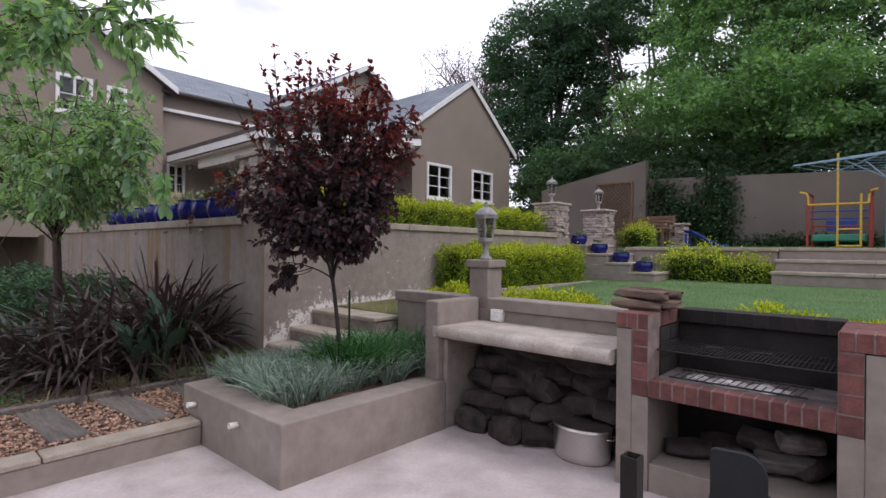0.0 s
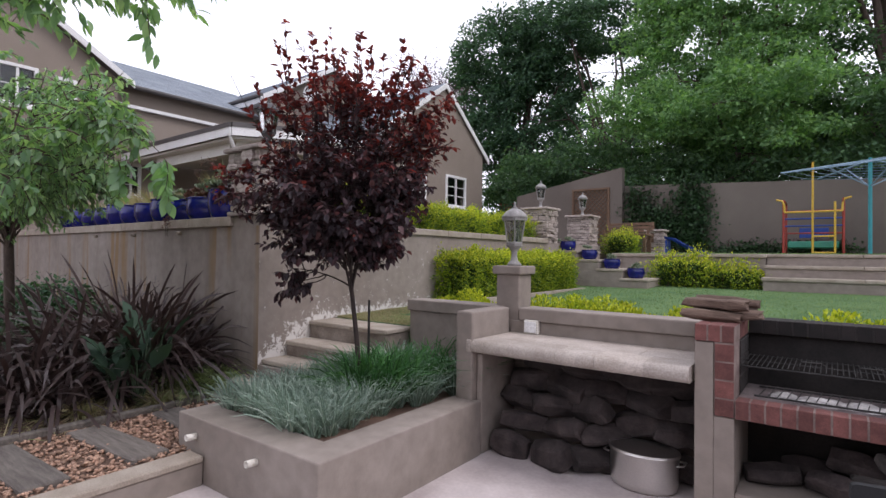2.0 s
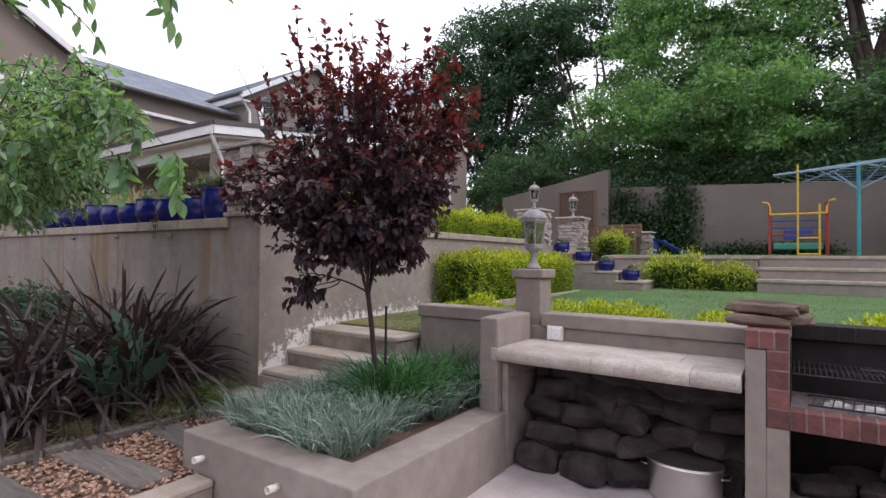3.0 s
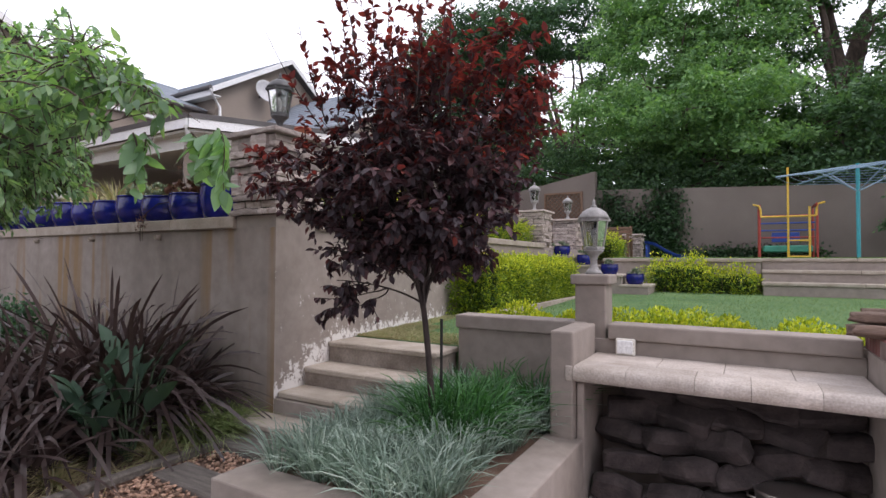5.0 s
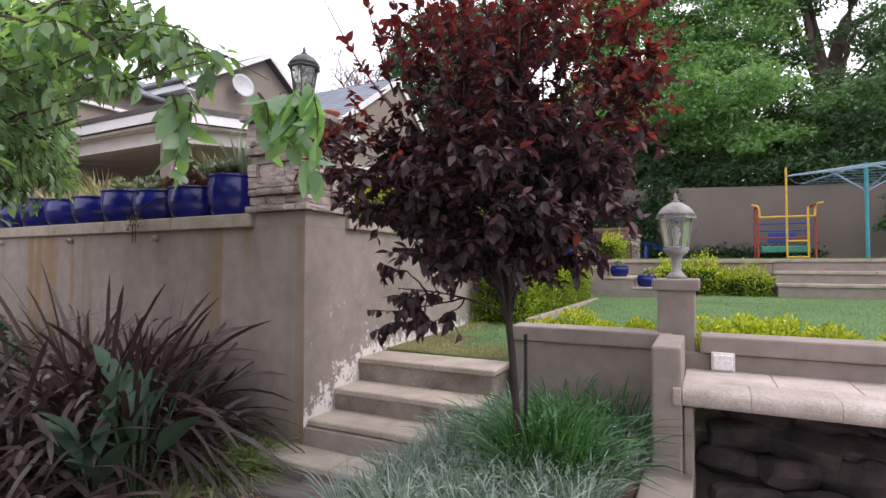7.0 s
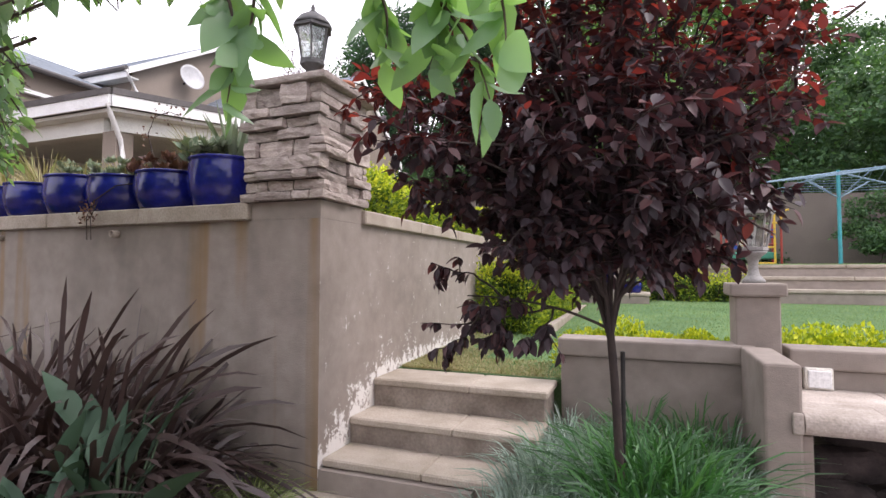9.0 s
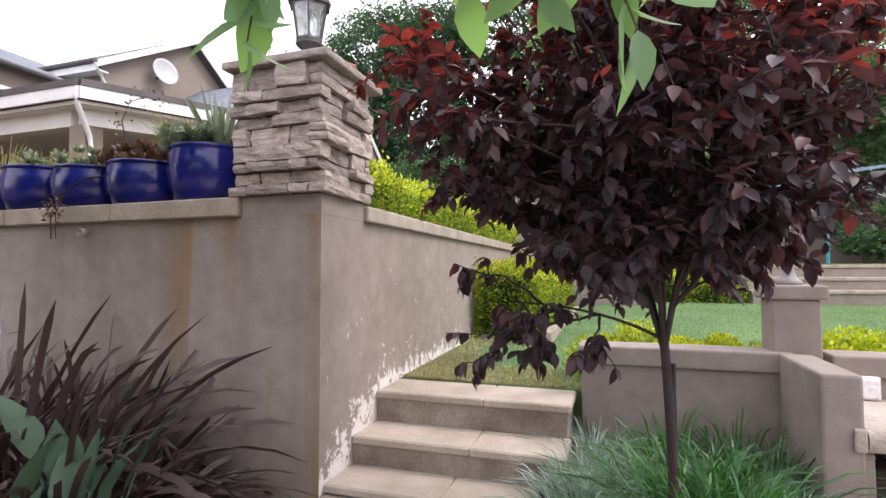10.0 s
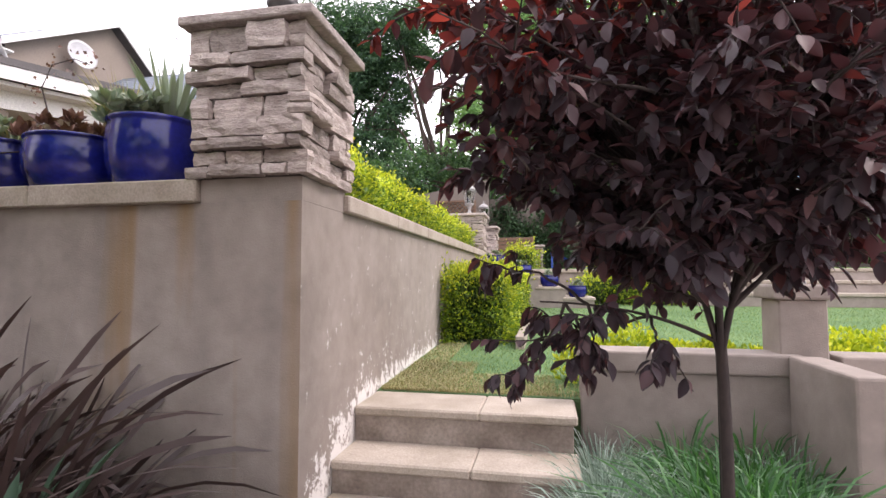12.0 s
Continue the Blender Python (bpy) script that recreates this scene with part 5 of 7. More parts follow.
# ---- house ----
def window_unit(name, x, y0, y1, z0, z1, panes=2, bars=3, label="white-framed window with dark panes"):
    """A window in a wall that faces +x: frame, sill, panes with bars, a dim room behind."""
    t = structure(thing(name, "", "", (x, (y0 + y1) / 2, z0)), label, "window")
    w, h, b = (y1 - y0) / 2, z1 - z0, 0.09
    for q in ((-w, -w + b, 0, h), (w - b, w, 0, h), (-w + b, w - b, h - b, h), (-w + b, w - b, 0, b)):
        part("frame", box(-0.05, 0.05, q[0], q[1], q[2], q[3], 0.006), M_WHITE, t)
    part("sill", box(-0.02, 0.10, -w - 0.04, w + 0.04, -0.06, -0.002, 0.006), M_WHITE, t)
    for k in range(panes):
        a, c = -w + b + (2 * w - 2 * b) * k / panes, -w + b + (2 * w - 2 * b) * (k + 1) / panes
        pane = part("pane", box(-0.012, -0.004, a + 0.01, c - 0.01, b, h - b), M_GLASS, t)
        pane.visible_shadow = False
        if k:
            part("mullion", box(-0.03, 0.035, a - 0.03, a + 0.03, b, h - b), M_WHITE, t)
        for j in range(1, bars):
            part("bar", box(-0.02, 0.012, a + 0.02, c - 0.02, b + (h - 2 * b) * j / bars - 0.012, b + (h - 2 * b) * j / bars + 0.012), M_WHITE, t)
    return t


def wall_with_holes(name, x, thick, y0, y1, z0, z1, holes, material, parent, gable=None):
    """A wall in the plane x with rectangular holes (y0, y1, z0, z1) cut through it, and a gable triangle on top."""
    ys = sorted({y0, y1, *[h[0] for h in holes], *[h[1] for h in holes]})
    zs = sorted({z0, z1, *[h[2] for h in holes], *[h[3] for h in holes]})
    bm = bmesh.new()
    for a, b in zip(ys, ys[1:]):
        for c, d in zip(zs, zs[1:]):
            if not any(h[0] <= a and b <= h[1] and h[2] <= c and d <= h[3] for h in holes):
                add_box(bm, x - thick, x, a, b, c, d)
    bmesh.ops.remove_doubles(bm, verts=bm.verts, dist=0.0005)
    if gable:
        ym, zm = gable
        f = [bm.verts.new((x, y0, z1)), bm.verts.new((x, y1, z1)), bm.verts.new((x, ym, zm))]
        bk = [bm.verts.new((x - thick, y0, z1)), bm.verts.new((x - thick, y1, z1)), bm.verts.new((x - thick, ym, zm))]
        bm.faces.new(f)
        bm.faces.new(bk[::-1])
        for i in range(3):
            j = (i + 1) % 3
            bm.faces.new((f[j], f[i], bk[i], bk[j]))
    seen = {}
    for fc in bm.faces:
        seen.setdefault(tuple(round(k, 3) for k in fc.calc_center_median()), []).append(fc)
    bmesh.ops.delete(bm, geom=[k for v in seen.values() if len(v) > 1 for k in v], context="FACES_ONLY")
    bmesh.ops.recalc_face_normals(bm, faces=bm.faces)
    return part(name, bm, material, parent)


def roof_slope(parent, e0, e1, r0, r1, courses, lap=0.03):
    """A roof slope between an eave line and a ridge line, laid in lapped courses of tiles."""
    e0, e1, r0, r1 = (np.array(k, float) for k in (e0, e1, r0, r1))
    nor = np.cross(e1 - e0, r0 - e0)
    nor = nor / np.linalg.norm(nor)
    if nor[2] < 0:
        nor = -nor
    vs, fs = [], []
    n_t = max(2, int(np.linalg.norm(e1 - e0) / 0.36))
    for k in range(courses):
        a0, a1 = e0 + (r0 - e0) * k / courses, e1 + (r1 - e1) * k / courses
        b0, b1 = e0 + (r0 - e0) * (k + 1.12) / courses, e1 + (r1 - e1) * (k + 1.12) / courses
        off = 0.5 * (k % 2)
        for q in range(n_t + 1):
            s0, s1 = np.clip((q - off) / n_t, 0, 1), np.clip((q + 1 - off) / n_t - 0.02 / n_t, 0, 1)
            if s1 <= s0:
                continue
            i = len(vs)
            p, p2 = a0 + (a1 - a0) * s0, a0 + (a1 - a0) * s1
            u, u2 = b0 + (b1 - b0) * s0, b0 + (b1 - b0) * s1
            vs += [p + nor * lap, p2 + nor * lap, u2 + nor * 0.006, u + nor * 0.006, p, p2]
            fs += [(i, i + 1, i + 2, i + 3), (i + 4, i + 5, i + 1, i)]
    ob = link("roof", np_mesh("roof", np.array(vs), np.array(fs)), M_ROOF, parent)
    bm = bmesh.new()
    q = [bm.verts.new(k - nor * 0.004) for k in (e0, e1, r1, r0)]
    q2 = [bm.verts.new(k - nor * 0.12) for k in (e0, e1, r1, r0)]
    bm.faces.new(q)
    bm.faces.new(q2[::-1])
    for i in range(4):
        j = (i + 1) % 4
        bm.faces.new((q[j], q[i], q2[i], q2[j]))
    bmesh.ops.recalc_face_normals(bm, faces=bm.faces)
    part("roof_deck", bm, M_DARK_TRIM, parent)
    return ob


def barge(parent, a, b, w=0.2, thick=0.04, mat=None, name="bargeboard"):
    """A board between two points in a plane x = const, w deep."""
    a, b = np.array(a, float), np.array(b, float)
    bm = bmesh.new()
    lo = [bm.verts.new(k) for k in (a + [0, 0, -w], b + [0, 0, -w], b, a)]
    hi = [bm.verts.new(np.array(v.co) + [thick, 0, 0] if abs(a[0] - b[0]) < 1e-3 else np.array(v.co) + [0, -thick, 0]) for v in lo]
    bm.faces.new(lo[::-1])
    bm.faces.new(hi)
    for i in range(4):
        j = (i + 1) % 4
        bm.faces.new((lo[i], lo[j], hi[j], hi[i]))
    bmesh.ops.recalc_face_normals(bm, faces=bm.faces)
    return part(name, bm, mat or M_WHITE, parent)


def gable_wing(house, x_front, x_back, y0, y1, z_eave, ym, zm, holes, base=1.8, over=0.35, proud=0.30, courses=14):
    wall_with_holes("wall", x_front, 0.25, y0, y1, base, z_eave, holes, M_HOUSE, house, (ym, zm - 0.12))
    for yy in (y0, y1 - 0.25):
        part("wall", box(x_back, x_front - 0.252, yy, yy + 0.25, base, z_eave - 0.02), M_HOUSE, house)
    s0, s1 = (zm - z_eave) / (ym - y0), (zm - z_eave) / (y1 - ym)
    el, er = (y0 - over, z_eave - over * s0 + 0.06), (y1 + over, z_eave - over * s1 + 0.06)
    xf = x_front + proud
    roof_slope(house, (xf, el[0], el[1]), (x_back, el[0], el[1]), (xf, ym, zm + 0.06), (x_back, ym, zm + 0.06), courses)
    roof_slope(house, (xf, er[0], er[1]), (x_back, er[0], er[1]), (xf, ym, zm + 0.06), (x_back, ym, zm + 0.06), courses)
    barge(house, (xf + 0.004, el[0], el[1] + 0.03), (xf + 0.004, ym, zm + 0.09))
    barge(house, (xf + 0.004, ym, zm + 0.09), (xf + 0.004, er[0], er[1] + 0.03))
    rod("gutter", (xf, el[0] - 0.06, el[1] - 0.01), (x_back, el[0] - 0.06, el[1] - 0.01), 0.07, M_DARK_TRIM, house, 8)
    part("fascia", box(x_back, xf - 0.005, el[0] - 0.02, el[0] + 0.02, el[1] - 0.27, el[1] - 0.08), M_WHITE, house, "white fascia board")
    part("soffit", box(x_back, xf - 0.01, el[0] + 0.022, y0 - 0.002, el[1] - 0.25, el[1] - 0.21), M_CEIL, house)


house = thing("house", "taupe plastered house with grey tiled gables and white trim", "house", (0, 0, 0))
W1, W2 = (12.72, 14.0, 3.32, 4.55), (15.15, 16.45, 3.40, 4.58)
gable_wing(house, -12.0, -17.6, 12.05, 17.65, 5.72, 15.05, 7.80, [W1, W2], proud=0.06)
gable_wing(house, -17.62, -26.0, 11.4, 17.3, 7.55, 14.56, 9.45, [], courses=16)
gable_wing(house, -17.85, -27.0, -2.4, 6.45, 6.86, 2.0, 9.66, [(3.60, 4.50, 5.40, 6.50), (4.86, 5.40, 5.45, 6.42)], courses=16)
wall_with_holes("wall", -18.2, 0.25, 6.46, 11.39, 1.8, 6.75, [(6.7, 7.3, 3.3, 4.35)], M_HOUSE, house)
roof_slope(house, (-17.9, 6.0, 6.72), (-17.9, 11.3, 6.72), (-24.0, 6.0, 9.32), (-24.0, 14.0, 9.32), 18)
rod("gutter", (-17.85, 6.4, 6.66), (-17.85, 11.0, 6.66), 0.07, M_DARK_TRIM, house, 8)
part("plaster_band", box(-18.19, -18.05, 6.46, 11.38, 6.05, 6.15), M_WHITE, house)
part("wall", box(-27.0, -26.8, -3, 18, 1.8, 7.0), M_HOUSE, house)
# veranda: flat roof with a slanted front, white fascia and dark edge, soffit, columns
VER = ((-18.0, 6.70), (-12.0, 6.70), (-10.55, 10.9), (-11.985, 12.03), (-18.0, 12.03))


def tilted(bm):
    """The veranda roof falls gently towards the garden wall."""
    for v in bm.verts:
        v.co.z += 0.06 * (v.co.y - 6.7)
    return bm


def shrunk(d):
    return [(x + (0 if x < -17 else -d), y + (d if y < 7 else (-d if 10 < y < 11.5 else 0))) for x, y in VER]


def edge_board(name, a, b, z0, z1, out, thick, mat, label=""):
    """A board along the roof's edge from a to b."""
    a, b = np.array(a), np.array(b)
    q = unit(np.array([b[1] - a[1], a[0] - b[0]]))
    c = [a + q * out, b + q * out, b + q * (out + thick), a + q * (out + thick)]
    return part(name, tilted(prism([tuple(k) for k in c], z0, z1)), mat, house, label)


part("veranda_roof", tilted(prism(VER, 4.50, 4.66)), M_DARK_TRIM, house, "dark flat veranda roof")
part("veranda_ceiling", tilted(prism(shrunk(0.06), 4.30, 4.36)), M_CEIL, house, "pale veranda ceiling")
for a, b in zip(VER[:3], VER[1:4]):
    edge_board("fascia", a, b, 4.36, 4.56, 0.004, 0.05, M_WHITE, "white fascia board")
    edge_board("roof_edge", a, b, 4.562, 4.67, 0.0, 0.075, M_DARK_TRIM)
IN = shrunk(0.32)
edge_board("beam", IN[1], IN[2], 4.02, 4.299, -0.28, 0.28, M_CEIL)
edge_board("beam", (-16.5, IN[0][1]), (IN[1][0] - 0.3, IN[1][1]), 4.02, 4.299, -0.28, 0.28, M_CEIL)
for cx, cy in ((-12.45, 7.0), (-11.45, 9.9)):
    part("column", box(cx - 0.175, cx + 0.175, cy, cy + 0.35, 1.86, 4.03 + 0.06 * (cy - 6.7), 0.01), M_HOUSE, house)
part("wall_lamp", box(-17.0, -16.85, 6.93, 7.0, 4.0, 4.2, 0.02), M_DARK_TRIM, house, "small dark wall lamp")
tubes("downpipe", [(np.array([(-12.02, 6.64, 4.40), (-12.02, 6.68, 4.28), (-12.22, 7.05, 3.86), (-12.22, 7.1, 3.6), (-12.22, 7.1, 1.9)]), [0.045] * 5)], M_WHITE, house, 8, "white downpipe")
tubes("downpipe", [(np.array([(-17.30, 10.98, 7.32), (-17.30, 11.08, 7.1), (-17.52, 11.50, 6.85), (-17.54, 11.55, 6.0), (-17.54, 11.55, 4.8)]), [0.05] * 5)], M_WHITE, house, 8, "white downpipe")
dish = lathe(bmesh.new(), [(0.02, 0.0), (0.2, 0.02), (0.36, 0.07), (0.42, 0.11), (0.42, 0.125), (0.35, 0.085), (0.2, 0.035), (0.02, 0.015)], steps=28)
bmesh.ops.rotate(dish, verts=dish.verts, cent=(0, 0, 0), matrix=Matrix.Rotation(radians(78), 3, "Y") @ Matrix.Rotation(radians(10), 3, "X"))
bmesh.ops.translate(dish, verts=dish.verts, vec=(-17.32, 13.25, 7.86))
dish_ob = part("satellite_dish", dish, M_DISH, house, "white satellite dish on a bracket", True)
rod("bracket", (-17.63, 13.25, 7.7), (-17.32, 13.25, 7.86), 0.03, M_IRON, dish_ob, 6)
n_w = 0
for hx, hole, pn, br in ((-12.0, W1, 2, 3), (-12.0, W2, 2, 3), (-17.85, (3.60, 4.50, 5.40, 6.50), 2, 2), (-17.85, (4.86, 5.40, 5.45, 6.42), 1, 2), (-18.2, (6.7, 7.3, 3.3, 4.35), 2, 3)):
    n_w += 1
    window_unit(f"window_{n_w}", hx, *hole, pn, br)
    # dark slab behind the panes: the room's dimness is in its colour
    part("room", box(hx - 1.2, hx - 0.9, hole[0] - 0.6, hole[1] + 0.6, hole[2] - 0.5, hole[3] + 0.5), M_ROOM, house, "interior wall coloured dark to read as a dim room")
# glazed door under the veranda on the side of the front wing
dr = structure(thing("door_1", "", "", (-13.6, 12.04, 1.9)), "white-framed glazed veranda door", "door")
for q in ((-0.75, -0.63), (0.63, 0.75), (-0.06, 0.06)):
    part("frame", box(q[0], q[1], -0.08, 0.0, 0, 2.1, 0.006), M_WHITE, dr)
part("frame", box(-0.75, 0.75, -0.081, 0.0, 2.1, 2.22, 0.006), M_WHITE, dr)
for q in (-0.62, 0.07):
    part("pane", box(q, q + 0.55, -0.04, -0.03, 0.1, 2.09), M_GLASS, dr)

# neighbouring roof far behind the outbuilding wall
nb = thing("neighbour_house", "distant brick house with a low brown roof", "house", (-12.5, 24.0, 1.6))
part("wall", box(-2.5, 2.5, 0, 4, 0, 3.2), M_TERRACOTTA, nb)
bm = box(-2.9, 2.9, -0.4, 4.4, 3.2, 4.4)
for v in bm.verts:
    if v.co.z > 4:
        v.co.y = 2.0
part("roof", bm, M_WOOD, nb)

# ---- background trees ----
T = "trees behind the garden"
broadleaf("tree", "tall dark green tree behind the front gable", (-14.6, 25.0, 1.6), (0.4, 0, 6.0), 0.34,
          [(-15.2, 24.6, 12.4, 2.6, 2.2, 2.6), (-13.2, 24.6, 8.6, 2.6, 2.2, 3.6), (-15.8, 24.4, 8.4, 2.0, 2.0, 2.6), (-18.0, 24.6, 12.2, 1.5, 1.0, 0.8), (-12.4, 25.0, 13.0, 2.6, 2.2, 2.6), (-12.8, 24.0, 4.6, 2.6, 1.8, 2.0)], 420, 130, 0.20, L_TREE_DARK, M_BARK, 101, 26, 0.55, T)
broadleaf("tree", "dark tree with open limbs against the sky", (-9.2, 24.0, 1.6), (0.3, 0, 4.4), 0.26,
          [(-9.6, 24.0, 12.6, 2.8, 2.0, 1.6), (-7.4, 23.0, 5.0, 2.2, 1.6, 1.6), (-10.2, 23.6, 5.0, 2.2, 1.6, 1.8), (-7.2, 24.0, 10.2, 1.2, 1.2, 1.8), (-10.8, 24.5, 9.6, 0.8, 1.0, 1.6)], 210, 120, 0.18, L_TREE_DARK, M_BARK, 102, 22, 0.48, T)
broadleaf("tree", "bright green leafy tree behind the boundary wall", (-3.6, 20.5, 1.6), (0.2, 0, 3.6), 0.28,
          [(-4.8, 20.0, 8.8, 2.3, 1.8, 2.4), (-2.6, 19.8, 7.4, 2.0, 1.8, 1.8), (-3.6, 20.6, 11.2, 2.8, 2.2, 1.8), (-4.6, 19.4, 6.2, 1.8, 1.4, 1.2), (-1.6, 20.0, 9.6, 1.4, 1.4, 1.4), (-3.0, 19.2, 5.2, 1.6, 1.0, 0.8), (-3.4, 17.2, 5.7, 1.9, 1.2, 0.8), (-1.0, 17.0, 4.8, 1.3, 1.2, 0.6), (-5.8, 17.6, 6.3, 1.6, 1.2, 1.0), (-2.2, 17.0, 6.6, 1.5, 1.2, 0.7)], 520, 130, 0.15, L_TREE_LIGHT, M_BARK, 103, 22, 0.46, T)
forked = broadleaf("tree", "green tree with a thick dark forked limb", (1.3, 21.5, 1.6), (-0.4, 0, 5.6), 0.34,
          [(0.8, 20.2, 6.0, 2.4, 1.6, 1.5), (3.6, 21.0, 8.0, 1.8, 1.6, 2.0), (-1.0, 20.2, 5.2, 1.8, 1.2, 1.2), (1.0, 22.0, 12.6, 3.0, 1.8, 0.9), (4.4, 20.6, 5.2, 2.2, 1.6, 2.0), (-0.8, 21.0, 8.2, 1.0, 1.0, 1.0), (2.2, 19.8, 4.6, 2.0, 1.2, 1.0), (1.4, 16.8, 5.6, 1.5, 1.3, 0.8), (3.4, 16.6, 4.9, 1.7, 1.3, 0.8), (0.3, 16.6, 4.4, 1.0, 0.9, 0.5), (2.6, 16.8, 6.6, 1.4, 1.2, 0.6), (2.6, 22.0, 9.3, 1.4, 1.2, 0.8), (3.7, 22.0, 7.2, 1.6, 1.2, 1.3), (-0.4, 21.5, 10.2, 1.3, 1.0, 1.0), (2.2, 21.6, 11.4, 1.7, 1.2, 0.8), (0.2, 20.6, 4.4, 2.0, 1.0, 0.9)], 560, 130, 0.15, L_TREE_MID, M_BARK, 104, 20, 0.44, T)
fo = np.array([1.3, 21.5, 1.6])
tubes("limb", [(curve3((0.98, 21.5, 6.4), (1.0, 21.9, 8.4), (2.3, 23.0, 11.6), 9) - fo, np.linspace(0.29, 0.15, 9)),
               (curve3((1.0, 21.6, 7.6), (0.9, 21.9, 8.8), (0.5, 22.2, 11.4), 8) - fo, np.linspace(0.20, 0.10, 8)),
               (curve3((1.6, 22.4, 9.8), (2.6, 22.4, 10.0), (3.8, 22.2, 10.9), 7) - fo, np.linspace(0.13, 0.05, 7))], M_BARK, forked, 9)
broadleaf("shrub", "rounded green shrub against the boundary wall", (2.0, 15.3, 1.66), (0, 0, 0.5), 0.07,
          [(1.9, 15.3, 2.6, 1.1, 0.6, 0.8), (3.4, 15.3, 2.5, 1.2, 0.6, 0.8), (2.6, 15.4, 2.2, 1.4, 0.6, 0.5)], 110, 120, 0.09, L_TREE_MID, M_BARK, 121, 12, 0.26, "")
broadleaf("tree", "mid-green tree beyond the play terrace", (8.0, 20.0, 1.6), (0, 0, 3.6), 0.3,
          [(8.0, 19.6, 5.4, 3.0, 2.0, 2.6), (9.8, 19.6, 8.4, 2.8, 2.2, 2.6), (6.6, 19.4, 8.0, 1.6, 1.6, 1.6), (6.0, 16.4, 5.4, 2.2, 1.6, 1.0), (8.6, 15.6, 5.6, 2.2, 2.0, 1.2)], 320, 120, 0.18, L_TREE_MID, M_BARK, 105, 26, 0.5, T)
broadleaf("tree", "dense green shrub tree filling the gap above the wall", (-4.6, 19.0, 1.6), (0, 0, 1.6), 0.16,
          [(-4.6, 18.6, 4.2, 2.2, 1.0, 1.0), (-1.4, 18.4, 4.0, 2.2, 0.9, 0.9), (1.6, 18.4, 3.8, 2.2, 0.9, 0.9), (-8.4, 19.6, 4.4, 2.4, 1.2, 1.8), (4.6, 18.4, 3.6, 2.2, 0.9, 1.2), (-11.0, 19.4, 3.8, 1.8, 1.2, 2.2)], 340, 120, 0.15, L_TREE_MID, M_BARK, 106, 24, 0.42, T)
broadleaf("tree", "tall dark trees at the back of the garden", (-4.0, 34.0, 1.6), (0, 0, 7.0), 0.4,
          [(-4.0, 33.0, 7.0, 4.0, 2.0, 4.0), (4.0, 33.0, 7.0, 4.0, 2.0, 3.6), (-14.0, 33.0, 7.0, 4.0, 2.0, 4.0), (-8.0, 33.0, 5.0, 4.0, 2.0, 2.6), (11.0, 32.0, 7.0, 4.0, 2.0, 4.0)], 330, 110, 0.30, L_TREE_DARK, M_BARK, 108, 30, 0.9, T)
# bare lilac tree far behind the roof
rng = np.random.default_rng(110)
jt = thing("lilac_tree", "distant lilac-flowering tree above the roof", "tree", (-22.0, 28.0, 1.6))
lines, pts = [(np.array([(0, 0, 0), (0, 0, 6.0), (0.1, 0, 9.0)]), [0.3, 0.24, 0.18])], []
for k in range(46):
    a, e = rng.uniform(0, 2 * np.pi), rng.uniform(0.5, 1.4)
    end = np.array([math.cos(a) * math.cos(e), math.sin(a) * math.cos(e), math.sin(e)]) * rng.uniform(3.0, 4.8) + [0, 0, 8.0]
    ln = curve3((0, 0, 7.0), end * [0.4, 0.4, 1] * 0.92, end, 7)
    lines.append((ln, np.linspace(0.09, 0.02, 7)))
    for q in range(6):
        s = ln[rng.integers(3, 7)]
        e2 = s + rng.normal(scale=0.7, size=3) + [0, 0, 0.4]
        lines.append((curve3(s, (s + e2) / 2, e2, 4), np.linspace(0.03, 0.012, 4)))
        pts.append(e2 + rng.normal(scale=0.22, size=(22, 3)))
tubes("trunk", lines, M_BARK, jt, 5)
pts = np.concatenate(pts)
v, f = leaf_arrays(rng, pts, rng.normal(size=pts.shape), 0.13, 0.6, 0.3)
link("crown", np_mesh("crown", v, f), L_LILAC, jt)

# ---- purple-leaved plum in the planter ----
rng = np.random.default_rng(201)
plum = thing("plum_tree", "small purple-leaved plum tree in the planter", "tree", (-3.66, 2.92, 0.395))
po = np.array([-3.66, 2.92, 0.395])
fork = np.array([-3.69, 2.83, 1.30])
lines = [(curve3((-3.66, 2.92, 0.38), (-3.655, 2.88, 0.85), fork, 8) - po, np.linspace(0.023, 0.018, 8))]
leaf_p, leaf_d = [], []


def leaves_along(ln, n, start, droop, out=0.85):
    """Leaves set to and fro along a shoot, their tips hanging."""
    t = np.sort(rng.uniform(start, 1.0, n))
    m = len(ln) - 1
    i = np.minimum((t * m).astype(int), m - 1)
    tang = unit(ln[i + 1] - ln[i])
    turn = unit(np.cross(tang, rng.normal(size=(n, 3)) + [0, 0, 1.2])) * np.where(np.arange(n) % 2, 1, -1)[:, None]
    leaf_p.append(ln[i] + (ln[i + 1] - ln[i]) * (t * m - i)[:, None])
    leaf_d.append(tang * 0.55 + turn * out + rng.normal(scale=0.28, size=(n, 3)) - [0, 0, droop])


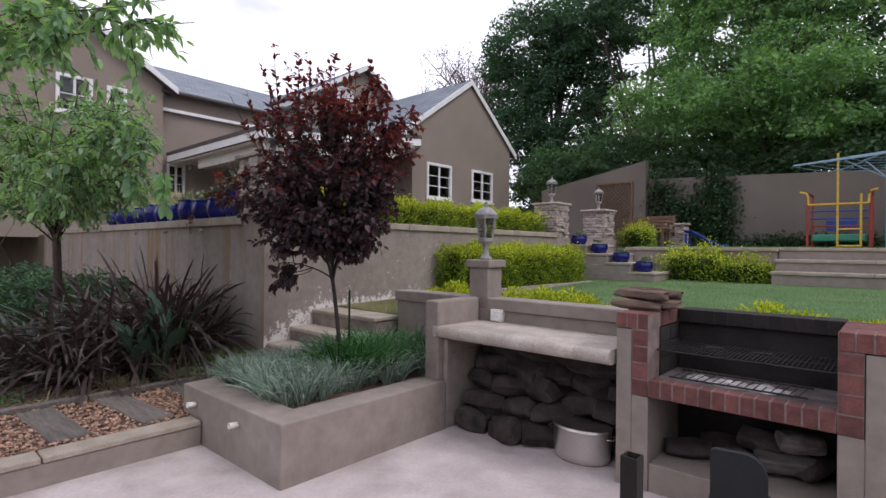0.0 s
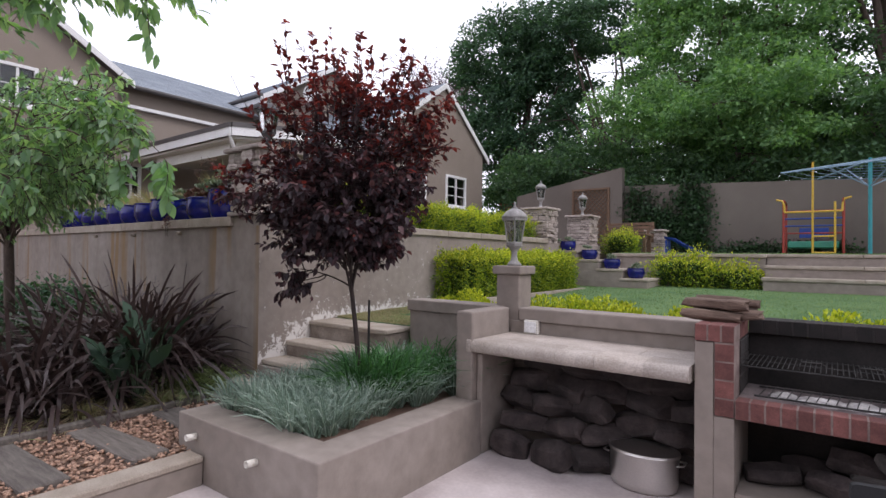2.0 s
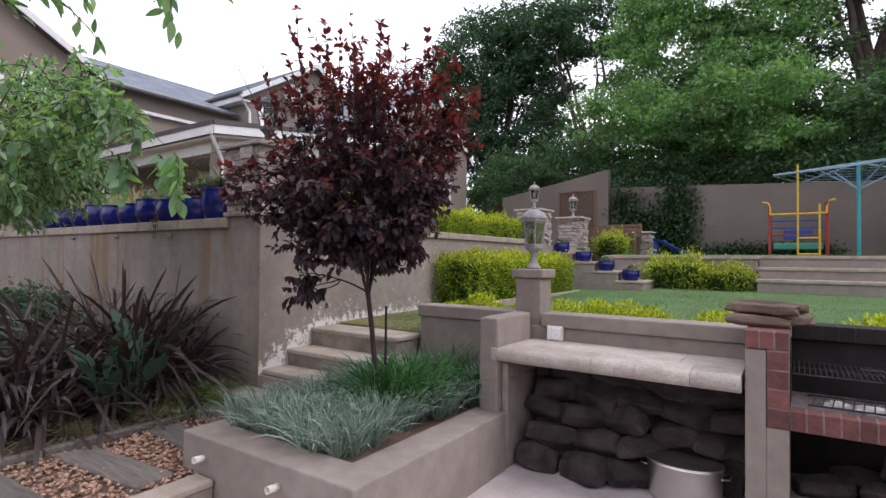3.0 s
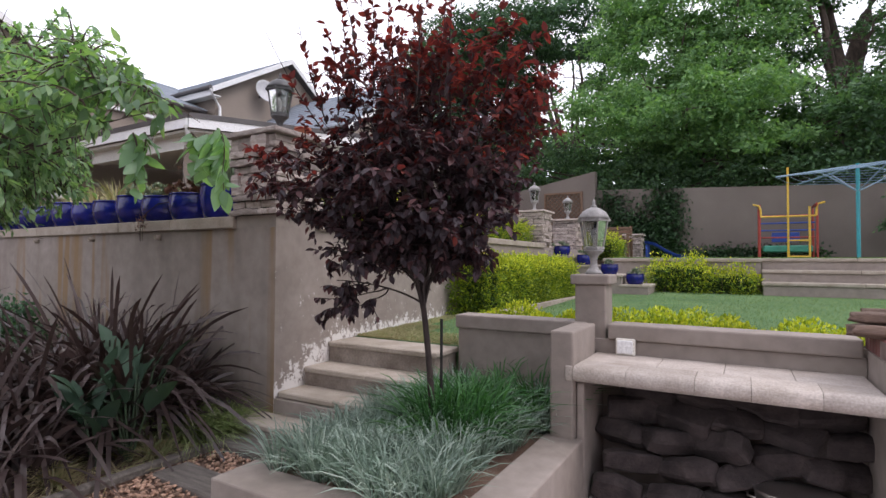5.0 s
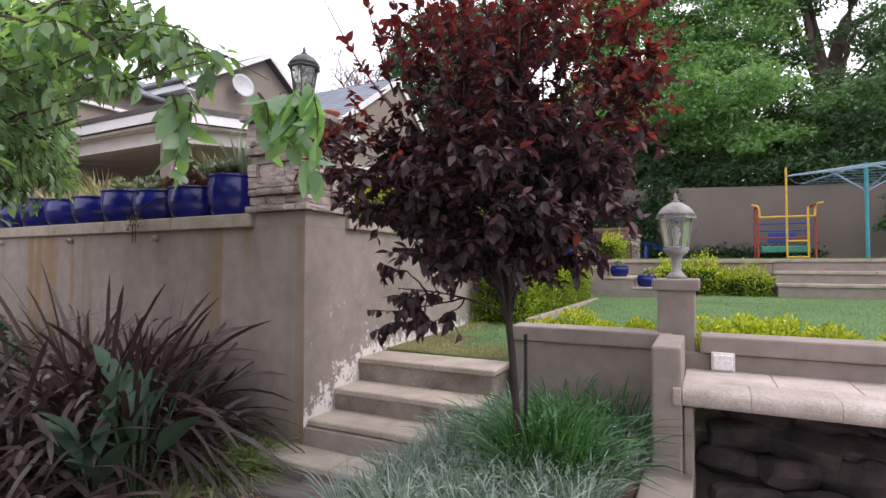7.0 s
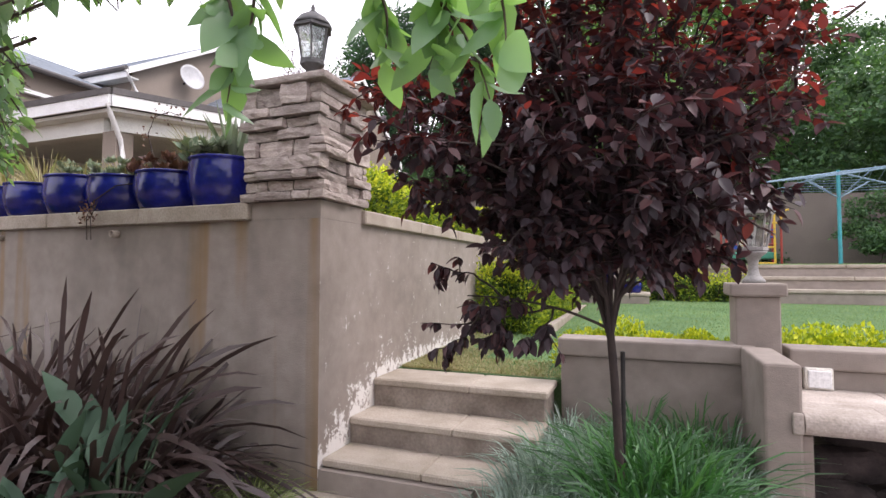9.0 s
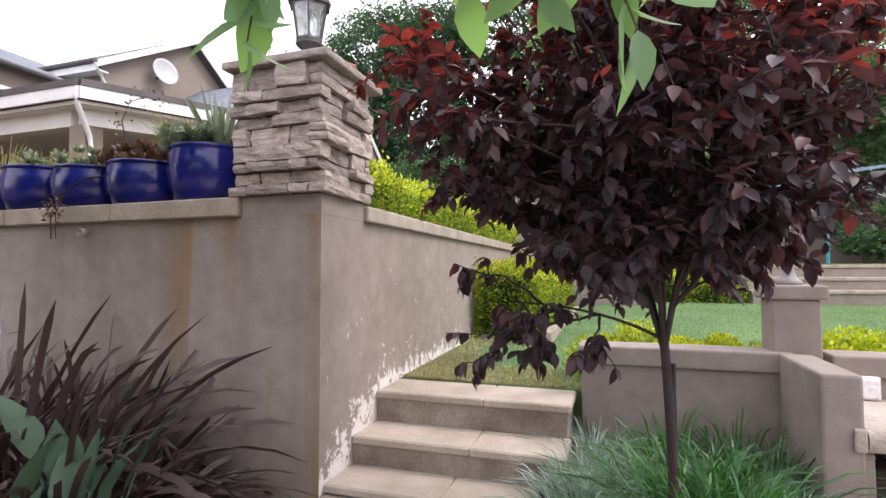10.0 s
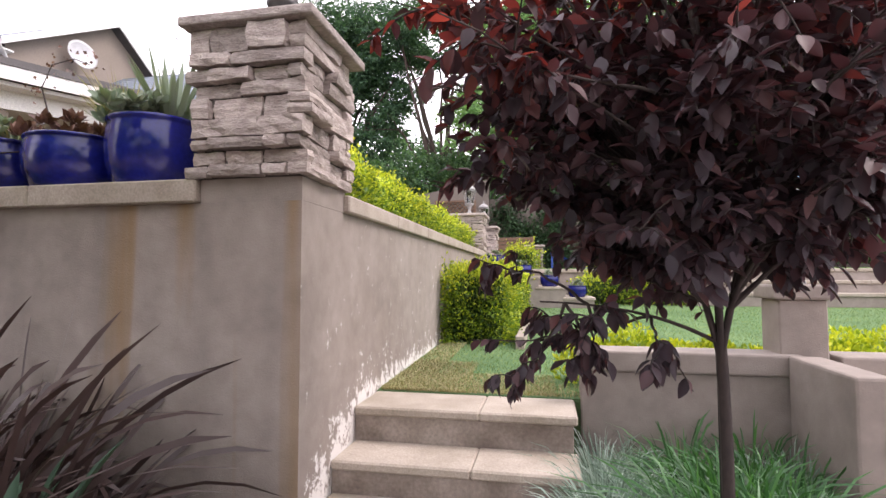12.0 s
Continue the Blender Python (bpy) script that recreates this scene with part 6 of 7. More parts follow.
def leader(tip, twigs=9, reach=0.22, lift=0.62, droop=0.45, r=0.009, low=False, start=0.34, per=11):
    """A branch that climbs from the fork and swings out, with leafy twigs along it."""
    tip = np.asarray(tip, float)
    if low:
        a = low_bough[int(rng.integers(3, 9))] if tip[0] < -3.7 else BOUGHS[0][3]
    else:
        limb = BOUGHS[int(np.argmin([np.linalg.norm((q[-1] - tip)[:2]) + 0.12 * rng.uniform() for q in BOUGHS]))]
        a = limb[int(rng.integers(2, 6) if tip[2] < 1.85 else rng.integers(5, 10))]
    d = tip - a
    mid = a + d * [0.36, 0.36, lift] + rng.normal(scale=0.035, size=3)
    ln = curve3(a, mid, tip, 12)
    ln[1:] += np.cumsum(rng.normal(scale=0.006, size=(11, 3)), 0)
    lines.append((ln - po, np.linspace(r, 0.0018, 12)))
    leaves_along(ln, 14, 0.5, droop)
    for k in range(twigs):
        j = int(rng.uniform(start, 0.98) * 11)
        tang = unit(ln[min(j + 1, 11)] - ln[j])
        way = unit(tang * 0.6 + rng.normal(size=3) * 0.75 + [0, 0, 0.12])
        e = ln[j] + way * reach * rng.uniform(0.45, 1.25)
        tw = curve3(ln[j], (ln[j] + e) / 2 + [0, 0, 0.02], e - [0, 0, 0.02], 6)
        lines.append((tw - po, np.linspace(0.0035, 0.0012, 6)))
        leaves_along(tw, per, 0.12, droop)


BOUGHS = []
for d in ((0.26, 0.10, 0.72), (-0.30, -0.06, 0.66), (0.02, 0.24, 0.78), (-0.08, -0.28, 0.70), (0.16, -0.20, 0.62), (-0.22, 0.20, 0.68), (0.0, 0.0, 0.95)):
    BOUGHS.append(curve3(fork - [0, 0, 0.05], fork + np.array(d) * [0.30, 0.30, 0.55], fork + np.array(d), 10))
    lines.append((BOUGHS[-1] - po, np.linspace(0.011, 0.006, 10)))
for k in range(124):
    az = k * 2.39996 + rng.normal() * 0.25
    u = k % 20
    if u < 8:
        r, z = rng.uniform(0.42, 0.80), rng.uniform(1.80, 2.45)
    elif u < 15:
        r, z = rng.uniform(0.12, 0.66), rng.uniform(2.35, 2.88)
    else:
        r, z = rng.uniform(0.30, 0.62), rng.uniform(1.66, 1.95)
    leader((-3.76 + r * math.cos(az), 2.80 + r * math.sin(az), z), 9, 0.17, 0.62, 0.32, start=0.42, per=6 if z > 2.4 else 9)
for k in range(30):
    az, r = k * 2.39996, rng.uniform(0.22, 0.60)
    leader((-3.78 + r * math.cos(az), 2.78 + r * math.sin(az), rng.uniform(1.56, 1.80)), 8, 0.15, 0.80, 0.7, 0.006, start=0.35, per=9)
# boughs that stand out of the round of the crown
OUTER = ((-2.84, 2.90, 2.52), (-2.82, 3.00, 2.72), (-2.88, 2.80, 2.86), (-3.00, 2.74, 3.00), (-2.86, 3.12, 2.40), (-2.96, 2.98, 2.55), (-2.98, 2.90, 2.22), (-2.94, 3.10, 2.70), (-3.06, 3.20, 2.40), (-2.90, 2.86, 2.40), (-3.02, 2.70, 2.05), (-3.10, 3.26, 2.74), (-3.12, 3.05, 1.96),
         (-4.46, 2.02, 2.06), (-4.50, 2.10, 2.18), (-4.42, 2.10, 1.96), (-4.62, 2.34, 2.28), (-4.60, 2.50, 2.12), (-4.66, 2.62, 2.40), (-4.40, 2.26, 1.86), (-4.56, 2.74, 1.84), (-4.52, 2.44, 1.90))
for tip in OUTER:
    leader(tip, 8, 0.15, 0.75, 0.35, 0.007, start=0.62)
# low boughs whose leaves hang singly
low_bough = curve3(fork, fork + [-0.22, -0.06, 0.13], (-4.26, 2.66, 1.44), 10)
lines.append((low_bough - po, np.linspace(0.008, 0.003, 10)))
LOW = ((-4.38, 2.64, 1.17), (-4.46, 2.70, 1.33), (-4.22, 2.60, 1.26), (-4.30, 2.80, 1.42), (-4.10, 2.50, 1.38), (-3.96, 2.46, 1.30), (-4.52, 2.80, 1.56), (-4.06, 2.62, 1.28), (-3.30, 3.02, 1.62), (-3.22, 2.74, 1.66))
for tip in LOW:
    leader(tip, 4, 0.12, 0.85, 1.2, 0.006, low=True, start=0.60, per=6)
# upright shoots above the crown
SHOOTS = [((-4.00, 2.52, 2.55), (-4.10, 2.46, 3.42)), ((-3.94, 2.62, 2.6), (-3.98, 2.64, 3.36)), ((-3.84, 2.70, 2.6), (-3.88, 2.70, 3.26)), ((-3.62, 2.90, 2.6), (-3.62, 2.94, 3.24)), ((-3.40, 3.10, 2.3), (-3.24, 3.46, 2.66)), ((-4.12, 2.40, 2.4), (-4.24, 2.28, 2.98))]
for k in range(30):
    a, r = rng.uniform(0, 2 * np.pi), rng.uniform(0.05, 0.55)
    b = np.array([-3.72 + math.cos(a) * r, 2.82 + math.sin(a) * r, 2.5])
    SHOOTS.append((b, b + [math.cos(a) * 0.10, math.sin(a) * 0.10, rng.uniform(0.30, 0.78) * (1.1 - 0.5 * r)]))
for b, top in SHOOTS:
    b, top = np.array(b), np.array(top)
    ln = curve3(b, (b + top) / 2 + rng.normal(scale=0.03, size=3), top, 9)
    lines.append((ln - po, np.linspace(0.0055, 0.0013, 9)))
    leaves_along(ln, int(40 * np.linalg.norm(top - b)) + 4, 0.0, -0.15, 0.7)
    for k in range(3):
        j = rng.integers(1, 6)
        e = ln[j] + unit(rng.normal(size=3) + [0, 0, 1.1]) * rng.uniform(0.10, 0.24)
        leaves_along(curve3(ln[j], (ln[j] + e) / 2, e, 5), 9, 0.1, 0.0, 0.7)
        lines.append((curve3(ln[j], (ln[j] + e) / 2, e, 5) - po, np.linspace(0.003, 0.001, 5)))
# a long wand, bare at its end
wand = curve3((-4.15, 2.42, 2.35), (-4.36, 2.36, 2.62), (-4.49, 2.24, 2.99), 9)
lines.append((wand - po, np.linspace(0.005, 0.0018, 9)))
leaves_along(wand[:6], 26, 0.0, -0.1, 0.7)
v, f = joined([tube_arrays(p, r, 6) for p, r in lines])
link("trunk", np_mesh("trunk", v, f), M_PLUM_BARK, plum, smooth=True)
p, d = np.concatenate(leaf_p), np.concatenate(leaf_d)
young = (p[:, 2] + 0.85 * np.linalg.norm(p[:, :2] - [-3.76, 2.80], axis=1) + rng.normal(scale=0.20, size=len(p))) > 2.82
for name, sel, mat in (("crown", ~young, L_PLUM), ("young_foliage", young, L_PLUM_YOUNG)):
    face = np.tile(np.array([[0.0, 0.0, 1.0]]), (sel.sum(), 1))
    v, f = leaf_arrays(rng, p[sel] - po, d[sel], 0.060 if name == "crown" else 0.054, 0.56, 0.35, True, face)
    link(name, np_mesh(name, v, f), mat, plum, "reddish young leaves" if name != "crown" else "")
stake = thing("stake", "thin black steel stake beside the plum trunk", "stake", (-3.647, 2.99, 0.39))
rod("rod", (0, 0, 0), (0, 0, 0.80), 0.010, M_IRON, stake, 8)

# ---- green tree whose branches hang over the path ----
rng = np.random.default_rng(301)
nt = thing("overhanging_tree", "light green leafy tree whose branches hang over the path", "tree", (-7.72, 1.64, 0.19))
no = np.array([-7.72, 1.64, 0.19])
lines = [(curve3((-7.72, 1.64, 0.15), (-7.70, 1.63, 1.0), (-7.60, 1.58, 1.72), 7), np.linspace(0.055, 0.045, 7))]
twigs, leaf_p, leaf_d = [], [], []


def clear(p):
    """The head of the path is kept clear: nothing hangs low there."""
    p = np.atleast_2d(p)
    d = (p[:, 0] + 3.71) * -0.34 + (p[:, 1] - 0.65) * 0.94
    e = (p[:, 0] + 4.24) * -0.196 + (p[:, 1] - 1.0) * 0.98
    aside = (p[:, 1] < 0.68 + (-3.71 - p[:, 0]) * 0.56) & (p[:, 1] < 1.0 + (-4.24 - p[:, 0]) * 0.78)
    h = (p[:, 0] + 3.98) * -0.29 + (p[:, 1] - 0.845) * 0.957
    aside &= p[:, 1] < 0.845 + (-3.98 - p[:, 0]) * 0.64
    high = (p[:, 2] > 1.60 + 0.53 * d) & (p[:, 2] > 1.60 + 0.53 * e) & (p[:, 2] > 1.60 + 0.53 * h)
    return aside | high


def bough(a, b, c, r, twig_n, twig_len, seed, per=26, fr=0.3, hang=0.25):
    """A bough along a bent line, with leafy twigs that hang from its outer part."""
    q = np.random.default_rng(seed)
    ln = curve3(a, b, c, 14)
    good = clear(ln)
    if not good.all():
        ln = ln[:max(int(np.argmin(good)), 3)]
    last = len(ln) - 1
    lines.append((ln, np.linspace(r, r * 0.15, 14)[:last + 1]))
    for k in range(twig_n):
        s = q.uniform(fr, 1.0)
        p = ln[int(s * last)]
        d = unit(ln[-1] - ln[0]) * 0.35 + q.normal(size=3) * [0.6, 0.6, 0.35] - [0, 0, hang]
        e = p + unit(d) * twig_len * q.uniform(0.5, 1.2)
        tw = curve3(p, (p + e) / 2 + [0, 0, 0.07], e - [0, 0, 0.05], 8)
        m = per
        t = q.uniform(0.1, 1.0, m)
        i = np.minimum((t * 7).astype(int), 6)
        pp = tw[i] + (tw[i + 1] - tw[i]) * (t * 7 - i)[:, None]
        pp = pp + q.normal(scale=0.012, size=(m, 3))
        dd = unit(tw[-1] - tw[0])[None] * 0.5 + q.normal(scale=0.55, size=(m, 3)) - [0, 0, 0.55]
        if not clear(tw).all():
            continue
        ok = clear(pp - [0, 0, 0.07])
        lines.append((tw, np.linspace(0.006, 0.0015, 8)))
        leaf_p.append(pp[ok])
        leaf_d.append(dd[ok])


fk = np.array([-7.60, 1.58, 1.66])
centre = np.array([-6.50, 1.42, 1.70])
# crown round the trunk
for k in range(38):
    a = rng.uniform(0, 2 * np.pi)
    end = centre + np.array([math.cos(a) * rng.uniform(0.3, 1.3), math.sin(a) * rng.uniform(0.3, 1.2), rng.uniform(0.55, 1.7)])
    bough(fk + [0, 0, rng.uniform(0, 0.3)], (fk + end) / 2 + [0, 0, 0.3], end, 0.014, 16, 0.36, 400 + k, 22, 0.40, 0.15)
for k in range(14):
    a = rng.uniform(0, 2 * np.pi)
    end = np.array([-7.5 + math.cos(a) * rng.uniform(0.2, 1.1), 1.45 + math.sin(a) * rng.uniform(0.2, 0.8), rng.uniform(1.95, 2.7)])
    bough(fk + [0, 0, rng.uniform(-0.1, 0.2)], (fk + end) / 2 + [0, 0, 0.25], end, 0.012, 14, 0.34, 460 + k, 22, 0.35, 0.25)
for k in range(9):
    end = np.array([rng.uniform(-6.95, -6.25), rng.uniform(2.25, 2.75), rng.uniform(2.30, 3.05)])
    bough(fk + [0, 0, rng.uniform(0, 0.2)], (fk + end) / 2 + [0, 0, 0.3], end, 0.011, 13, 0.32, 480 + k, 20, 0.5, 0.2)
# boughs that reach out towards the walker
ENDS = (((-4.62, 1.10, 2.20), 0.4), ((-4.75, 0.95, 2.00), 0.35), ((-4.95, 0.85, 2.30), 0.4), ((-5.20, 0.75, 2.05), 0.35), ((-5.10, 1.15, 1.98), 0.3), ((-5.30, 1.30, 2.20), 0.35), ((-5.45, 1.25, 1.95), 0.25),
        ((-4.35, 1.32, 2.20), 0.35), ((-4.10, 1.42, 2.16), 0.32), ((-3.86, 1.44, 2.13), 0.32), ((-4.50, 1.22, 2.12), 0.3),
        ((-2.74, 1.20, 2.80), 1.0), ((-3.00, 0.95, 2.88), 1.0), ((-3.30, 0.78, 2.92), 1.0), ((-3.15, 1.20, 3.05), 1.0))
ENDS += (((-4.50, 1.15, 2.36), 0.35), ((-4.32, 1.24, 2.30), 0.35), ((-4.70, 1.02, 2.32), 0.35), ((-4.16, 1.36, 2.22), 0.32), ((-3.96, 1.42, 2.18), 0.3), ((-4.85, 1.15, 2.15), 0.3), ((-4.60, 0.95, 2.5), 0.4))
for k, (e, lift) in enumerate(ENDS):
    e = np.array(e)
    if lift < 0.9:
        bough(fk + [0.05, 0, 0.2], (fk + e) / 2 + [0, -0.08, lift], e, 0.012, 16, 0.27, 500 + k, 15, 0.45, 0.2)
    else:
        bough(fk + [0.05, 0, 0.2], (fk + e) / 2 + [0, -1.7, 0.7], e, 0.014, 20, 0.34, 500 + k, 24, 0.66, 0.3)
# the long bough that slopes down over the wall's corner
for k in range(9):
    e = np.array([-4.15, 1.52, 2.22]) + rng.normal(scale=(0.14, 0.10, 0.05), size=3) + np.array([-0.13, 0.0, 0.05]) * k
    bough(fk + [0, 0, 0.6], np.array([-5.3, 1.50, 2.95]) + rng.normal(scale=(0.2, 0.12, 0.12), size=3), e, 0.011, 20, 0.28, 560 + k, 15, 0.40, 0.3)
v, f = joined([tube_arrays(p - no, r, 6) for p, r in lines])
link("trunk", np_mesh("trunk", v, f), M_BARK, nt, smooth=True)
p, d = np.concatenate(leaf_p), np.concatenate(leaf_d)
v, f = leaf_arrays(rng, p - no, d, np.where(p[:, 0] < -5.1, 0.058, 0.080), 0.40, 0.25, True, np.tile(np.array([[0.0, 0.0, 1.0]]), (len(p), 1)))
link("crown", np_mesh("crown", v, f), L_NEAR, nt)
# two hanging sprays close to the path, leaf by leaf
LEAF = [np_mesh("leaf", *leaf_arrays(np.random.default_rng(k), np.zeros((1, 3)), np.array([[1.0, 0, 0]]), 0.112, 0.50, 0.20, True)) for k in range(5)]
for me in LEAF:
    me.materials.append(L_NEAR)
    me.shade_smooth()


def spray(top, tip, n, seed):
    q = np.random.default_rng(seed)
    ln = curve3(top, (np.array(top) + tip) / 2 + [0.03, 0.02, 0.05], tip, 10)
    lines2 = [(ln - no, np.linspace(0.005, 0.0015, 10))]
    tubes("twig", lines2, M_BARK, nt, 5)
    for k in range(n):
        p = ln[min(int((k + 1) / n * 9.5), 9)]
        d = Vector((q.normal() * 0.55, q.normal() * 0.55, -0.85 + q.normal() * 0.25))
        ob = new("leaf", LEAF[k % 5])
        ob.parent = nt
        rot = d.to_track_quat("X", "Z").to_matrix().to_4x4() @ Matrix.Rotation(q.uniform(-1.2, 1.2), 4, "X")
        ob.matrix_local = Matrix.Translation(Vector(p - no)) @ rot


SPRAYS = (((-4.40, 1.40, 2.16), (-4.38, 1.40, 1.90), 20), ((-4.34, 1.42, 2.16), (-4.36, 1.40, 1.96), 12), ((-3.98, 1.48, 2.12), (-3.82, 1.46, 1.86), 20), ((-3.92, 1.48, 2.13), (-3.95, 1.48, 1.94), 16),
          ((-4.08, 1.48, 2.14), (-4.06, 1.50, 1.98), 14), ((-3.84, 1.44, 2.12), (-3.78, 1.42, 1.92), 14))
for k, (a, b, n) in enumerate(SPRAYS):
    spray(a, b, n, 700 + k)

# ---- planting in the planter and the bed ----
rng = np.random.default_rng(801)


def tuft(name, label, x, y, z, n, length, width, mat, seed, droop=0.5, spread=0.55, r=0.05, group="", segs=4, category="plant"):
    ob = spiky((x, y, z), n, length, width, mat, seed, label, droop, spread, name, r, segs)
    return tagged(ob, label, category, group)


k = 0
for gx in np.arange(-4.12, -3.12, 0.125):
    for gy in np.arange(2.12, 3.42, 0.13):
        k += 1
        x, y = gx + rng.uniform(-0.05, 0.05), gy + rng.uniform(-0.05, 0.05)
        middle = (-3.74 < x < -3.30) and y > 2.68
        if gx < -4.05 and gy > 2.7:
            continue
        if middle:
            tuft("strap_grass", "dark green strap-leaved grass tuft in the planter", x, y, 0.39, 60, 0.74, 0.0125, L_GREENGRASS, 900 + k, 0.40, 0.5, 0.05, "green grass tufts in the planter", 4, "grass")
        else:
            tuft("blue_grass", "blue-grey grass tuft in the planter", x, y, 0.39, 85, 0.47, 0.0075, L_BLUEGRASS, 900 + k, 0.40, 0.48, 0.05, "blue grass tufts in the planter", 4, "grass")
for k, (x, y) in enumerate(((-3.62, 3.6), (-3.4, 3.55), (-3.6, 3.8), (-3.3, 3.75), (-3.2, 3.55))):
    tuft("strap_grass", "dark green strap-leaved grass tuft in the planter", x, y, 0.39, 60, 0.72, 0.0115, L_GREENGRASS, 1100 + k, 0.4, 0.5, 0.06, "green grass tufts in the planter", 4, "grass")

for k, (x, y) in enumerate(((-3.86, 3.30), (-3.86, 3.52), (-3.84, 3.72), (-4.05, 2.86), (-4.03, 3.04), (-4.02, 3.22), (-4.02, 3.40), (-4.0, 3.58), (-3.98, 3.76), (-3.14, 3.5), (-3.14, 3.7))):
    tuft("blue_grass", "blue-grey grass tuft in the planter", x, y, 0.39, 110, 0.58, 0.0068, L_BLUEGRASS, 1150 + k, 0.42, 0.5, 0.04, "blue grass tufts in the planter", 4, "grass")
FLAX = ((-5.80, 2.52, 0.86, 110, L_FLAX, 0.50), (-5.64, 2.34, 0.60, 90, L_FLAX, 0.52), (-5.88, 2.44, 0.74, 90, L_FLAX, 0.52), (-6.15, 1.35, 1.2, 110, L_FLAX, 0.66), (-6.35, 1.75, 1.5, 110, L_FLAX, 0.56), (-6.22, 2.35, 1.75, 130, L_FLAX, 0.50), (-6.05, 2.45, 1.5, 120, L_FLAX, 0.54), (-5.75, 1.50, 0.80, 60, L_FLAX, 0.66), (-6.02, 2.62, 0.98, 100, L_FLAX, 0.46), (-6.3, 2.75, 1.62, 100, L_FLAX, 0.50), (-6.75, 2.55, 1.7, 110, L_FLAX, 0.5), (-6.6, 2.1, 1.6, 100, L_FLAX, 0.54), (-5.98, 2.15, 1.0, 110, L_FLAX, 0.62), (-7.4, 2.0, 1.50, 70, L_FLAX_GREEN, 0.5), (-7.0, 1.35, 1.35, 60, L_FLAX_GREEN, 0.6), (-8.3, 2.2, 1.4, 60, L_FLAX, 0.6), (-6.6, 1.1, 1.25, 70, L_FLAX, 0.7))
for k, (x, y, ln, n, mat, sp) in enumerate(FLAX):
    x -= 0.16 if y > 2.2 else 0.06
    ln *= 1.0
    ob = spiky((x, y, 0.18), int(n * 1.5), ln, 0.037, mat, 1200 + k, "dark bronze flax with long arching leaves" if mat is L_FLAX else "green striped flax with long arching leaves", (0.18, 0.95), sp, "flax", 0.16, 8, True)
    tagged(ob, "", "", "flax along the wall")


def paddles(x, y, n, tall, seed):
    """A clump of long stalks that each carry one broad paddle-shaped leaf."""
    q = np.random.default_rng(seed)
    t = thing("broad_leaf_clump", "broad green blue-tinged paddle leaves before the flax", "plant", (x, y, 0.18))
    for k in range(n):
        a, tilt = q.uniform(0, 2 * math.pi), q.uniform(0.05, 0.42)
        h = tall * q.uniform(0.55, 1.0)
        top = np.array([math.cos(a) * math.sin(tilt), math.sin(a) * math.sin(tilt), math.cos(tilt)]) * h
        foot = top * [0.12, 0.12, 0.0]
        stalk = curve3(foot, (foot + top) / 2 + [0, 0, h * 0.08], top, 6)
        lf = tubes("stalk", [(stalk, np.linspace(0.012, 0.006, 6))], L_FLAX_GREEN, t, 5)
        way = unit(top - stalk[3] + [math.cos(a) * 0.05, math.sin(a) * 0.05, 0.02])[None]
        v, f = leaf_arrays(q, top[None], way, q.uniform(0.22, 0.32), 0.38, 0.35, True, np.array([[math.cos(a + 2.6), math.sin(a + 2.6), 0.4]]), 0.22)
        link("blade", np_mesh("blade", v, f), L_PADDLE, lf, "", True)


for k, (x, y, n, tall) in enumerate(((-5.58, 2.06, 11, 0.60), (-5.76, 2.20, 10, 0.70), (-5.58, 1.86, 9, 0.44), (-5.82, 1.98, 9, 0.56))):
    paddles(x, y, n, tall, 1250 + k)
for k, (x, y) in enumerate(((-5.70, 2.62), (-5.46, 2.74), (-5.58, 2.84), (-5.52, 2.56), (-5.82, 2.60), (-5.64, 2.46), (-5.58, 1.62), (-5.50, 2.2))):
    tuft("grass_clump", "fine green grass clump at the foot of the wall", x, y, 0.18, 380, 0.54 if k < 6 else 0.30, 0.005, L_FOUNTAIN if k < 6 else L_DRYBLADE, 1270 + k, 0.50, 0.66, 0.06, "fine grass clumps", 5, "grass")
for k, (x, y, h) in enumerate(((-8.7, 2.35, 1.0), (-9.7, 2.0, 1.05), (-10.7, 1.7, 1.1), (-9.3, 1.2, 0.6))):
    broadleaf("bed_shrub", "dark green leafy shrub in the bed under the tree", (x, y, 0.18), (0.05, 0, h * 0.45), 0.03,
              [(x, y, 0.18 + h * 0.55, 0.55, 0.45, h * 0.45), (x + 0.3, y - 0.15, 0.18 + h * 0.4, 0.4, 0.35, h * 0.3)], 60, 70, 0.07, L_TREE_DARK, M_BARK, 1600 + k, 14, 0.16, "shrubs in the bed")
# dry fallen blades on the bed
n = 900
base = np.stack([rng.uniform(-6.4, -5.30, n), rng.uniform(0.9, 2.9, n), np.full(n, 0.19)], 1)
lean = np.stack([rng.normal(size=n), rng.normal(size=n), np.full(n, 0.12)], 1)
v, f = blade_arrays(rng, base, lean, rng.uniform(0.08, 0.3, n), 0.008, 0.05, 2)
tagged(link("leaf_litter", np_mesh("leaf_litter", v, f), L_DRYBLADE), "dry fallen blades on the soil", "litter", "", "stuff")
# groundcover to the side of the path
n = 5000
p = np.stack([rng.uniform(-8.5, -5.45, n), rng.uniform(-2.5, 1.0, n), 0.19 + np.abs(rng.normal(scale=0.05, size=n))], 1)
v, f = leaf_arrays(rng, p, rng.normal(size=(n, 3)) + [0, 0, 0.6], 0.06, 0.5, 0.3)
tagged(link("groundcover", np_mesh("groundcover", v, f), L_TREE_MID), "low dark green groundcover beside the path", "groundcover", "", "stuff")

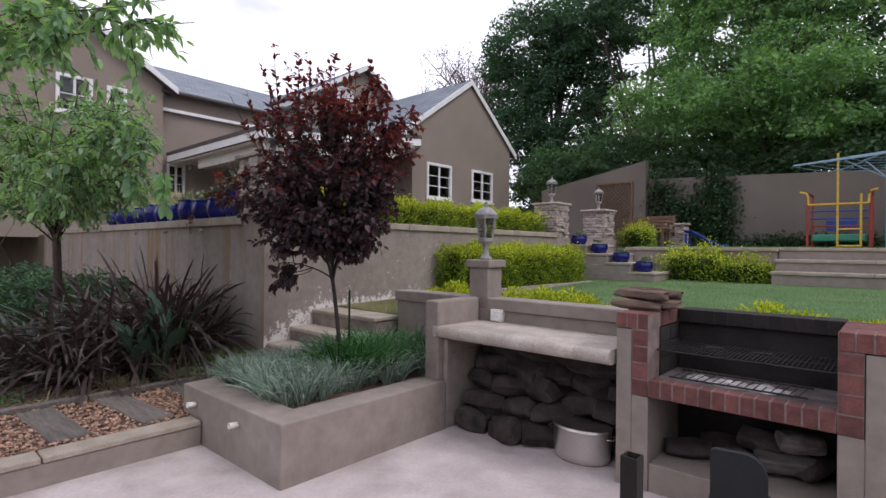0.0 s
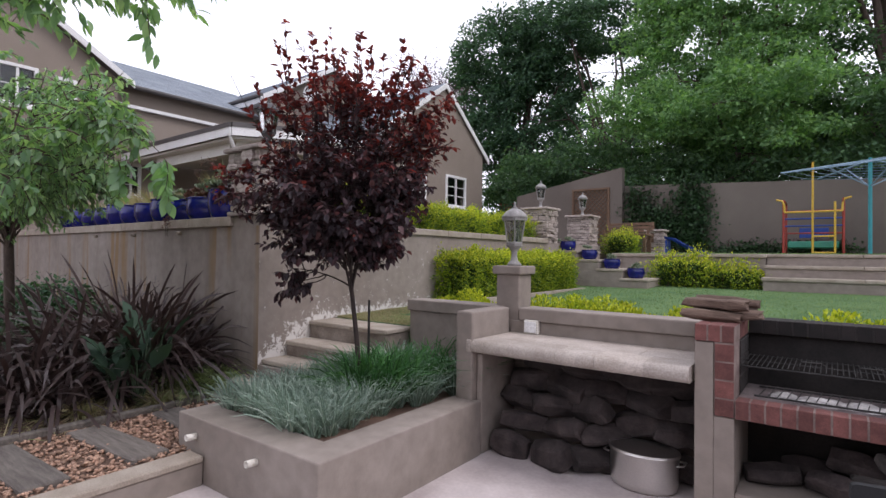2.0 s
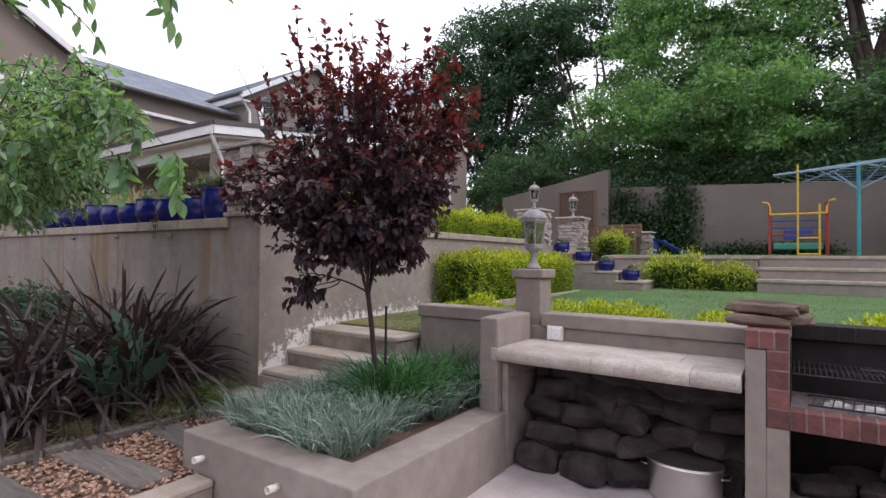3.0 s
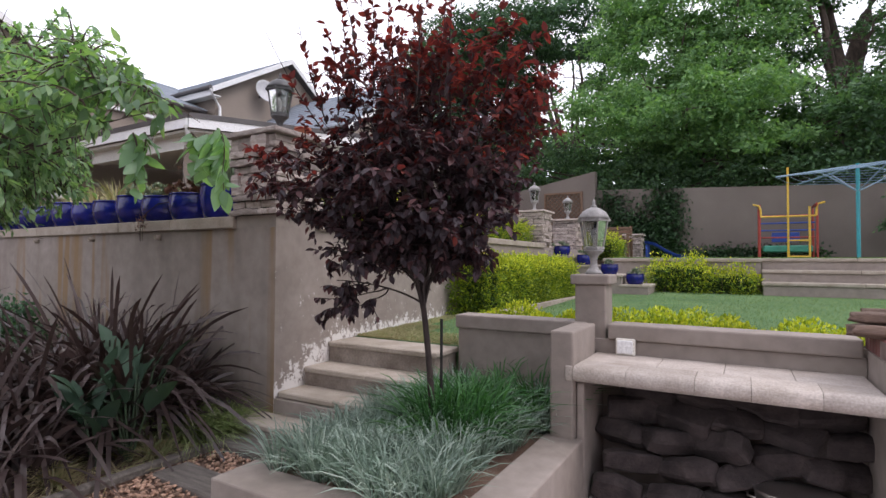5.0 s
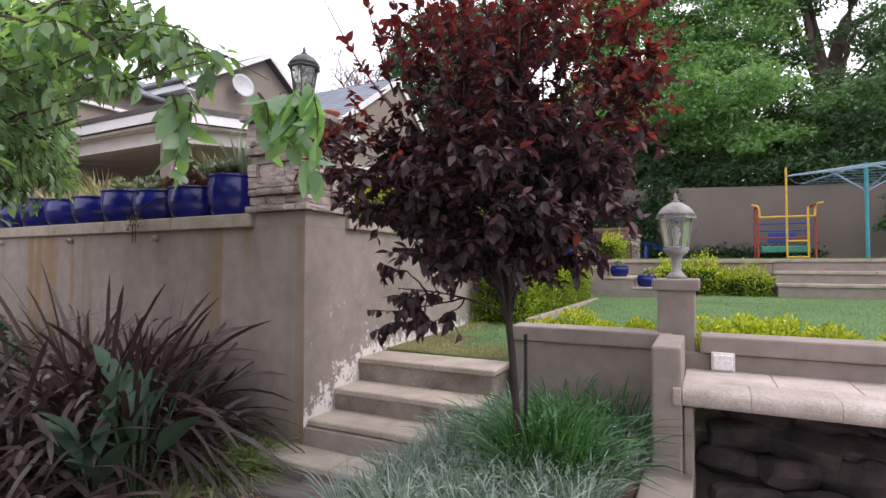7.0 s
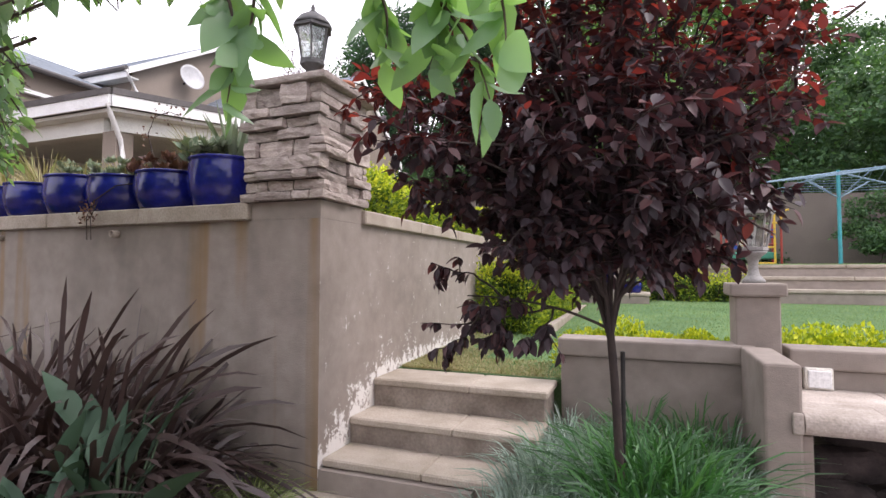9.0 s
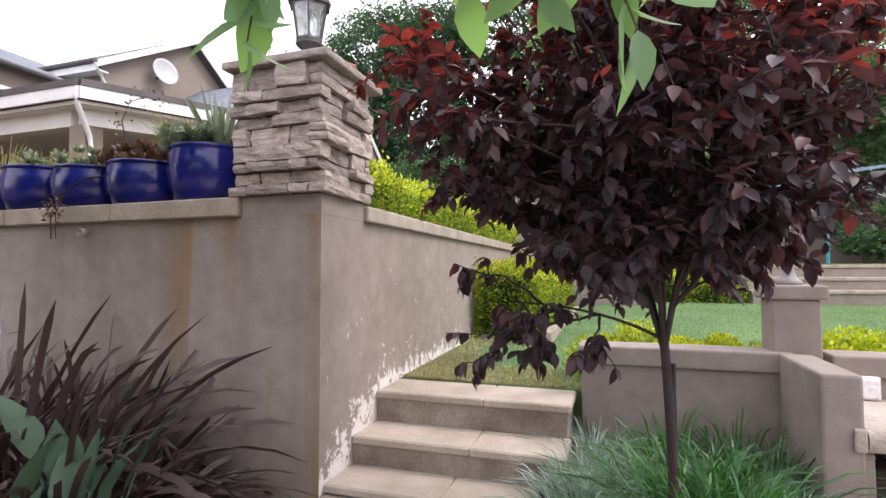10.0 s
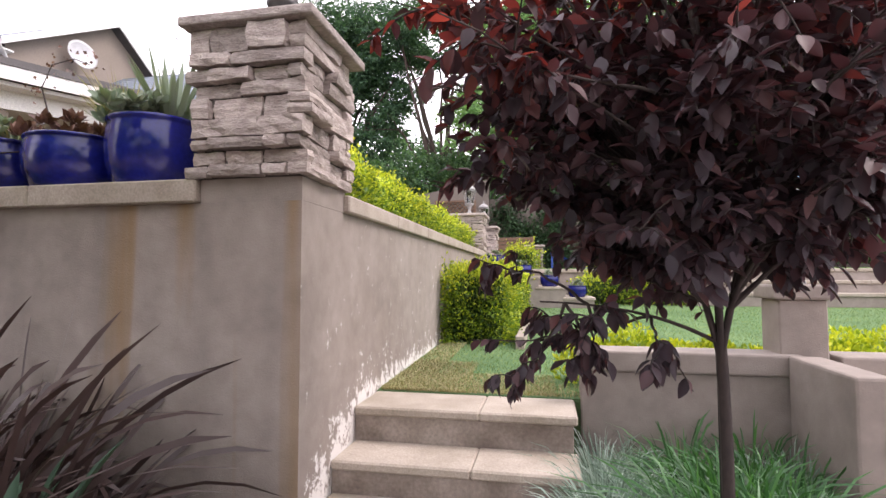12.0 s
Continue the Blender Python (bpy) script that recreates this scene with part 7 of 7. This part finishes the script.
# ---- path: sleepers, edging, gravel ----
SLEEP = [(-5.19, -4.25, 0.86 + k * 0.56, 1.11 + k * 0.56) for k in range(-5, 3)]
for k, (x0, x1, y0, y1) in enumerate(SLEEP):
    bm = box(x0, x1, y0, y1, 0.12, 0.212, 0.010)
    for v in bm.verts:
        v.co += Vector(noise.noise_vector(v.co * 9)) * 0.008
    bmesh.ops.rotate(bm, verts=bm.verts, cent=((x0 + x1) / 2, (y0 + y1) / 2, 0), matrix=Matrix.Rotation(radians((-4, 3, 5, -2)[k % 4]), 3, "Z"))
    tagged(part("sleeper", bm, M_SLEEPER), "weathered grey timber sleeper laid across the gravel path", "sleeper", "sleepers in the path")
for a, b in ((-1.6, 0.2), (0.21, 1.35), (1.36, 2.5)):
    tagged(part("edging_board", box(-5.34, -5.262, a, b, 0.12, 0.235, 0.008), M_SLEEPER), "dark timber edging beside the gravel path", "edging", "path edging boards")
tagged(part("sleeper", box(-5.36, -4.36, 2.52, 2.765, 0.10, 0.245, 0.012), M_SLEEPER), "dark worn timber sleeper below the first step", "sleeper", "sleepers in the path")
n = 5200
bm = bmesh.new()
bmesh.ops.create_icosphere(bm, subdivisions=1, radius=1.0)
iv = np.array([v.co[:] for v in bm.verts])
idx = np.array([[v.index for v in f.verts] for f in bm.faces])
bm.free()
c = np.stack([rng.uniform(-5.25, -4.17, n), rng.uniform(-1.2, 2.56, n), 0.178 + rng.uniform(0, 0.022, n)], 1)
s = rng.uniform(0.008, 0.019, (n, 1, 1)) * rng.uniform(0.6, 1.3, (n, 1, 3)) * np.array([1, 1, 0.7])
v = c[:, None, :] + iv[None] * s * rng.uniform(0.8, 1.2, (n, len(iv), 1))
f = (np.arange(n) * len(iv))[:, None, None] + idx[None]
tagged(link("gravel", np_mesh("gravel", v.reshape(-1, 3), f.reshape(-1, 3)), M_PEBBLE, smooth=True), "orange-brown gravel between the sleepers", "gravel", "", "stuff")


# ---- turf ----
def turf(label, x0, x1, y0, y1, z_of, n, length, mat, seed, width=0.006):
    rng = np.random.default_rng(seed)
    x, y = rng.uniform(x0, x1, n), y0 + (y1 - y0) * rng.uniform(size=n) ** 1.4
    base = np.stack([x, y, z_of(y)], 1)
    lean = np.stack([rng.normal(scale=0.4, size=n), rng.normal(scale=0.4, size=n), np.ones(n)], 1)
    v, f = blade_arrays(rng, base, lean, length * rng.uniform(0.5, 1.2, n), width, 0.25, 2)
    tagged(link("turf", np_mesh("turf", v, f), mat), label, "grass", "", "stuff")


turf("short green mown grass blades", -5.24, 3.0, 4.1, 11.0, lambda y: 0.828 + (y - 4.06) / 7.49 * 0.19, 150000, 0.032, L_LAWNBLADE, 1401, 0.0042)
for k, (bx, by, count) in enumerate(((-5.0, 6.0, 3600), (-4.75, 5.0, 4800), (-4.2, 4.6, 4200), (-3.9, 4.35, 1600))):
    turf("dry straw-coloured grass at the head of the stair", -5.24, bx, 4.07, by, lambda y: 0.832 + (y - 4.06) / 7.49 * 0.19, count, 0.03, L_DRYBLADE, 1402 + 10 * k, 0.006)
turf("short grass on the play terrace", -4.5, 6.0, 11.9, 16.4, lambda y: 1.678 + 0 * y, 30000, 0.04, L_LAWNBLADE, 1403, 0.009)
# plain unseen walls behind the walker; the tall south one is added to block low sky
structure(part("wall_sky_block", box(-2.6, 9.0, -3.9, -3.7, -0.1, 3.4), M_HOUSE), "plain plastered wall added out of view", "wall")
structure(part("wall_east", box(9.0, 9.2, -8.2, 16.4, -0.1, 2.6), M_HOUSE), "plain plastered wall added out of view", "wall")
